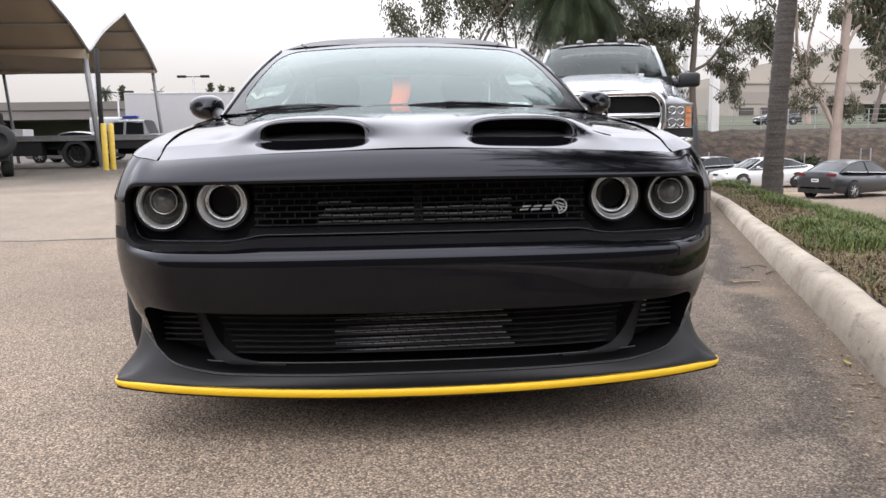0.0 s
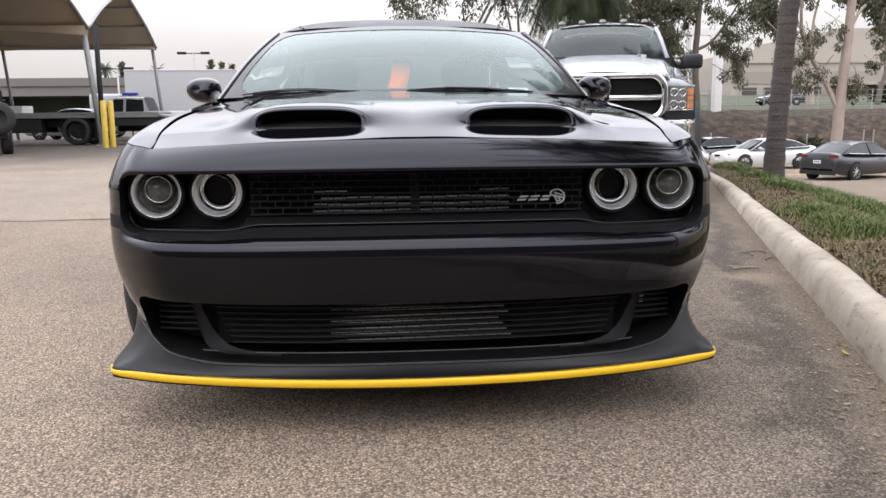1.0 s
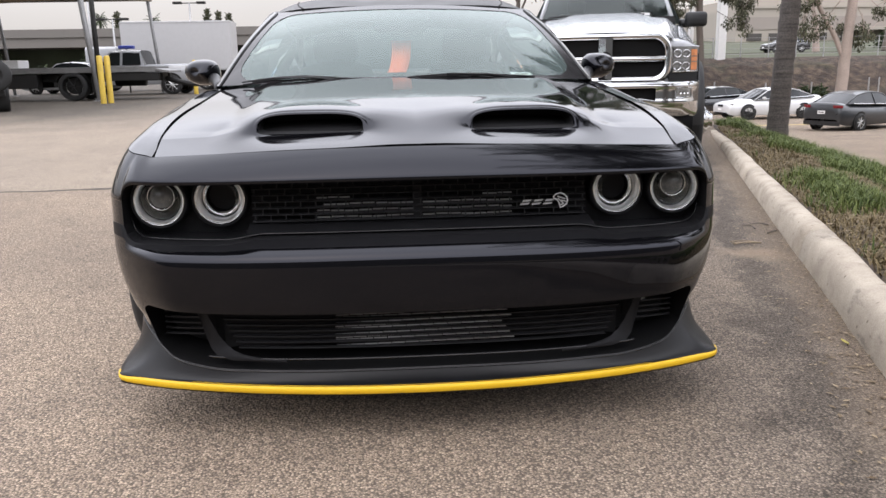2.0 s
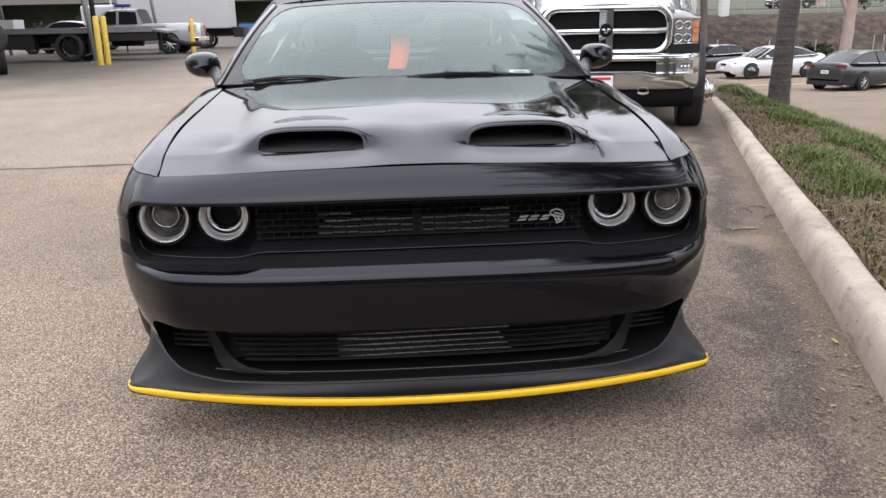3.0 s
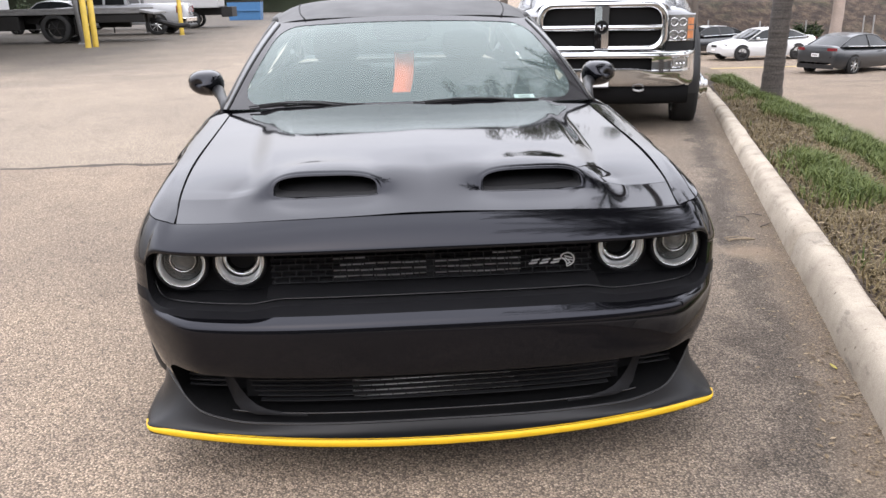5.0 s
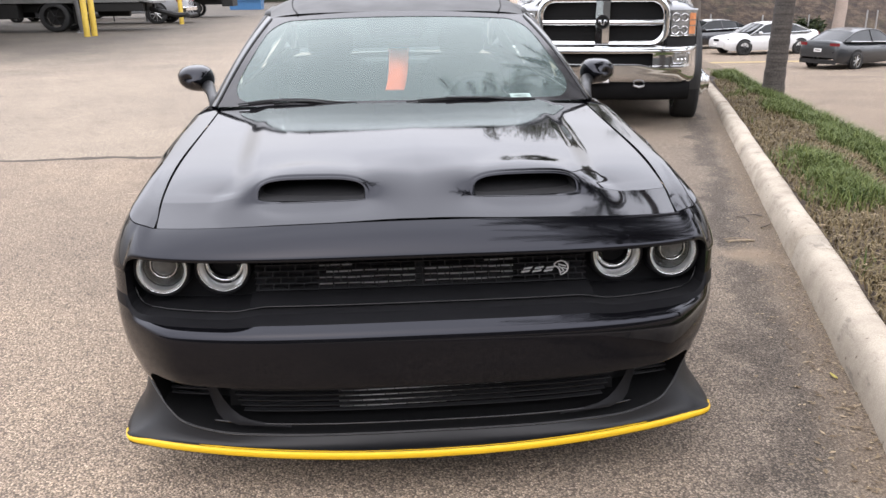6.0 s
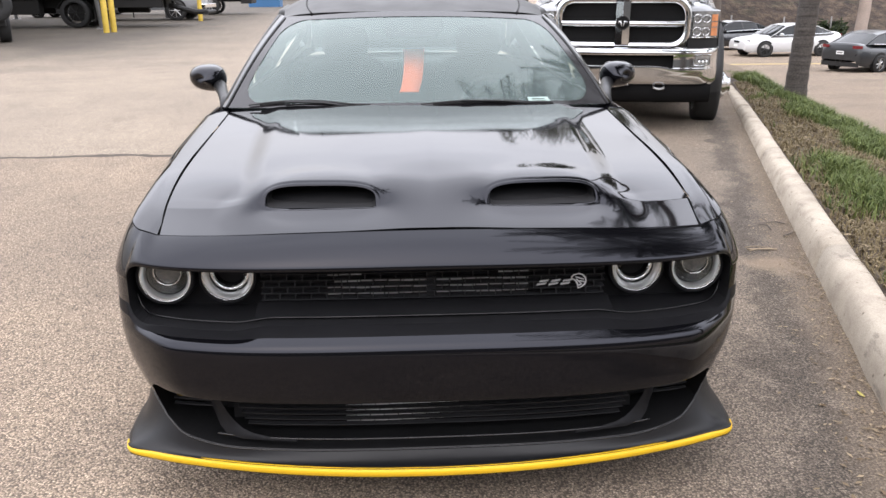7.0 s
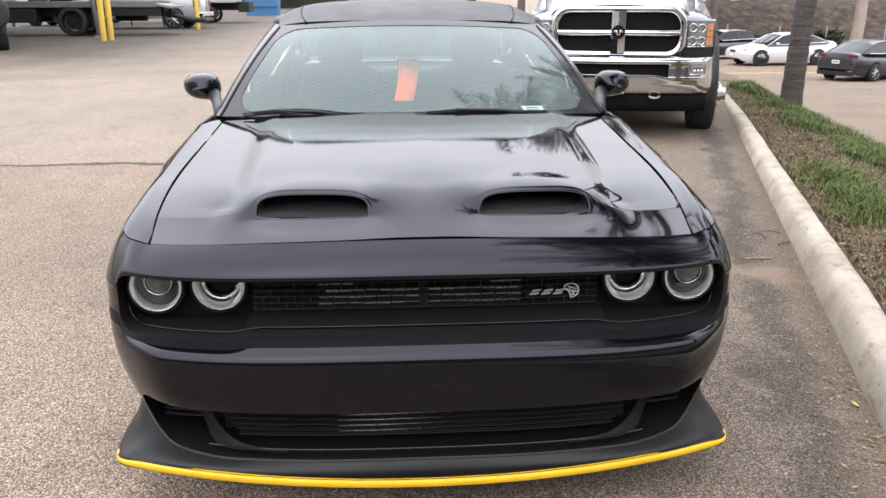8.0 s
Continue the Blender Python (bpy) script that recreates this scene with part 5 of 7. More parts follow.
# hood with a raised middle
rows = []
for v in np.linspace(0, 1, 14):
    row = []
    for u in np.linspace(-1, 1, 33):
        a = abs(u)
        w = lerp(0.80, 0.90, v)
        z = lerp(1.40, 1.64, v**0.8) - 0.05 * a**2.2 - 0.10 * smooth01(0.82, 1.0, a) + 0.03 * (1 - smooth01(0.45, 0.62, a)) * smooth01(0, 0.3, v)
        row.append((u * w, lerp(0.03 + 0.09 * a * a, 1.32 - 0.0 * a, v), z))
    rows.append(row)
part("hood", sheet(rows), WHITEPAINT, truck, smooth=True)


def truck_fender(sgn):
    rows = []
    for y in list(np.linspace(0.18, 0.5, 5)) + list(np.linspace(0.55, 1.55, 22)):
        c = abs(y - 1.02)
        low = 0.47 + math.sqrt(max(0, 0.52**2 - c * c)) if c < 0.52 else 0.80
        low = max(low, 0.80) if c >= 0.5 else low
        w = 1.025
        zt = lerp(1.33, 1.50, smooth01(0.1, 1.4, y))
        inner = lerp(0.80, 0.90, (y - 0.03) / 1.29)
        rows.append([(sgn * (inner - 0.01), y, zt + 0.01), (sgn * (inner + 0.05), y, zt - 0.01), (sgn * (w - 0.03), y, zt - 0.08), (sgn * w, y, zt - 0.2), (sgn * w, y, max(low, 0.8) if c > 0.52 else low)])
    return sheet(rows)


sym("fender", truck_fender, WHITEPAINT)


def flare(sgn):
    pts_o = []
    for a in np.linspace(-0.15, math.pi + 0.35, 22):
        c, s = math.cos(a), math.sin(a)
        pts_o.append([(sgn * 0.94, 1.02 - 0.64 * c, 0.50 + 0.66 * s), (sgn * 1.08, 1.02 - 0.63 * c, 0.50 + 0.64 * s), (sgn * 1.145, 1.02 - 0.58 * c, 0.50 + 0.59 * s), (sgn * 1.15, 1.02 - 0.54 * c, 0.50 + 0.54 * s), (sgn * 1.10, 1.02 - 0.50 * c, 0.50 + 0.50 * s)])
    return sheet(pts_o)


sym("wheel_flare", flare, PLASTIC, label="black plastic wheel flare")


# grille: chrome surround with four dark openings
def rr(x0, x1, z0, z1, r, y, n=6):
    pts = []
    for cx, cz, a0 in ((x1 - r, z1 - r, 0), (x0 + r, z1 - r, 90), (x0 + r, z0 + r, 180), (x1 - r, z0 + r, 270)):
        for k in range(n + 1):
            a = radians(a0 + 90 * k / n)
            pts.append((cx + r * math.cos(a), y, cz + r * math.sin(a)))
    return pts


def bow(pts, k=0.10):
    return [(x, y + k * x * x, z) for x, y, z in pts]


gr = part("grille_surround", sheet([bow(rr(-0.72, 0.72, 0.87, 1.39, 0.17, 0.06)), bow(rr(-0.72, 0.72, 0.87, 1.39, 0.17, 0.0)), bow(rr(-0.705, 0.705, 0.882, 1.378, 0.16, -0.022)), bow(rr(-0.685, 0.685, 0.90, 1.36, 0.15, -0.028)), bow(rr(-0.655, 0.655, 0.925, 1.335, 0.135, -0.016)), bow(rr(-0.64, 0.64, 0.945, 1.325, 0.125, 0.0)), bow(rr(-0.635, 0.635, 0.95, 1.32, 0.12, 0.05))], closed=True), TCHROME, truck, "wide chrome grille surround", smooth=True)
part("grille_mesh", sheet([[(x, 0.055 + 0.10 * x * x, z) for x in np.linspace(-0.66, 0.66, 9)] for z in (0.92, 1.34)]), MESH, truck)
for z in (0.965, 1.0, 1.035, 1.07, 1.18, 1.215, 1.25, 1.285):
    part("mesh_bar", sheet([[(x, 0.048 + 0.10 * x * x, z + d) for x in np.linspace(-0.64, 0.64, 9)] for d in (-0.004, 0.004)]), MESH, gr)
part("cross_bar", sheet([bow([(x, y, z) for x in np.linspace(-0.65, 0.65, 15)]) for y, z in ((0.045, 1.155), (-0.015, 1.150), (-0.022, 1.125), (-0.015, 1.10), (0.045, 1.095))]), TCHROME, gr, smooth=True)
part("centre_bar", sheet([[(-0.085, 0.03, z), (-0.075, -0.02, z), (0, -0.032, z), (0.075, -0.02, z), (0.085, 0.03, z)] for z in np.linspace(0.92, 1.345, 8)]), TCHROME, gr, smooth=False)
# plain round emblem
em = part("emblem", turned([(0.0001, -0.052), (0.05, -0.050), (0.066, -0.04), (0.068, -0.02)], 28, "Y", (0, 0, 1.135)), MESH, gr, "dark round emblem with a plain bright shape", smooth=True)
part("emblem_rim", tube([(0.066 * math.cos(a), -0.05, 1.135 + 0.066 * math.sin(a)) for a in np.linspace(0, math.tau, 24, endpoint=False)], 0.006, 6, closed=True), TRUCKDARK, em, smooth=True)
for sgn in (-1, 1):
    part("emblem_shape", tube([(sgn * 0.006, -0.055, 1.098), (sgn * 0.016, -0.056, 1.125), (sgn * 0.022, -0.056, 1.15), (sgn * 0.042, -0.056, 1.145), (sgn * 0.044, -0.055, 1.122)], [0.006, 0.010, 0.011, 0.008, 0.004], 6), TCHROME, em, smooth=True)


def lamp_y(x):
    """The lamp's face bends back round the corner."""
    return 0.03 + 0.10 * x * x + 1.1 * max(0.0, x - 0.86) ** 1.6


def lamp(sgn):
    return slab([[(sgn * x, lamp_y(x), z + 0.012 * (x - 0.75)) for x in (0.738, 0.80, 0.86, 0.92, 0.975, 1.015)] for z in (0.985, 1.06, 1.16, 1.24)], (0, 0.06, 0))


LAMPIN = mat("lamp_housing", (0.36, 0.365, 0.36), 0.2, 0.6, vary=0.7, scale=22)
for sgn in (-1, 1):
    hl = part("headlamp", lamp(sgn), LAMPIN, truck, "clear headlamp with an amber corner")
    for x, z, r in ((0.785, 1.175, 0.042), (0.878, 1.172, 0.040), (0.785, 1.045, 0.046), (0.878, 1.045, 0.040)):
        yl = lamp_y(x)
        part("reflector", turned([(0.0001, 0.03), (r * 0.3, 0.012), (r * 0.8, -0.004), (r, -0.014), (r * 1.1, -0.004)], 24, "Y", (sgn * x, yl, z)), TCHROME, hl, smooth=True)
        part("bulb", turned([(0.0001, -0.012), (r * 0.22, -0.008), (r * 0.28, 0.02)], 14, "Y", (sgn * x, yl, z)), GREYLENS, hl, smooth=True)
    part("reflector_bar", slab([[(sgn * x, lamp_y(x) - 0.012, z) for x in (0.745, 0.82, 0.91)] for z in (1.098, 1.118)], (0, 0.012, 0)), CLEARLAMP, hl)
    for z0, z1 in ((1.005, 1.085), (1.095, 1.14), (1.15, 1.215)):
        part("turn_signal", slab([[(sgn * x, lamp_y(x) - 0.010, z) for x in (0.935, 0.965, 1.0)] for z in (z0, z1)], (0, 0.02, 0)), AMBER, hl)
    part("lamp_edge", tube([(sgn * x, lamp_y(x) - 0.006, z) for x, z in ((0.738, 0.988), (0.82, 0.986), (0.92, 0.988), (1.01, 0.990))], 0.007, 6), TCHROME, hl)
    part("lamp_filler", slab([[(sgn * x, 0.05 + 0.10 * x * x, z) for x in (0.70, 0.82, 0.92, 1.01)] for z in (0.86, 0.98)], (0, 0.10, 0)), PLASTIC, truck)

def fender_nose(sgn):
    """The painted brow over a headlamp, rolling back into the fender's top."""
    rows = []
    for a in np.linspace(0, math.pi / 2, 7):
        rows.append([(sgn * x, lamp_y(x) - 0.004 + 0.16 * (1 - math.cos(a)), 1.246 + (0.085 - 0.075 * smooth01(0.84, 1.02, x)) * math.sin(a)) for x in (0.71, 0.77, 0.84, 0.90, 0.95, 0.99, 1.022)])
    return sheet(rows)


sym("fender_nose", fender_nose, WHITEPAINT)

# chrome bumper with a middle slot, fog lamps, dark valance
def bumper_y(x):
    return -0.16 + 0.14 * abs(x) ** 2.4


def bumper_end(x):
    """The bumper's ends wrap back round the corners."""
    return bumper_y(min(abs(x), 0.9)) + (0.30 * ((abs(x) - 0.84) / 0.20) ** 2.2 if abs(x) > 0.84 else 0.0)


NX = np.linspace(-1.0, 1.0, 41)
BX = list(np.linspace(-1.04, -0.84, 9)) + list(np.linspace(-0.82, 0.82, 43)) + list(np.linspace(0.84, 1.04, 9))
FACE = ((0.895, 0.06), (0.890, 0.01), (0.880, -0.010), (0.865, -0.022), (0.842, -0.027), (0.825, -0.022), (0.785, -0.024), (0.738, -0.024), (0.718, -0.032), (0.695, -0.036), (0.672, -0.030), (0.63, -0.030), (0.585, -0.022), (0.550, -0.004), (0.525, 0.025), (0.510, 0.065))
bumper = part("front_bumper", sheet([[(x, bumper_end(x) + dy, z - (0.022 * smooth01(0.38, 0.55, abs(x)) if 8 <= i <= 10 else 0)) for x in BX] for i, (z, dy) in enumerate(FACE)], skip=lambda i, j: i in (5, 6, 7) and abs(BX[j]) < 0.56 and abs(BX[j + 1]) < 0.56), TCHROME, truck, "chrome steel front bumper", smooth=True)
for sgn in (-1, 1):
    part("fog_lamp", slab([[(sgn * x, bumper_end(x) - 0.030, z) for x in (0.775, 0.83, 0.88, 0.925)] for z in (0.735, 0.775, 0.815)], (0, 0.01, 0)), LAMPIN, bumper, "rectangular fog lamp")
    for x in (0.81, 0.85, 0.89):
        part("fog_reflector", turned([(0.0001, 0.006), (0.012, 0.0), (0.019, -0.008)], 14, "Y", (sgn * x, bumper_end(x) - 0.034, 0.775)), TCHROME, bumper, smooth=True)
    part("fog_rim", tube([(sgn * x, bumper_end(x) - 0.03, z) for x, z in ((0.765, 0.725), (0.85, 0.722), (0.935, 0.725), (0.935, 0.825), (0.85, 0.828), (0.765, 0.825))], 0.008, 6, closed=True), TCHROME, bumper)
    part("tow_hook", tube([(sgn * 0.36, -0.06, 0.50), (sgn * 0.375, -0.15, 0.495), (sgn * 0.42, -0.17, 0.488), (sgn * 0.465, -0.15, 0.495), (sgn * 0.48, -0.06, 0.50)], 0.012, 6), STEEL, truck)
part("bumper_slot", sheet([[(x, bumper_y(x) + 0.05, z) for x in np.linspace(-0.56, 0.56, 15)] for z in (0.69, 0.85)]), MESH, truck)
part("valance", sheet([[(x, bumper_y(x) + dy, z) for x in NX * 0.97] for z, dy in ((0.53, 0.06), (0.50, 0.045), (0.44, 0.05), (0.36, 0.08), (0.33, 0.16))]), BLACKDUCT, truck, smooth=True)
plate = part("front_plate", box(-0.215, 0.095, -0.225, -0.215, 0.53, 0.69, 0.004), PAPER, truck, "white dealer plate in a dark frame")
part("plate_frame", tube([(-0.215, -0.222, 0.53), (0.095, -0.222, 0.53), (0.095, -0.222, 0.69), (-0.215, -0.222, 0.69)], 0.009, 6, closed=True), PLASTIC, plate)
part("plate_bar", box(-0.175, 0.065, -0.229, -0.224, 0.637, 0.665), REDPRINT, plate)
part("plate_bar", box(-0.16, 0.05, -0.229, -0.224, 0.59, 0.596), REDPRINT, plate)

# cab
wsb = lambda u: Vector((u * 0.80, 1.36 + 0.10 * u * u, 1.635 - 0.03 * u * u))
wst = lambda u: Vector((u * 0.67, 2.02 + 0.08 * u * u, 2.10 - 0.03 * u * u))
TGLASS = glass_mat("truck_glass", (0.35, 0.40, 0.38), 1.45)
tw = part("windshield", sheet([[wsb(u).lerp(wst(u), f) + Vector((0, -0.01, 0.02)) * math.sin(math.pi * f) for u in np.linspace(-1, 1, 17)] for f in np.linspace(0, 1, 7)]), TGLASS, truck, smooth=True)
tw.visible_shadow = False
rows = []
for v in np.linspace(0, 1, 10):
    rows.append([(u * lerp(0.69, 0.72, v), lerp(2.0, 3.6, v) + 0.08 * u * u * (1 - v), curve_at([(0, 2.105), (0.15, 2.15), (0.5, 2.175), (1, 2.14)], v) - 0.03 * u * u - 0.07 * abs(u) ** 8) for u in np.linspace(-1, 1, 21)])
part("roof", sheet(rows), WHITEPAINT, truck, smooth=True)
for sgn in (-1, 1):
    part("a_pillar", tube([(sgn * 0.825, 1.45, 1.60), (sgn * 0.76, 1.78, 1.86), (sgn * 0.70, 2.02, 2.04)], 0.028, 8), WHITEPAINT, truck, smooth=True)
    part("cab_side", sheet([[(sgn * 0.99, y, 0.55) for y in (1.5, 2.5, 3.7)], [(sgn * 1.0, y, 1.2) for y in (1.5, 2.5, 3.7)], [(sgn * 0.95, y, 1.55) for y in (1.5, 2.5, 3.7)]]), WHITEPAINT, truck, smooth=True)
    part("side_window", sheet([[(sgn * 0.94, y, 1.56) for y in (1.55, 2.5, 3.6)], [(sgn * 0.72, y, 2.08) for y in (2.1, 2.6, 3.6)]]), TGLASS, truck)
    m_arm = part("tow_mirror", tube([(sgn * 0.93, 1.62, 1.55), (sgn * 1.04, 1.60, 1.545)], 0.05, 8), PLASTIC, truck, "black folding tow mirror", smooth=True)
    part("mirror_head", box(sgn * 1.13 - 0.135, sgn * 1.13 + 0.135, 1.50, 1.62, 1.50, 1.675, 0.04), PLASTIC, m_arm, smooth=True)
    wheel(truck, sgn * 1.03, 1.02, 0.42, 0.27, sgn, 8, SILVER)
    part("front_hub", turned([(0.19, 0.10), (0.185, 0.16), (0.15, 0.20), (0.10, 0.24), (0.08, 0.28), (0.0001, 0.285)], 22, "X", (1.03, 1.02, 0.42)) if sgn > 0 else turned([(0.19, -0.10), (0.185, -0.16), (0.15, -0.20), (0.10, -0.24), (0.08, -0.28), (0.0001, -0.285)], 22, "X", (-1.03, 1.02, 0.42)), TCHROME, truck, "protruding chrome hub", smooth=True)
    wheel(truck, sgn * 1.03, 5.2, 0.42, 0.42, sgn, 8, TCHROME)
    part("fuel_step", box(sgn * 1.0 - 0.10, sgn * 1.0 + 0.10, 1.75, 3.6, 0.36, 0.48, 0.03), TCHROME, truck, "chrome side step")
part("cowl", box(-0.85, 0.85, 1.28, 1.42, 1.5, 1.62), PLASTIC, truck)
part("rear_cab_wall", box(-0.9, 0.9, 3.6, 3.7, 0.6, 2.1), WHITEPAINT, truck)
part("dashboard", box(-0.8, 0.8, 1.5, 1.9, 1.2, 1.58, 0.05), CABIN, truck)
for x in (-0.4, 0.4):
    part("seat", box(x - 0.26, x + 0.26, 2.5, 2.7, 1.1, 1.75, 0.06), GREYWALL, truck, smooth=True)
    part("headrest", box(x - 0.13, x + 0.13, 2.58, 2.68, 1.75, 1.92, 0.04), GREYWALL, truck, smooth=True)
part("chassis", box(-0.75, 0.75, 0.05, 6.4, 0.45, 0.8), TRUCKDARK, truck)
# wide plate added to block light from the ground below the truck
part("under_plate", box(-0.98, 0.98, 1.6, 6.5, 0.40, 0.46), TRUCKDARK, truck)
part("splash_pan", box(-0.72, 0.72, 0.0, 1.7, 0.36, 0.42), TRUCKDARK, truck)
part("axle", tube([(-0.9, 1.02, 0.40), (0.9, 1.02, 0.40)], 0.07, 8), TRUCKDARK, truck)
part("flat_bed", box(-1.05, 1.05, 3.85, 6.6, 0.85, 1.0, 0.02), TRUCKDARK, truck)
for k, x in enumerate((-0.5, -0.25, 0, 0.25, 0.5)):
    part("marker_lamp", turned([(0.048, 0.0), (0.046, 0.022), (0.03, 0.036), (0.0001, 0.04)], 14, "Z", (x * 1.12, 2.18 + 0.03 * x * x, 2.15 - 0.05 * x * x)), GREYLENS, truck, "small pale cab marker lamp", smooth=True)
part("wiper", tube([wsb(u) + Vector((0, -0.03, 0.03)) for u in (-0.1, 0.3, 0.6)], 0.01, 6), PLASTIC, truck)
part("wiper", tube([wsb(u) + Vector((0, -0.03, 0.03)) for u in (-0.9, -0.6, -0.3)], 0.01, 6), PLASTIC, truck)
part("tag", slab([[wsb(0.55 + 0.14 * u) + Vector((0, 0.03, 0.02 + 0.03 * v)) for u in (0, 1)] for v in (0, 1)], (0, 0.003, 0)), PAPER, truck)


# ---- parked cars ----
REDLENS = mat("red_tail_lens", (0.16, 0.006, 0.012), 0.15, coat=1.0)
GREYCAR = mat("grey_car_paint", (0.026, 0.028, 0.031), 0.3, 0.0, coat=0.35)
PEARL = mat("pearl_white_car_paint", (0.58, 0.585, 0.59), 0.25, vary=0.03, coat=0.6)
DARKCAR = mat("dark_car_paint", (0.012, 0.013, 0.016), 0.25, coat=1.0)
SILVERCAR = mat("silver_car_paint", (0.45, 0.47, 0.48), 0.25, 0.4, coat=1.0)


def sedan(m, paint, label, tall=1.45, length=4.8, rim=SILVER, group="cars parked in the lower lot"):
    """A saloon with its nose at the origin, facing -y."""
    c = thing("sedan", m, label, "car", group)
    k = length / 4.8
    half = [(0.0, 0.34, 0.70, 0.66), (0.03, 0.28, 0.75, 0.74), (0.12, 0.24, 0.785, 0.80), (0.3, 0.2, 0.83, 0.86), (0.75, 0.2, 0.89, 0.905), (1.25, 0.2, 0.945, 0.92), (2.2, 0.2, 0.955, 0.93), (3.2, 0.2, 0.985, 0.925), (4.0, 0.2, 1.03, 0.905), (4.4, 0.22, 1.06, 0.865), (4.62, 0.26, 1.065, 0.82), (4.73, 0.30, 1.03, 0.78), (4.79, 0.38, 0.86, 0.73), (4.8, 0.46, 0.70, 0.66)]
    rows = []
    for y in (0.0, 0.01, 0.03, 0.07, 0.12, 0.2, *np.linspace(0.3, 4.4, 28), 4.5, 4.58, 4.64, 4.69, 4.73, 4.76, 4.78, 4.795, 4.8):
        zb, zt, w = (curve_at([(h[0], h[i]) for h in half], y) for i in (1, 2, 3))
        row = []
        for a in np.linspace(-0.62, math.pi + 0.62, 29):
            ca, sa = math.cos(a), math.sin(a)
            px = -math.copysign(abs(ca) ** 0.42, ca)
            pz = 0.48 + 0.52 * math.copysign(abs(sa) ** (0.62 if sa > 0 else 0.9), sa) * (1 if sa > 0 else 1.45)
            row.append((px * w * (1 - 0.045 * smooth01(0.55, 0.95, pz)), y * k, lerp(zb, zt, max(0.0, pz))))
        rows.append(row)
    bm = sheet(rows)
    bm.verts.ensure_lookup_table()
    bm.faces.new([bm.verts[i] for i in range(29)])
    bm.faces.new([bm.verts[len(bm.verts) - 29 + i] for i in range(29)])
    part("body", bm, paint, c, smooth=True)
    st = [(1.2, 0.93, 0.82), (2.0, tall - 0.08, 0.64), (2.35, tall - 0.015, 0.63), (2.75, tall, 0.63), (3.25, tall - 0.035, 0.62), (3.6, tall - 0.10, 0.61), (4.38, 1.05, 0.71)]
    roof = [[(u * w, y * k, z - 0.05 * abs(u) ** 4) for u in np.linspace(-1, 1, 9)] for y, z, w in st[1:6]]
    part("roof", sheet(roof), paint, c, smooth=True)
    part("windscreen", sheet([[(u * w, y * k, z - 0.05 * abs(u) ** 4 - 0.004) for u in np.linspace(-1, 1, 9)] for y, z, w in st[:2]]), DARKGLASS, c, smooth=True)
    part("rear_window", sheet([[(u * w, y * k, z - 0.05 * abs(u) ** 4 - 0.004) for u in np.linspace(-1, 1, 9)] for y, z, w in st[5:]]), DARKGLASS, c, smooth=True)
    for sgn in (-1, 1):
        top = [(sgn * w, y * k, z - 0.05) for y, z, w in st]
        low = [(sgn * lerp(0.84, 0.86, i / 6), (1.4 + 2.75 * i / 6) * k, 0.93 + 0.1 * i / 6) for i in range(7)]
        part("side_window", sheet([low, top]), DARKGLASS, c, smooth=True)
        part("window_trim", tube([top[0], top[1], top[2], top[3], top[4], top[5], top[6]], 0.022, 6), paint, c, smooth=True)
        part("pillar", tube([(sgn * 0.625, 2.72 * k, tall - 0.06), (sgn * 0.86, 2.75 * k, 0.97)], 0.03, 6), GLOSSBLK, c)
        part("waist_trim", tube(low, 0.012, 6), CHROME, c)
        part("door_mirror", box(sgn * 1.0 - 0.09, sgn * 1.0 + 0.09, 1.55 * k, 1.66 * k, 0.93, 1.05, 0.03), paint, c, smooth=True)
        for ax in (0.92, 3.72):
            part("wheel_arch", turned([(0.39, -0.02), (0.39, 0.012), (0.30, 0.014)], 28, "X", (sgn * 0.905, ax * k, 0.35)) if sgn > 0 else turned([(0.39, 0.02), (0.39, -0.012), (0.30, -0.014)], 28, "X", (-0.905, ax * k, 0.35)), TRUCKDARK, c)
            part("arch_back", turned([(0.0001, 0), (0.388, 0)], 28, "X", (sgn * 0.90, ax * k, 0.35)), TRUCKDARK, c)
            wheel(c, sgn * 0.84, ax * k, 0.33, 0.2, sgn, 7, rim)
        part("headlamp", sheet([[(sgn * x, (0.06 + 0.55 * (x - 0.40) ** 1.4) * k - 0.02, z + 0.05 * (x - 0.4)) for x in (0.40, 0.54, 0.68, 0.82)] for z in (0.665, 0.71, 0.745)]), CLEARLAMP, c)
        part("tail_lamp", sheet([[(sgn * x, (4.80 - 0.12 * max(0, x - 0.55) ** 1.2 * 4) * k + 0.012, z) for x in (0.46, 0.58, 0.70, 0.80)] for z in (0.88, 0.93, 0.985)]), REDLENS, c)
        for hy in (2.35, 3.25):
            part("door_handle", tube([(sgn * 0.93, hy * k, 0.85), (sgn * 0.945, (hy + 0.09) * k, 0.855), (sgn * 0.93, (hy + 0.18) * k, 0.86)], 0.012, 6), paint, c)
    part("grille", sheet([[(x, (0.03 + 0.08 * x * x) * k - 0.035, z) for x in np.linspace(-0.46, 0.46, 9)] for z in (0.60, 0.65, 0.70)]), MESH, c)
    part("lower_intake", sheet([[(x, (0.05 + 0.08 * x * x) * k - 0.04, z) for x in np.linspace(-0.62, 0.62, 9)] for z in (0.30, 0.43)]), MESH, c)
    part("front_plate", box(-0.15, 0.15, -0.04, -0.03, 0.44, 0.53), PAPER, c)
    rp = part("rear_plate", box(-0.15, 0.15, length + 0.01, length + 0.02, 0.66, 0.78), PAPER, c)
    part("plate_bar", box(-0.11, 0.11, length + 0.021, length + 0.024, 0.70, 0.74), GREYWALL, rp)
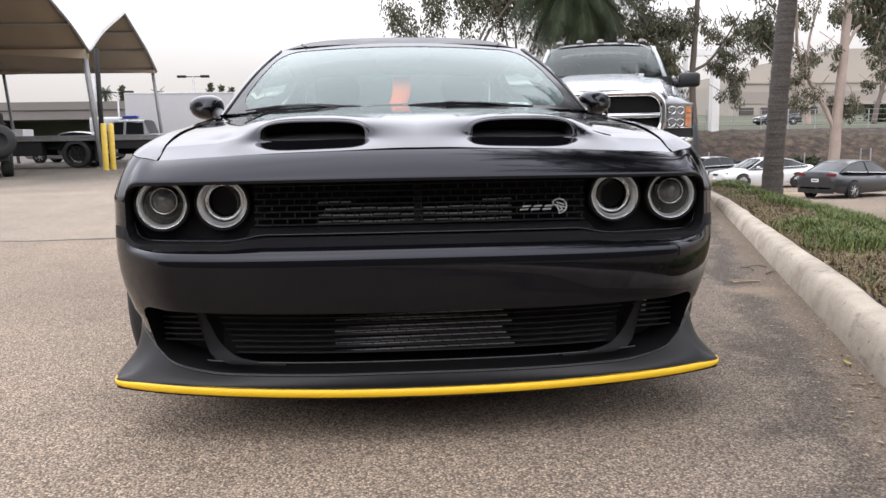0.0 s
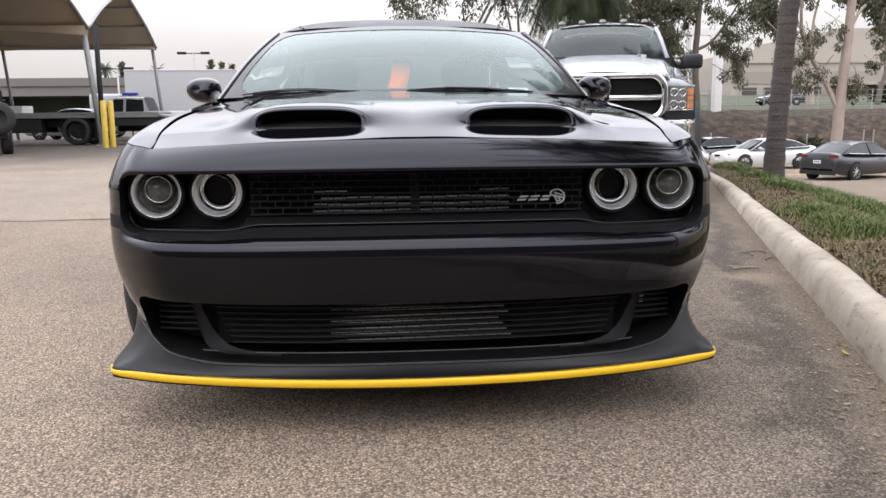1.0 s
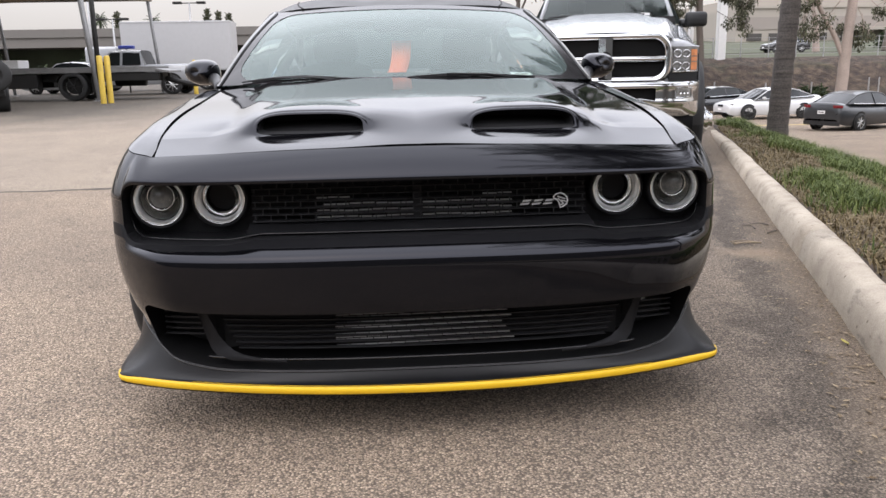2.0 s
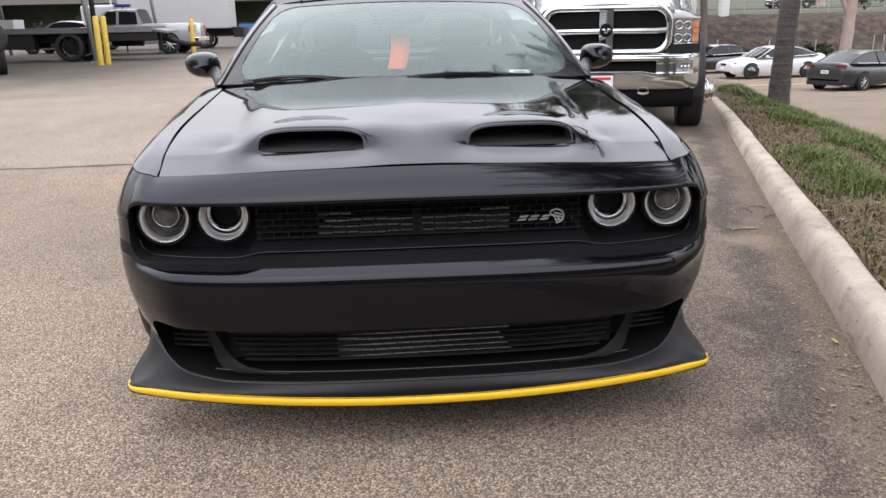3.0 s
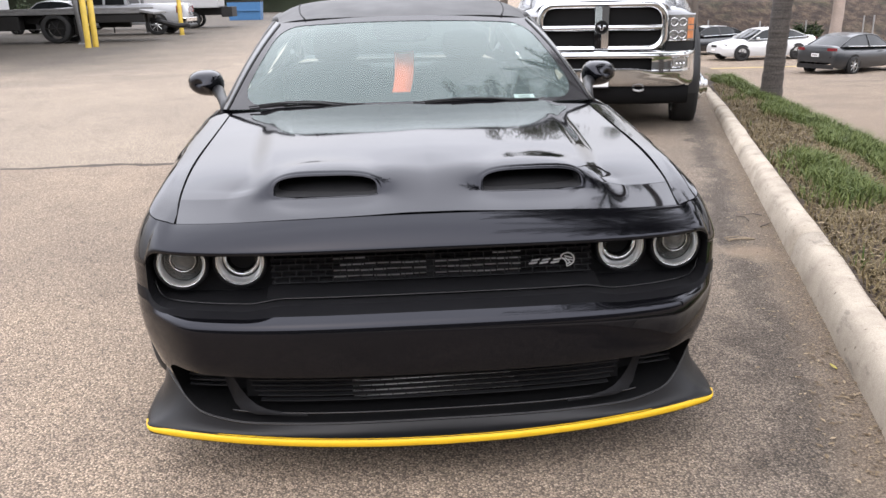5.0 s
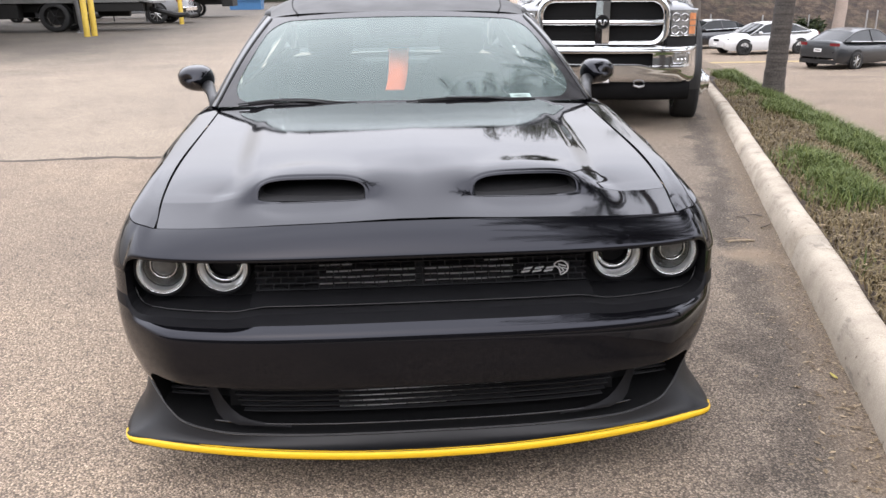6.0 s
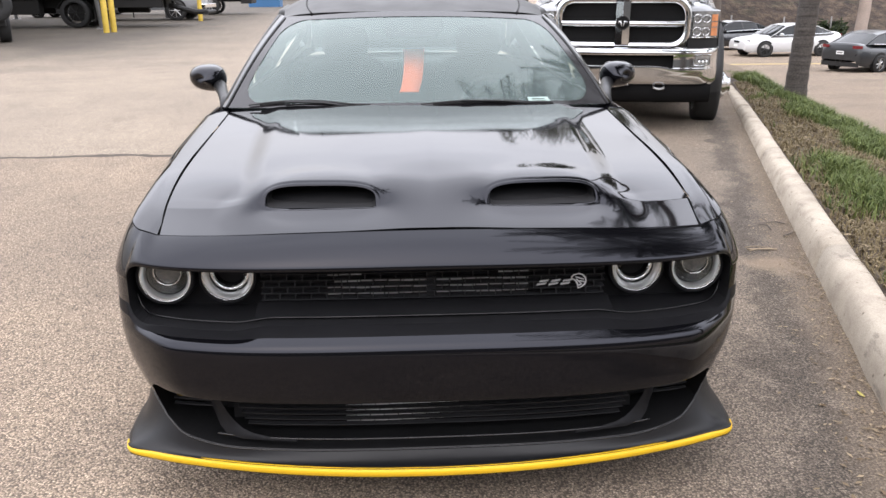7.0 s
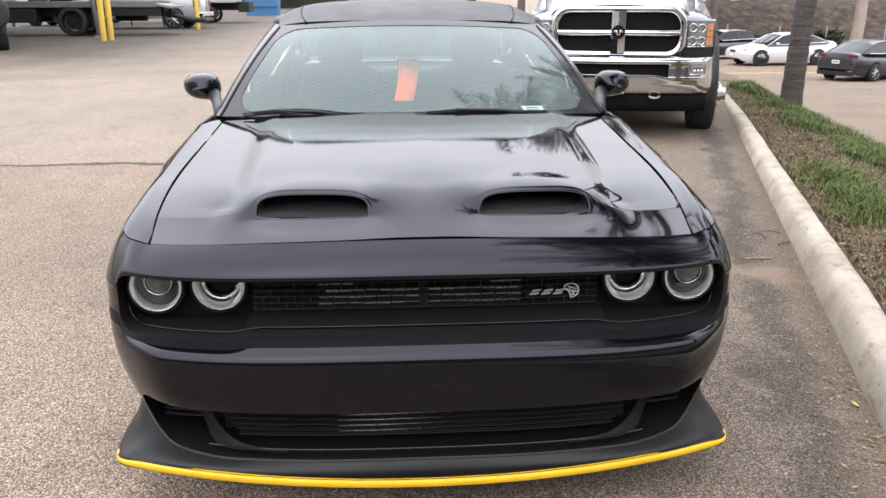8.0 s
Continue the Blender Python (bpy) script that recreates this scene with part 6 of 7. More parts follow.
    part("rear_bumper", sheet([[(x, length + 0.015 - 0.10 * x * x, z) for x in np.linspace(-0.75, 0.75, 9)] for z in (0.24, 0.40)]), PLASTIC, c)
    return c


DARKGLASS = mat("dark_car_glass", (0.012, 0.014, 0.015), 0.05, spec=0.28)


def on_lot(x, y, turn):
    return pose(x, y, ground_z(x, y), 0, 0, turn)


sedan(on_lot(15.55, 35.3, -84), PEARL, "white saloon car parked side-on in the lower lot", rim=BLACKRIM)
sedan(on_lot(14.6, 39.5, -80), DARKCAR, "dark saloon car parked beyond the white one", group="")
sedan(on_lot(20.1, 29.2, 117), GREYCAR, "dark grey saloon car with red tail lamps", tall=1.46, length=4.6)
sedan(on_lot(21.3, 25.4, 117), SILVERCAR, "pale silver car partly out of view", length=4.6)
sedan(pose(29.6, 61.4, 1.655, 0, 0, -90) @ Matrix.Scale(0.84, 4), DARKCAR, "dark car on the upper road behind the fence", length=4.2, group="")
tagged(part("painted_line", slab([[(x, y, ground_z(x, y) + 0.006) for x in np.linspace(13.5, 24, 12)] for y in (30.6, 31.0)], (0, 0, -0.003)), mat("yellow_line_paint", (0.40, 0.30, 0.12), 0.8, vary=0.35)), "faded yellow painted line on the lower lot", "line", kind="structure")


# ---- canopies, tow truck, yard on the left ----
DULLSTEEL = mat("weathered_post_steel", (0.22, 0.22, 0.22), 0.6, 0.2, vary=0.25)


def canopy(name, x0, x1, y0, y1, eave, ridge, label, hem, bay):
    """A tent-like shelter: bent steel frames, tan fabric, posts; the ridge runs along x."""
    c = thing(name, pose(0, 0, 0), label, "shelter", "fabric canopies")
    n = 14

    def prof(f, drop=0.0):
        y = lerp(y0, y1, f)
        h = 1 - abs(2 * f - 1)
        z = lerp(eave, ridge, min(1, h * 1.0)) + 0.28 * math.sin(math.pi * min(1, h * 2.2) * 0.5) - 0.28 * h
        return y, z - drop

    xs = np.linspace(x0, x1, 13)
    rows = []
    for f in np.linspace(0, 1, 25):
        rows.append([(x, prof(f)[0], prof(f)[1] - 0.06 * math.sin(math.pi * i / 2) ** 2 * (0.3 + abs(2 * f - 1))) for i, x in enumerate(xs)])
    part("fabric_roof", slab(rows, (0, 0, 0.02)), CANVAS, c, smooth=True)
    part("outer_cover", sheet([[(x, y, z + 0.032) for x, y, z in r] for r in rows]), PALEFABRIC, c, "sun-bleached outer face of the fabric", smooth=True)
    for x in (x0, x0 - bay, x0 - 2 * bay, x1):
        part("frame_arch", tube([(x, *prof(f, 0.06)) for f in np.linspace(0, 1, 25)], 0.06, 8), STEEL, c, smooth=True)
        for f in (0.0, 1.0):
            y, z = prof(f, 0.05)
            lean = 0.2 if x > x1 else 0.0
            part("post", tube([(x + lean, y, 0.0), (x - lean, y, z)], 0.085, 8), DULLSTEEL, c, smooth=True)
            part("base_plate", box(x + lean - 0.16, x + lean + 0.16, y - 0.16, y + 0.16, 0, 0.03), STEEL, c)
    for f in (0.0, 0.17, 0.34, 0.5, 0.66, 0.83, 1.0):
        part("purlin", tube([(x0, *prof(f, 0.09)), (x1, *prof(f, 0.09))], 0.045, 6), STEEL, c)
    for f0, f1 in ((0.0, 0.03), (0.97, 1.0)):
        # the hem is cut in a shallow arch from post to post
        rows = [[(x, prof(f0 if f0 else 1.0)[0], eave - d * hem * (1.0 - 0.62 * math.sin(math.pi * (((x0 - x) / bay) % 1.0)))) for x in np.linspace(x0, x1, 61)] for d in (0, 1)]
        part("fabric_valance", slab(rows, (0, 0.015, 0)), CANVAS, c)
    return c


canopy("canopy", -11.3, -32.0, 20.0, 30.2, 4.5, 6.4, "tan fabric canopy on grey steel posts", 0.36, 9.4)
canopy("canopy", -11.7, -32.0, 31.5, 41.0, 4.66, 6.85, "tan fabric canopy on grey steel posts", 0.16, 7.4)
tagged(part("post", tube([(-11.2, 30.75, 0), (-11.2, 30.75, 4.6)], 0.10, 8), TRUCKDARK, smooth=True), "dark steel post beside the canopy", "post")
for x, y, h in ((-9.98, 27.3, 1.62), (-9.86, 27.7, 1.62), (-9.0, 37.2, 1.55)):
    tagged(part("bollard", turned([(0.0001, h + 0.03), (0.07, h + 0.02), (0.10, h - 0.03), (0.10, 0.0)], 18, "Z", (x, y, 0)), POSTYELLOW, smooth=True), "yellow painted steel guard post", "bollard", "yellow bollards")

# tow truck's flatbed
tow = thing("tow_truck", pose(-8.75, 32.2, 0, 0, 0, 92), "dark flatbed tow truck with a grey steel deck", "truck")
DECKSTEEL = mat("worn_deck_steel", (0.17, 0.17, 0.168), 0.55, 0.3, vary=0.3)
part("deck", box(-1.2, 1.2, 0.4, 8.6, 1.06, 1.20, 0.02), DECKSTEEL, tow, "grey steel deck")
part("deck_tail", slab([[(x, 0.39, 1.195) for x in (-1.2, 1.2)], [(x, -0.10, 1.10) for x in (-1.2, 1.2)]], (0, 0, -0.08)), DECKSTEEL, tow)
for x in (-1.2, 1.14):
    part("deck_rail", box(x, x + 0.06, 0.4, 8.6, 1.2, 1.28, 0.01), DECKSTEEL, tow)
part("subframe", box(-0.45, 0.45, 0.3, 11.0, 0.72, 1.05, 0.02), TRUCKDARK, tow)
part("toolbox", box(0.6, 1.15, 4.9, 6.2, 0.50, 1.03, 0.03), TRUCKDARK, tow)
part("toolbox", box(-1.15, -0.6, 4.9, 6.2, 0.50, 1.03, 0.03), TRUCKDARK, tow)
for x in (-1.14, 0.86):
    part("side_box", box(x, x + 0.28, 6.3, 8.5, 0.55, 1.04, 0.03), TRUCKDARK, tow)
    part("side_rail", box(x, x + 0.28, 0.3, 2.8, 0.74, 1.04, 0.02), TRUCKDARK, tow)
    part("wheel_guard", slab([[(x + d, 3.6 + 0.68 * math.cos(a), 0.50 + 0.64 * math.sin(a)) for d in (0, 0.28)] for a in np.linspace(0.3, math.pi - 0.3, 9)], (0, 0, 0.02)), TRUCKDARK, tow)
part("wheel_lift", tube([(0, 0.3, 0.8), (0, -0.7, 0.55), (0, -1.3, 0.55)], 0.10, 8), TRUCKDARK, tow)
part("lift_bar", tube([(-0.9, -1.3, 0.55), (0.9, -1.3, 0.55)], 0.08, 8), TRUCKDARK, tow)
part("tank", turned([(0.0001, -0.6), (0.28, -0.6), (0.28, 0.6), (0.0001, 0.6)], 16, "Y", (0.9, 1.9, 0.78)), TRUCKDARK, tow, smooth=True)
for sgn in (-1, 1):
    wheel(tow, sgn * 0.95, 3.6, 0.56, 0.45, sgn, 6, TRUCKDARK)
    wheel(tow, sgn * 0.95, 10.2, 0.50, 0.3, sgn, 6, TRUCKDARK)
    part("mud_flap", box(sgn * 0.95 - 0.25, sgn * 0.95 + 0.25, 2.85, 2.87, 0.3, 0.95), TRUCKDARK, tow)
part("cab", box(-1.1, 1.1, 9.4, 11.4, 0.6, 2.5, 0.12), TRUCKDARK, tow, smooth=True)
part("winch", box(-0.5, 0.5, 6.9, 7.3, 1.2, 1.6, 0.05), TRUCKDARK, tow)

# off-roader with a spare wheel, seen from behind
jeep = thing("off_road_vehicle", pose(-11.62, 21.5, 0, 0, 0, 25), "black off-road vehicle with a spare wheel on its back", "car")
part("body", box(-0.85, 0.85, 0.0, 3.6, 0.62, 1.25, 0.06), DARK, jeep, smooth=True)
part("hard_top", box(-0.78, 0.78, 0.02, 2.3, 1.25, 1.85, 0.08), DARK, jeep, smooth=True)
part("rear_bumper", box(-0.85, 0.85, 0.02, 0.18, 0.45, 0.62, 0.03), PLASTIC, jeep)
part("front_grille", box(-0.6, 0.6, 3.6, 3.66, 0.7, 1.15, 0.03), PLASTIC, jeep)
sw_ = part("spare_tyre", turned([(0.24, -0.20), (0.42, -0.20), (0.47, -0.14), (0.475, -0.02), (0.42, 0.02), (0.24, 0.02)], 32, "Y", (0.60, -0.08, 1.04)), RUBBER, jeep, smooth=True)
part("spare_rim", turned([(0.25, -0.16), (0.18, -0.10), (0.0001, -0.12)], 24, "Y", (0.60, -0.08, 1.04)), TRUCKDARK, sw_, smooth=True)
for sgn in (-1, 1):
    wheel(jeep, sgn * 0.80, 0.75, 0.46, 0.30, sgn, 6, TRUCKDARK)
    wheel(jeep, sgn * 0.80, 3.0, 0.46, 0.30, sgn, 6, TRUCKDARK)
    part("tail_lamp", box(sgn * 0.80 - 0.06, sgn * 0.80 + 0.06, -0.03, 0.01, 0.85, 1.05, 0.01), REDLENS, jeep)


# white crew-cab pickup seen from the side
def pickup(m, label):
    p = thing("pickup_truck", m, label, "truck")
    st = [(0.0, 0.45, 0.95, 0.85), (0.1, 0.42, 1.12, 0.93), (1.3, 0.42, 1.2, 0.98), (1.5, 0.42, 1.24, 0.99), (3.6, 0.42, 1.24, 0.99), (3.75, 0.42, 1.28, 0.99), (5.75, 0.46, 1.28, 0.99), (5.85, 0.5, 1.25, 0.95)]
    rows = [[(px * w, y, lerp(zb, zt, pz)) for px, pz in ((-0.9, 0), (-1, 0.15), (-1, 0.6), (-0.97, 0.9), (-0.88, 1), (0, 1.01), (0.88, 1), (0.97, 0.9), (1, 0.6), (1, 0.15), (0.9, 0))] for y, zb, zt, w in st]
    bm = sheet(rows)
    bm.verts.ensure_lookup_table()
    bm.faces.new([bm.verts[i] for i in range(11)])
    bm.faces.new([bm.verts[len(bm.verts) - 11 + i] for i in range(11)])
    part("body", bm, WHITEPAINT, p, smooth=True)
    cab = [(1.45, 1.22, 0.88), (2.1, 1.86, 0.70), (2.6, 1.92, 0.72), (3.4, 1.90, 0.72), (3.6, 1.22, 0.86)]
    part("roof", sheet([[(u * w, y, z - 0.05 * u**4) for u in np.linspace(-1, 1, 7)] for y, z, w in cab[1:4]]), WHITEPAINT, p, smooth=True)
    part("windscreen", sheet([[(u * w, y, z - 0.05 * u**4) for u in np.linspace(-1, 1, 7)] for y, z, w in cab[:2]]), DARKGLASS, p, smooth=True)
    part("rear_window", sheet([[(u * w, y, z - 0.05 * u**4) for u in np.linspace(-1, 1, 7)] for y, z, w in cab[3:]]), DARKGLASS, p, smooth=True)
    for sgn in (-1, 1):
        for a, b in ((0, 1), (1, 2)):
            ya, yb = (1.75, 2.55) if a == 0 else (2.66, 3.46)
            ta, tb = (2.15, 2.55) if a == 0 else (2.66, 3.38)
            part("side_window", sheet([[(sgn * 0.915, ya, 1.26), (sgn * 0.915, yb, 1.26)], [(sgn * 0.745, ta, 1.80), (sgn * 0.745, tb, 1.80)]]), DARKGLASS, p)
        part("side_frame", sheet([[(sgn * 0.90, 1.5, 1.23), (sgn * 0.90, 3.6, 1.23)], [(sgn * 0.73, 2.1, 1.84), (sgn * 0.73, 3.42, 1.86)]]), WHITEPAINT, p)
        part("tail_lamp", box(sgn * 0.965 - 0.04, sgn * 0.965 + 0.04, 5.62, 5.87, 0.88, 1.18, 0.02), REDLENS, p)
        for ax in (1.0, 4.75):
            part("wheel_arch", turned([(0.0001, 0), (0.47, 0)], 28, "X", (sgn * 0.995, ax, 0.45)), TRUCKDARK, p)
            wheel(p, sgn * 0.90, ax, 0.41, 0.26, sgn, 8, SILVER)
        part("door_handle", tube([(sgn * 1.0, 2.4, 1.05), (sgn * 1.0, 2.6, 1.05)], 0.02, 6), CHROME, p)
        part("door_mirror", box(sgn * 1.08 - 0.1, sgn * 1.08 + 0.1, 1.78, 1.9, 1.25, 1.45, 0.03), PLASTIC, p)
    part("rear_bumper", box(-0.95, 0.95, 5.83, 6.0, 0.5, 0.68, 0.03), CHROME, p)
    return p


pickup(pose(-15.5, 39.4, 0, 0, 0, -92) @ Matrix.Scale(1.1, 4), "white crew-cab pickup parked side-on")
sedan(pose(-19.3, 43.5, 0, 0, 0, -95), WHITEPAINT, "white hatchback parked beyond the tow truck", tall=1.65, group="")
tagged(part("light_bar", box(-13.9, -13.1, 42.0, 42.3, 2.25, 2.42, 0.04), mat("blue_lens", (0.05, 0.07, 0.35), 0.3)), "blue light bar on the cab behind", "lamp")
tagged(part("sign_stand", tube([(-13.5, 42.15, 0), (-13.5, 42.15, 2.25)], 0.04, 6), TRUCKDARK), "thin dark steel stand in the yard", "post")

# box truck
bt = thing("box_truck", pose(-8.9, 47.5, 0, 0, 0, 92), "white box truck with a plain cargo body", "truck")
part("cargo_box", box(-1.25, 1.25, 0, 6.1, 1.15, 3.85, 0.03), mat("box_truck_panel", (0.40, 0.40, 0.405), 0.5, vary=0.05), bt)
for x in (-1.26, 1.24):
    for z in (1.12, 3.72):
        part("box_trim", box(x, x + 0.03, -0.02, 6.12, z, z + 0.07), STEEL, bt)
part("chassis", box(-0.5, 0.5, -0.6, 8.2, 0.7, 1.1), TRUCKDARK, bt)
part("lift_gate", box(-1.1, 1.1, -0.7, -0.1, 0.6, 1.15, 0.02), TRUCKDARK, bt)
part("cab", box(-1.1, 1.1, 6.4, 8.2, 0.6, 2.5, 0.15), WHITEPAINT, bt, smooth=True)
for sgn in (-1, 1):
    wheel(bt, sgn * 0.95, 1.6, 0.48, 0.45, sgn, 6, SILVER)
    wheel(bt, sgn * 0.95, 7.3, 0.48, 0.3, sgn, 6, SILVER)

# blue bin, far yard
blue = mat("blue_bin_paint", (0.05, 0.15, 0.31), 0.55)
binn = thing("dumpster", pose(-10.3, 66.0, 0), "blue steel dumpster with a dark lid", "bin")
part("tub", slab([[(-1.2, -0.8, 0.0), (1.2, -0.8, 0.0)], [(-1.3, -0.95, 1.35), (1.3, -0.95, 1.35)]], (0, 1.7, 0)), blue, binn)
part("lid", box(-1.3, 1.3, -0.95, 0.8, 1.35, 1.45, 0.02), TRUCKDARK, binn)
part("rib", box(-1.25, 1.25, -1.0, -0.93, 0.7, 0.8), blue, binn)
tagged(part("parts_pallet", box(-19.2, -17.3, 38.0, 39.2, 1.21, 1.7, 0.03), PAPER), "white crates stacked in the yard", "crate")

# elevated road with its parapet, pillars and shrubs below
over = thing("overpass", pose(0, 0, 0), "grey concrete elevated road in the distance", "bridge", kind="structure")
part("deck", box(-130, -6, 104, 114, 4.2, 5.4), GREYWALL, over)
part("parapet", box(-130, -6, 103.8, 104.1, 5.4, 6.4), GREYWALL, over)
for x in range(-126, -6, 15):
    part("pillar", box(x - 0.8, x + 0.8, 106, 112, 0, 4.2, 0.2), GREYWALL, over)
part("abutment", box(-130, -6, 113, 114.5, -0.5, 4.2), mat("embankment_green", (0.10, 0.12, 0.08), 0.9, vary=0.4, scale=0.3), over)

for px, py, h, kind in ((-25.9, 73.4, 8.6, 0), (-20.0, 86, 7.9, 1), (-28.5, 88, 6.5, 1)):
    lp = thing("street_lamp", pose(px, py, 0), "tall grey street lamp with twin heads", "street lamp")
    part("pole", tube([(0, 0, 0), (0, 0, h)], [0.14, 0.09], 8), STEEL, lp, smooth=True)
    if kind:
        part("cross_arm", tube([(-1.0, 0, h), (1.0, 0, h)], 0.05, 6), TRUCKDARK, lp)
        for sgn in (-1, 1):
            part("lamp_head", box(sgn * 1.2 - 0.45, sgn * 1.2 + 0.45, -0.25, 0.25, h - 0.1, h + 0.15, 0.05), TRUCKDARK, lp)


# ---- bank, upper road, building, trees ----
rows = []
for x in np.linspace(9, 120, 112):
    row = []
    for f, z in ((0.0, -1.75), (0.12, -1.5), (0.35, -0.4), (0.6, 0.75), (0.8, 1.05), (0.92, 1.2), (1.0, 1.26), (1.15, 1.28)):
        y = 43.8 + f * 7.5
        row.append((x, y + 0.4 * noise.noise((x * 0.3, f * 3, 0)), z + 0.22 * noise.noise((x * 0.7, y * 0.7, 1)) * (0.2 < f < 0.95) - 1.8 * (1 - smooth01(9, 14, x))))
    rows.append(row)
tagged(part("bank", sheet(rows), bank_mat(), smooth=True), "bare brown earth bank behind the lower lot", "bank", kind="structure")
rows = [[(x, y, z) for x in (9, 120)] for y, z in ((52.3, 1.27), (58.0, 1.60), (58.2, 1.58), (65, 1.6), (65.2, 1.72), (130, 4.6))]
tagged(part("verge", sheet(rows), TURF), "mown green verge above the bank", "grass", kind="structure")
tagged(part("upper_road", slab([[(9, 58.3, 1.635), (120, 58.3, 1.635)], [(9, 64.9, 1.66), (120, 64.9, 1.66)]], (0, 0, -0.04)), GREYWALL), "pale concrete road above the bank", "road", kind="structure")

fence = thing("wire_fence", pose(0, 0, 0), "thin wire fence on steel posts along the bank's top", "fence")
for i in range(40):
    x = 14 + i * 1.9
    part("post", tube([(x, 51.6, 1.15), (x, 51.6, 2.6)], 0.035, 6), STEEL, fence)
for z in (1.5, 1.85, 2.2, 2.55):
    part("wire", tube([(14, 51.6, z), (14 + 39 * 1.9, 51.6, z)], 0.012, 4), STEEL, fence)
low = thing("stake_row", pose(0, 0, 0), "thin pale stakes along the bank's foot", "fence")
for x, h in ((18.5, 1.6), (21.5, 1.5), (24.2, 1.5), (27.6, 1.7), (28.2, 1.7), (31.0, 1.6)):
    part("stake", tube([(x, 43.4, lot_z(43) - 0.1), (x, 43.4, lot_z(43) + h)], 0.04, 6), STEEL, low)

# industrial building, stepped
bld = thing("industrial_building", pose(0, 0, 3.6), "pale industrial building with a grey band and dark bays", "building")
BAND = mat("grey_band_paint", (0.27, 0.24, 0.215), 0.9, vary=0.06, scale=0.3)
BAY = mat("dark_bay_door", (0.06, 0.055, 0.05), 0.7)
part("wall", box(46.5, 130, 106, 140, -1.0, 4.2), BUILDING, bld)
part("wall", box(50.5, 130, 109, 140, 4.2, 6.2), BUILDING, bld)
part("wall", box(65, 130, 112, 140, 6.2, 9.4), BUILDING, bld)
part("band", box(46.4, 130, 105.9, 106.0, 1.5, 3.1), BAND, bld)
part("parapet", box(46.3, 130.2, 105.8, 106.2, 4.2, 4.45), BUILDING, bld)
part("canopy", box(60, 130, 103.5, 106, 1.2, 1.6), BUILDING, bld)
for i in range(12):
    x = 61 + i * 5.5
    part("bay_door", box(x, x + 4.2, 105.6, 105.9, -0.4, 1.2), BAY, bld)
    part("column", box(x - 0.9, x - 0.4, 103.6, 104.1, -0.6, 1.2), BUILDING, bld)
for i in range(4):
    part("window", box(48 + i * 3.0, 50 + i * 3.0, 105.85, 105.95, 0.1, 1.0), BAY, bld)

# white framed sign structure
sign = thing("billboard", pose(0, 0, 1.3), "tall bare white steel billboard frame on two legs", "billboard")
WSTEEL = mat("white_steel", (0.74, 0.74, 0.73), 0.5, vary=0.05)
part("leg", box(21.45, 21.98, 50.4, 50.9, -0.6, 4.76, 0.03), WSTEEL, sign)
part("leg", box(19.6, 19.8, 50.4, 50.9, -0.6, 4.76, 0.03), WSTEEL, sign)
part("cross_beam", box(18.4, 22.4, 50.3, 50.5, 4.75, 5.25, 0.03), WSTEEL, sign)


def leaf_cloud(bm, rng, centre, radius, n, size, droop=0.6, flat=1.0):
    """Narrow leaves hung about a centre."""
    for _ in range(n):
        d = Vector((rng.gauss(0, 1), rng.gauss(0, 1), rng.gauss(0, 1) * flat))
        d = d.normalized() * radius * rng.random() ** 0.45
        p = centre + d
        ax = Vector((rng.gauss(0, 0.6), rng.gauss(0, 0.6), -droop - rng.random() * 0.6)).normalized()
        side = ax.cross(Vector((rng.gauss(0, 1), rng.gauss(0, 1), rng.gauss(0, 0.4)))).normalized()
        l, w = size * (0.6 + 0.8 * rng.random()), size * (0.14 + 0.12 * rng.random())
        a, b, c = p, p + ax * l * 0.45, p + ax * l
        v = [bm.verts.new(q) for q in (a, b + side * w, c, b - side * w)]
        bm.faces.new(v)


def gum_tree(x, y, z, h, seed, bark, fork=0.35, r0=0.3, lean=(0, 0), spread=0.45, leaves=60, size=0.28, reach=1.0, cloud=0.9, low=0.35):
    """An open gum tree: pale trunk that forks, long limbs, hanging leaf clumps with gaps."""
    rng = random.Random(seed)
    t = thing("eucalyptus_tree", pose(x, y, z), "open eucalyptus tree with hanging grey-green leaves", "tree", "eucalyptus trees")
    tips = []
    wood = bmesh.new()

    def limb(p, d, length, r, depth):
        pts, rs = [p], [r]
        n = 6
        for i in range(n):
            d = (d + Vector((rng.gauss(0, 0.10), rng.gauss(0, 0.10), 0.03))).normalized()
            p = p + d * length / n
            pts.append(p)
            rs.append(r * (1 - 0.55 * (i + 1) / n))
            if depth >= 2 and i % 2:
                tips.append((p, 1.0))
        tube(pts, rs, 7 if depth == 0 else 5, bm=wood, caps=False)
        if depth < 4:
            for k in range(2 + (rng.random() < 0.6) + (depth == 0)):
                side = Vector((rng.gauss(0, 1), rng.gauss(0, 1), 0.25)).normalized()
                nd = (d * (1 - spread) + side * spread * (0.7 + 0.6 * rng.random())).normalized()
                start = pts[-1] if k < 2 else pts[3 + int(rng.random() * 3)]
                limb(start, nd, length * (0.55 + 0.25 * rng.random()) * reach, rs[-1] * 0.8 if k < 2 else rs[-1] * 0.6, depth + 1)

    limb(Vector((0, 0, -0.3)), Vector((lean[0], lean[1], 1)).normalized(), h * fork, r0, 0)
    part("trunk", wood, bark, t, smooth=True)
    crown = bmesh.new()
    for p, k in tips:
        if p.z > h * low and rng.random() < 0.8:
            leaf_cloud(crown, rng, p - Vector((0, 0, 0.25)), cloud * (0.5 + 0.7 * rng.random()), leaves, size, flat=0.9)
    part("crown", crown, GUMLEAF, t)
    return t


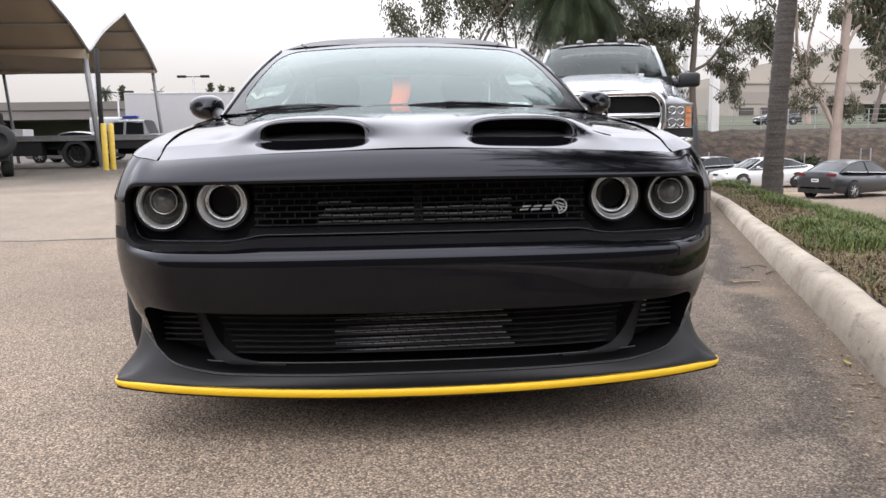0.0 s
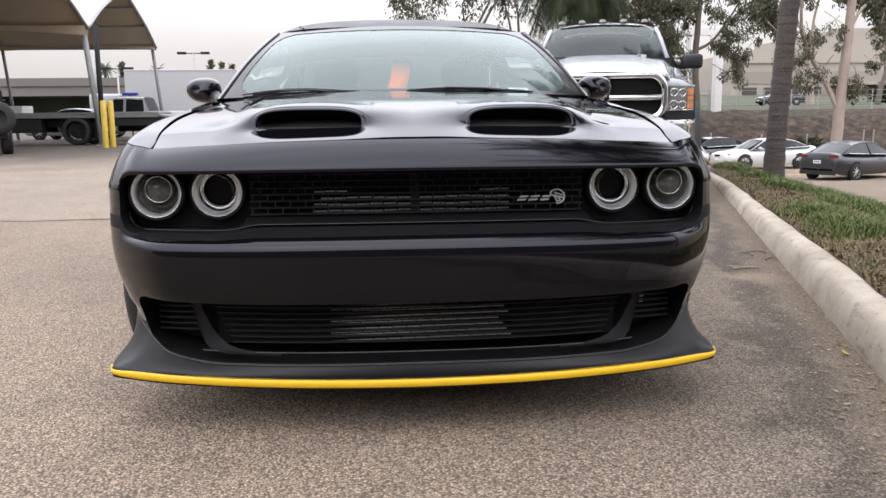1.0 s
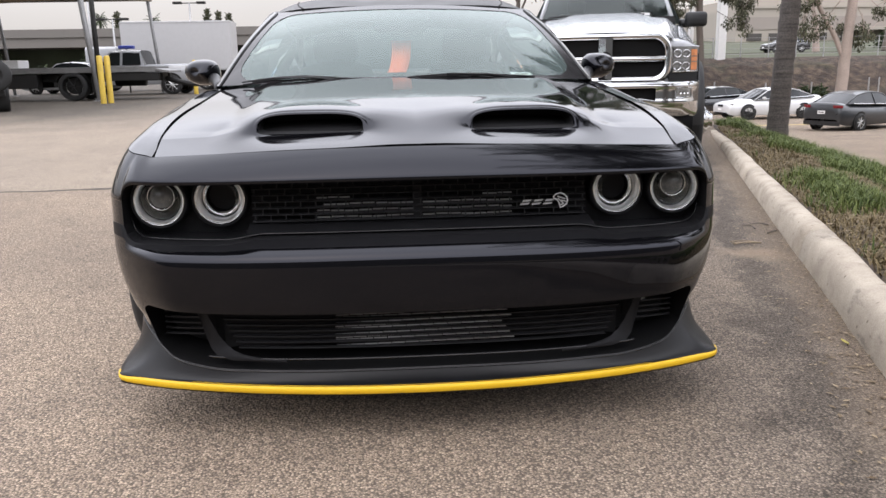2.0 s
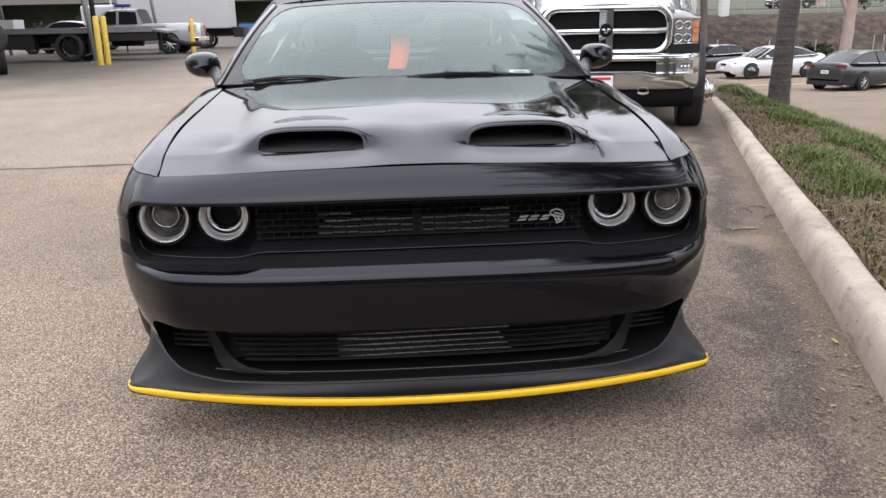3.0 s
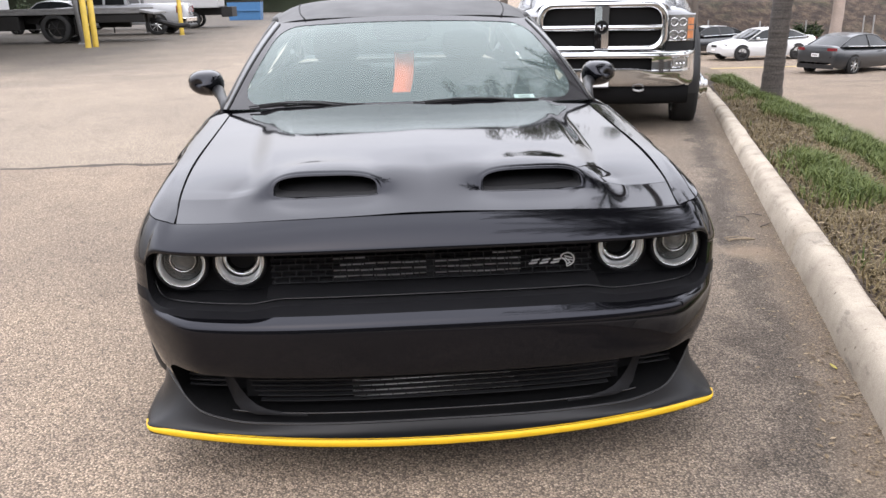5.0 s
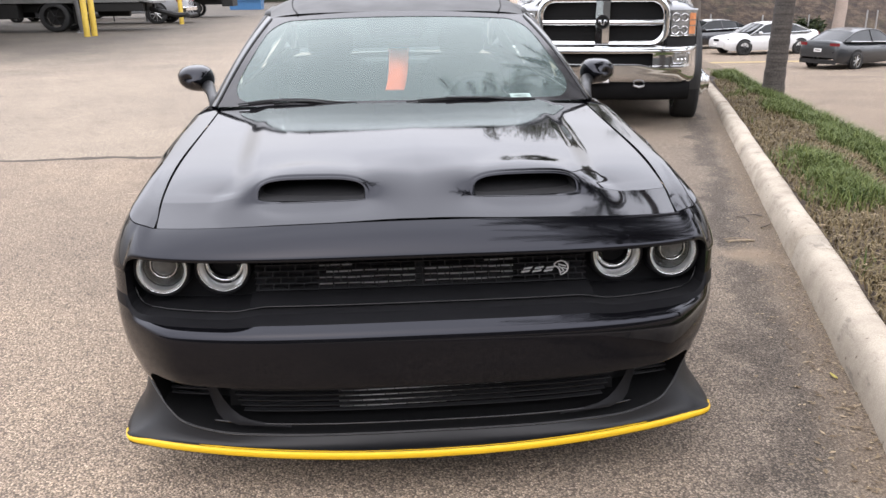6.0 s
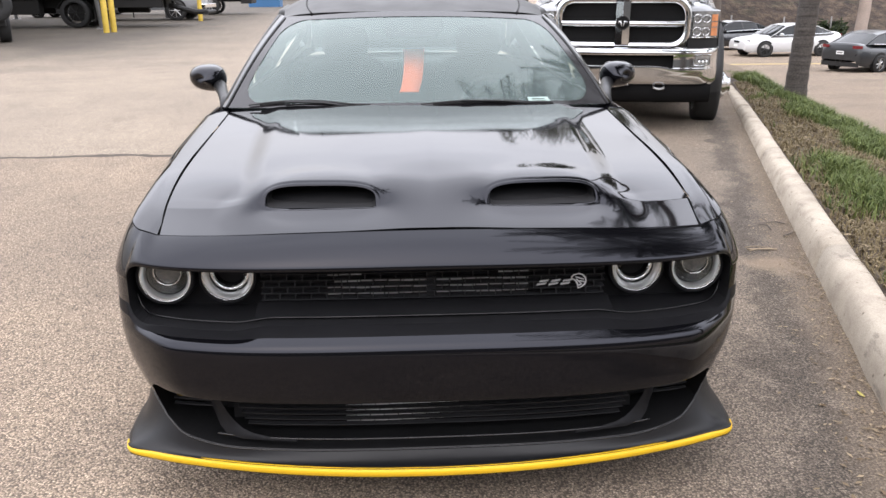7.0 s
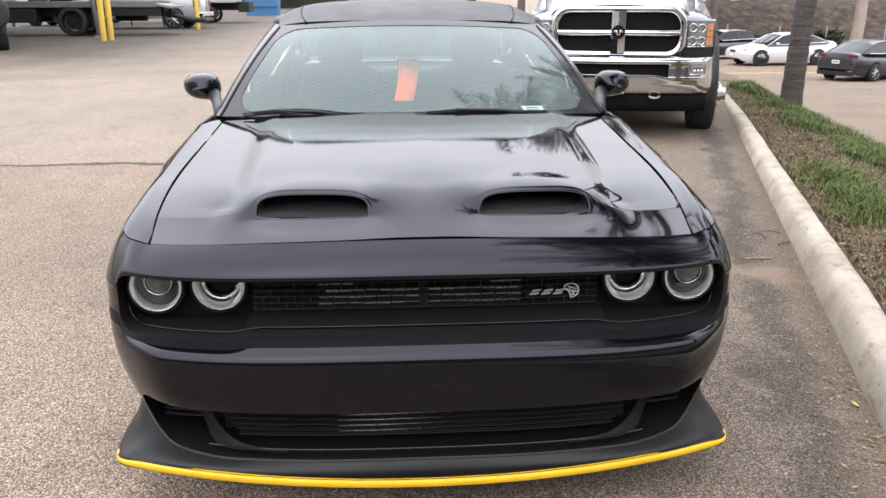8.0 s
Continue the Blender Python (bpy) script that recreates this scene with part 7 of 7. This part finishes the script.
gum_tree(4.2, 43.0, 0, 13.5, 4, GREYBARK, fork=0.40, r0=0.3, leaves=46, cloud=0.8, size=0.22)
gum_tree(7.4, 46.0, 0, 13.0, 9, GREYBARK, fork=0.38, r0=0.28, leaves=46, cloud=0.8, size=0.22)
gum_tree(11.0, 45.0, 0, 13.5, 15, GREYBARK, fork=0.38, r0=0.26, leaves=46, cloud=0.8, size=0.22)
gum_tree(13.0, 47.0, 0.5, 14.5, 12, GREYBARK, fork=0.40, r0=0.25, leaves=44, cloud=0.75, size=0.22)


# trees added beside the view, to darken paint reflections and shade the right side
for tx, ty, th, sd in ((15.0, 13.0, 13.5, 61), (11.5, 5.5, 12.0, 67), (17.0, 21.0, 14.0, 73)):
    tagged(gum_tree(tx, ty, lot_z(ty), th, sd, GREYBARK, fork=0.34, r0=0.26, leaves=60, cloud=1.0, size=0.26), "leafy eucalyptus added beside the lower lot to darken the black paint's reflections")


def grown_tree(x, y, z, seed, bark, limbs, clumps, leaves, radius, label):
    """A gum tree with given limbs (start and end radius, then points) and leaf clumps hung about them."""
    rng = random.Random(seed)
    t = thing("eucalyptus_tree", pose(x, y, z), label, "tree", "eucalyptus trees")
    wood, crown = bmesh.new(), bmesh.new()
    for r0, r1, pts in limbs:
        knots = [(i, p) for i, p in enumerate(pts)]
        n = 5 * (len(pts) - 1)
        line = []
        for k in range(n + 1):
            a = k * (len(pts) - 1) / n
            px, pz = curve_at([(i, p[0]) for i, p in knots], a), curve_at([(i, p[1]) for i, p in knots], a)
            line.append(Vector((px + 0.05 * noise.noise((pz * 0.9, px, seed)), 0.35 * (a if r0 < 0.3 else 0) * math.sin(seed + len(line) * 0.1), pz)))
        tube(line, [lerp(r0, r1, k / n) * (1 + 0.06 * noise.noise((k * 0.7, seed, r0))) for k in range(n + 1)], 10, bm=wood, caps=False)
    for cx, cz in clumps:
        for _ in range(5):
            c = Vector((cx + rng.gauss(0, radius * 0.7), rng.gauss(0, radius * 1.2), cz + rng.gauss(0, radius * 0.6)))
            twig = [c + Vector((rng.gauss(0, 0.4), rng.gauss(0, 0.3), 0.5 + 0.4 * rng.random())), c + Vector((0, 0, 0.2)), c - Vector((0, 0, 0.4))]
            tube(twig, [0.025, 0.018, 0.008], 4, bm=wood, caps=False)
            leaf_cloud(crown, rng, c, radius * (0.4 + 0.5 * rng.random()), leaves, 0.19, droop=0.9, flat=1.1)
    part("trunk", wood, bark, t, smooth=True)
    part("crown", crown, GUMLEAF, t)
    return t


grown_tree(24.85, 41.5, -1.6, 33, PALEBARK,
           [(0.33, 0.20, [(0, -0.2), (0.05, 1.4), (0.12, 3.0), (0.25, 5.6), (0.4, 8.4), (0.5, 12.0)]),
            (0.15, 0.07, [(-0.05, 2.9), (-0.5, 4.0), (-1.2, 5.2), (-2.1, 6.5), (-2.7, 7.6), (-3.2, 9.4)]),
            (0.08, 0.05, [(-1.5, 5.6), (-1.55, 7.0), (-1.3, 8.4), (-1.1, 10.0)]),
            (0.10, 0.05, [(0.35, 7.0), (1.2, 8.2), (2.2, 8.8), (3.2, 8.6)])],
           [(-2.5, 5.2), (-1.9, 5.7), (-2.3, 4.4), (-1.1, 4.6), (-1.3, 6.6), (-2.8, 6.6), (0.6, 4.3), (0.8, 3.8), (-0.7, 6.8), (2.2, 5.4), (2.3, 7.2), (2.9, 6.4), (-1.8, 8.6), (-0.2, 9.2), (1.3, 8.9), (-3.0, 8.4)],
           70, 0.55, "pale-trunked eucalyptus tree before the bank")
grown_tree(18.6, 45.6, -1.7, 21, GREYBARK,
           [(0.23, 0.13, [(0.05, -0.2), (-0.08, 3.0), (-0.35, 6.0), (-0.42, 9.0), (-0.5, 12.0)]),
            (0.10, 0.04, [(-0.35, 6.4), (0.7, 7.0), (1.7, 8.4), (2.3, 9.8)]),
            (0.09, 0.04, [(-0.3, 5.8), (-1.3, 6.4), (-2.2, 7.0), (-3.4, 8.0)]),
            (0.08, 0.03, [(-0.42, 8.0), (-1.4, 9.2), (-2.4, 9.8)])],
           [(1.3, 8.7), (2.0, 8.4), (1.7, 7.5), (1.2, 6.9), (1.8, 6.4), (2.3, 5.7), (2.0, 5.1), (2.5, 7.4), (-1.0, 8.4), (-1.7, 8.0), (-2.4, 8.4), (-3.0, 7.4), (-2.3, 6.9), (-1.7, 6.7), (-3.7, 7.7), (-4.0, 6.7), (-3.3, 6.0), (-2.0, 5.9), (-0.8, 9.2), (0.3, 9.0), (-4.6, 8.4), (-5.2, 7.2)],
           95, 0.6, "slender dark eucalyptus tree before the bank")
crown_rng = random.Random(5)
grown_tree(14.6, 46.5, -1.4, 51, GREYBARK,
           [(0.26, 0.15, [(0.3, -0.2), (0.2, 2.6), (0.4, 5.2), (0.3, 8.0)]),
            (0.11, 0.04, [(0.3, 4.6), (1.2, 5.8), (2.2, 7.0), (3.0, 8.6)]),
            (0.10, 0.04, [(0.3, 5.0), (-0.8, 6.4), (-1.8, 7.6)])],
           [(crown_rng.uniform(-2.6, 3.1), 4.4 + 5.0 * crown_rng.random() ** 0.8) for _ in range(46)],
           95, 0.62, "full olive-green eucalyptus tree behind the truck")
gum_tree(34.5, 62.5, 2.0, 15.0, 41, PALEBARK, fork=0.35, r0=0.30, leaves=30, cloud=1.2, size=0.4)
gum_tree(40.5, 63.0, 2.0, 13.0, 55, GREYBARK, fork=0.35, r0=0.25, leaves=40, cloud=1.2, size=0.4)


def palm(x, y, z, h, seed, r0, fronds, length, label, droop=1.0, leaflet=0.018, lean=0.0):
    """A palm: ringed trunk, a head of arching fronds with narrow leaflets."""
    rng = random.Random(seed)
    t = thing("palm_tree", pose(x, y, z), label, "palm")
    pts, rs = [], []
    n = int(h / 0.07)
    for i in range(n + 1):
        f = i / n
        pts.append((0.10 * math.sin(f * 2.2) + lean * (f * h) ** 2, 0.02 * math.sin(f * 5), f * h - 0.15))
        rs.append(r0 * (1.0 - 0.22 * f) * (1.0 + 0.035 * ((i % 3) - 1)) * (1 + 0.35 * math.exp(-f * h / 0.35)))
    part("trunk", tube(pts, rs, 16), BARK, t, smooth=True)
    head = Vector(pts[-1])
    bm = bmesh.new()
    for k in range(fronds):
        az = k * 2.39996 + rng.random() * 0.3
        el = lerp(1.25, -0.75, (k + 0.5) / fronds) + rng.gauss(0, 0.08)
        d = Vector((math.cos(az) * math.cos(el), math.sin(az) * math.cos(el), math.sin(el)))
        p, L = head.copy(), length * (0.8 + 0.35 * rng.random())
        stem = [p]
        for i in range(10):
            d = (d + Vector((0, 0, -0.13 * droop))).normalized()
            p = p + d * L / 10
            stem.append(p)
        tube(stem, [0.03 * (1 - i / 12) for i in range(11)], 4, bm=bm, caps=False)
        for i in range(2, 11):
            for q in range(5):
                f = i - 1 + q / 5
                a, b = stem[min(9, int(f))], stem[min(10, int(f) + 1)]
                base = a.lerp(b, f - int(f))
                ax = (b - a).normalized()
                across = ax.cross(Vector((0, 0, 1))).normalized()
                for sg in (-1, 1):
                    ll = length * 0.24 * math.sin(math.pi * (0.12 + 0.8 * f / 10)) * (0.8 + 0.4 * rng.random())
                    dd = (across * sg + ax * 0.55 + Vector((0, 0, -0.55 * droop - 0.2 * rng.random()))).normalized()
                    tip = base + dd * ll
                    wv = ax * leaflet
                    bm.faces.new([bm.verts.new(v) for v in (base - wv, base + wv, tip)])
    part("crown", bm, PALMLEAF, t)
    return t


palm(5.42, 8.95, -0.12, 12.5, 3, 0.135, 46, 2.9, "tall palm with a ringed grey trunk in the planting strip", lean=0.010)
palm(5.0, -1.0, -0.1, 8.6, 11, 0.16, 80, 4.3, "palm of the strip, seen mirrored in the black paint", droop=1.5)
palm(3.55, 2.6, 0.1, 8.8, 19, 0.135, 64, 3.2, "tall palm of the planting strip, mirrored in the black paint", droop=1.3)
palm(6.9, 28.0, -0.6, 7.2, 5, 0.22, 190, 3.1, "green feather palm with drooping fronds", droop=1.35, leaflet=0.016)
palm(-47.0, 140.0, 0, 9.8, 7, 0.25, 26, 2.0, "distant fan palm behind the overpass")
palm(-41.0, 150.0, 0, 9.9, 8, 0.25, 26, 2.0, "distant fan palm behind the overpass")


def cypress(x, y, h, seed):
    rng = random.Random(seed)
    t = thing("cypress_tree", pose(x, y, 0), "slim dark cypress in the distance", "tree", "distant cypresses")
    part("trunk", tube([(0, 0, -0.2), (0, 0, h * 0.9)], [0.2, 0.04], 6), GREYBARK, t)
    bm = bmesh.new()
    for i in range(22):
        f = i / 22
        leaf_cloud(bm, rng, Vector((0, 0, h * (0.12 + 0.88 * f))), 0.25 + 1.0 * math.sin(math.pi * min(1, 0.15 + f * 0.85)) * (1 - 0.5 * f), 60, 0.5, droop=-0.6)
    part("crown", bm, GUMLEAF, t)


for x, y, h, sd in ((-29.4, 140, 11.2, 1), (-27.6, 140, 10.8, 2), (-25.9, 140, 10.4, 3), (-43.5, 138, 10.8, 4)):
    cypress(x, y, h, sd)


def shrub(x, y, z, r, seed, label="green shrub below the elevated road"):
    rng = random.Random(seed)
    t = thing("shrub", pose(x, y, z), label, "shrub", "shrubs in the yard")
    bm = bmesh.new()
    for i in range(9):
        leaf_cloud(bm, rng, Vector((rng.gauss(0, r * 0.5), rng.gauss(0, r * 0.4), abs(rng.gauss(r * 0.5, r * 0.3)))), r * 0.55, 90, 0.3, droop=-0.3)
    part("leaves", bm, PALMLEAF, t)
    part("stem", tube([(0, 0, -0.1), (0, 0, r * 0.7)], 0.08, 5), GREYBARK, t)


for i, (x, y, z, r) in enumerate(((-45, 92, 0, 2.2), (-38, 94, 0, 1.6), (-33, 90, 0, 1.8), (-27, 96, 0, 1.5), (-52, 95, 0, 2.0), (24.5, 44.2, -1.3, 0.7), (22.8, 44.0, -1.4, 0.5), (45, 70, 1.9, 1.2), (52, 72, 1.9, 1.4))):
    shrub(x, y, z, r, i, "green shrub below the elevated road" if x < 0 else "low scrub on the brown bank")
# an unseen closing wall added far behind the viewpoint, to darken reflections
tagged(part("wall_south", box(-60, 60, -16.4, -16.0, 0, 6.0), mat("closing_wall", (0.10, 0.10, 0.095), 0.9)), "plain dark wall added out of view behind the viewpoint for dark reflections", "wall", kind="structure")


# ---- grass, litter, stones ----
rng = random.Random(77)


def patchy(s, l):
    """How green the strip is: rich along the far edge and in clumps, worn in the middle."""
    n = noise.noise((s * 1.6, l * 0.9, 5)) + 0.5 * noise.noise((s * 4, l * 3, 9))
    edge = strip_w(l)
    far = smooth01(edge - 0.52, edge - 0.22, s)
    clump = 0.9 * smooth01(0.05, 0.4, noise.noise((s * 1.3 + 3, l * 0.75, 2)) + 0.12)
    return max(far, clump * smooth01(0.3, 0.5, s)) + 0.4 * n - 0.16


def blades(n, lo, hi, material, name, label, dry):
    verts, faces = [], []
    k = 0
    while k < n:
        l = lo + (hi - lo) * rng.random() ** 1.7
        s = 0.16 + (strip_w(l) - 0.14) * rng.random()
        g = patchy(s, l)
        if dry:
            if rng.random() > 0.75 - 0.45 * g:
                continue
        elif rng.random() > g * 1.25:
            continue
        x, y = kerb_point(s, l)
        z = strip_z(s, l) - 0.005
        far = smooth01(strip_w(l) - 0.4, strip_w(l) - 0.1, s)
        h = (0.05 + 0.09 * rng.random() + 0.06 * far) if not dry else 0.03 + 0.05 * rng.random()
        az, lean = rng.random() * math.tau, (0.25 + 0.9 * rng.random()) * (1.8 if dry else 1.0)
        w = 0.0028 + 0.003 * rng.random()
        dx, dy = math.cos(az), math.sin(az)
        i = len(verts)
        verts += [(x - dy * w, y + dx * w, z), (x + dy * w, y - dx * w, z),
                  (x + dx * h * lean * 0.35 + dy * w * 0.7, y + dy * h * lean * 0.35 - dx * w * 0.7, z + h * 0.6),
                  (x + dx * h * lean * 0.35 - dy * w * 0.7, y + dy * h * lean * 0.35 + dx * w * 0.7, z + h * 0.6),
                  (x + dx * h * lean, y + dy * h * lean, z + h * (1.0 - 0.25 * lean))]
        faces += [(i, i + 1, i + 2, i + 3), (i + 3, i + 2, i + 4)]
        k += 1
    me = bpy.data.meshes.new(name)
    me.from_pydata(verts, [], faces)
    me.materials.append(material)
    return tagged(new(name, me), label, "grass", kind="stuff")


blades(70000, -0.6, 13.2, BLADE, "grass", "ragged green grass along the planting strip", False)
blades(16000, -12, -0.6, BLADE, "grass", "ragged green grass along the planting strip", False)
blades(26000, -0.6, 11, STRAW, "dry_grass", "dry yellow grass and thatch between the green", True)


def scatter(name, n, place, size, material, label, category):
    verts, faces = [], []
    for _ in range(n):
        x, y, z = place()
        az, sz = rng.random() * math.tau, size * (0.5 + rng.random())
        tl = rng.gauss(0, 0.25)
        c, s_ = math.cos(az), math.sin(az)
        i = len(verts)
        for u, v, w in ((-1, 0, 0), (0, 0.38, 0.15), (1, 0, 0.05), (0, -0.38, 0.1)):
            verts.append((x + (u * c - v * s_) * sz, y + (u * s_ + v * c) * sz, z + 0.004 + (w + 0.3 * tl * u + 0.2) * sz * 0.5))
        faces.append((i, i + 1, i + 2, i + 3))
    me = bpy.data.meshes.new(name)
    me.from_pydata(verts, [], faces)
    me.materials.append(material)
    return tagged(new(name, me), label, category, kind="stuff")


def on_strip():
    s, l = 0.18 + 0.85 * rng.random(), -0.5 + 9 * rng.random() ** 1.4
    return (*kerb_point(s, l), strip_z(s, l) + 0.01)


def in_gutter():
    s, l = -abs(rng.gauss(0.0, 0.12)) - 0.02, -1.0 + 11 * rng.random()
    x, y = kerb_point(s, l)
    return x, y, 0.0


def on_asphalt():
    return -2.6 + 4.4 * rng.random(), -1.2 + 7 * rng.random(), 0.0


scatter("leaf_litter", 2600, on_strip, 0.022, LITTER, "dry brown leaves and bark scraps on the strip", "leaves")
scatter("gutter_litter", 1500, in_gutter, 0.0115, LITTER, "dry leaf scraps gathered in the gutter", "leaves")
scatter("grit", 260, on_asphalt, 0.006, LITTER, "loose grit and leaf scraps on the asphalt", "grit")

# a few fallen twigs beside the kerb
for k, (s, l) in enumerate(((-0.10, 2.62), (-0.16, 2.75), (-0.06, 2.9), (0.7, 2.1), (0.85, 1.2))):
    x, y = kerb_point(s, l)
    z = strip_z(s, l) + 0.03 if s > 0 else 0.006
    a = 0.4 + k * 1.1
    tagged(part("twig", tube([(x, y, z), (x + 0.06 * math.cos(a), y + 0.06 * math.sin(a), z + 0.008), (x + 0.13 * math.cos(a + 0.3), y + 0.13 * math.sin(a + 0.3), z)], [0.005, 0.004, 0.002], 5), GREYBARK), "thin dry twig lying by the kerb", "twig", "fallen twigs")


# a dry frond scrap on the asphalt and one yellow leaf by the kerb
FROND = mat("dry_frond", (0.30, 0.235, 0.16), 0.85, vary=0.3)
frond = thing("fallen_twig", pose(1.93, 2.28, 0.002), "dry pale twig lying on the asphalt", "twig")
for dy, bend, size in ((0.0, -0.016, 0.0045), (-0.035, 0.012, 0.0035), (0.03, 0.02, 0.0025)):
    pts = [(0.17 * f - 0.01, dy * (1 - f) - 0.02 * f + bend * math.sin(3.4 * f), 0.004 + 0.006 * math.sin(3.1 * f)) for f in np.linspace(0, 1, 8)]
    part("stem", tube(pts, size, 5), FROND, frond, smooth=True)
YLEAF = mat("fallen_yellow_leaf", (0.42, 0.36, 0.10), 0.7, vary=0.2)
half = lambda f: 0.008 * math.sin(math.pi * min(1, f + 0.03)) ** 0.8
rows = [[(s * half(f), 0.036 * f, 0.006 + 0.006 * abs(s) + 0.010 * f * f) for s in (-1, 0, 1)] for f in np.linspace(0, 0.97, 9)]
leaf = thing("fallen_leaf", pose(1.61, 0.50, 0.002, rz=25), "single yellowed leaf lying beside the kerb", "leaf")
part("blade", sheet(rows), YLEAF, leaf, smooth=True)
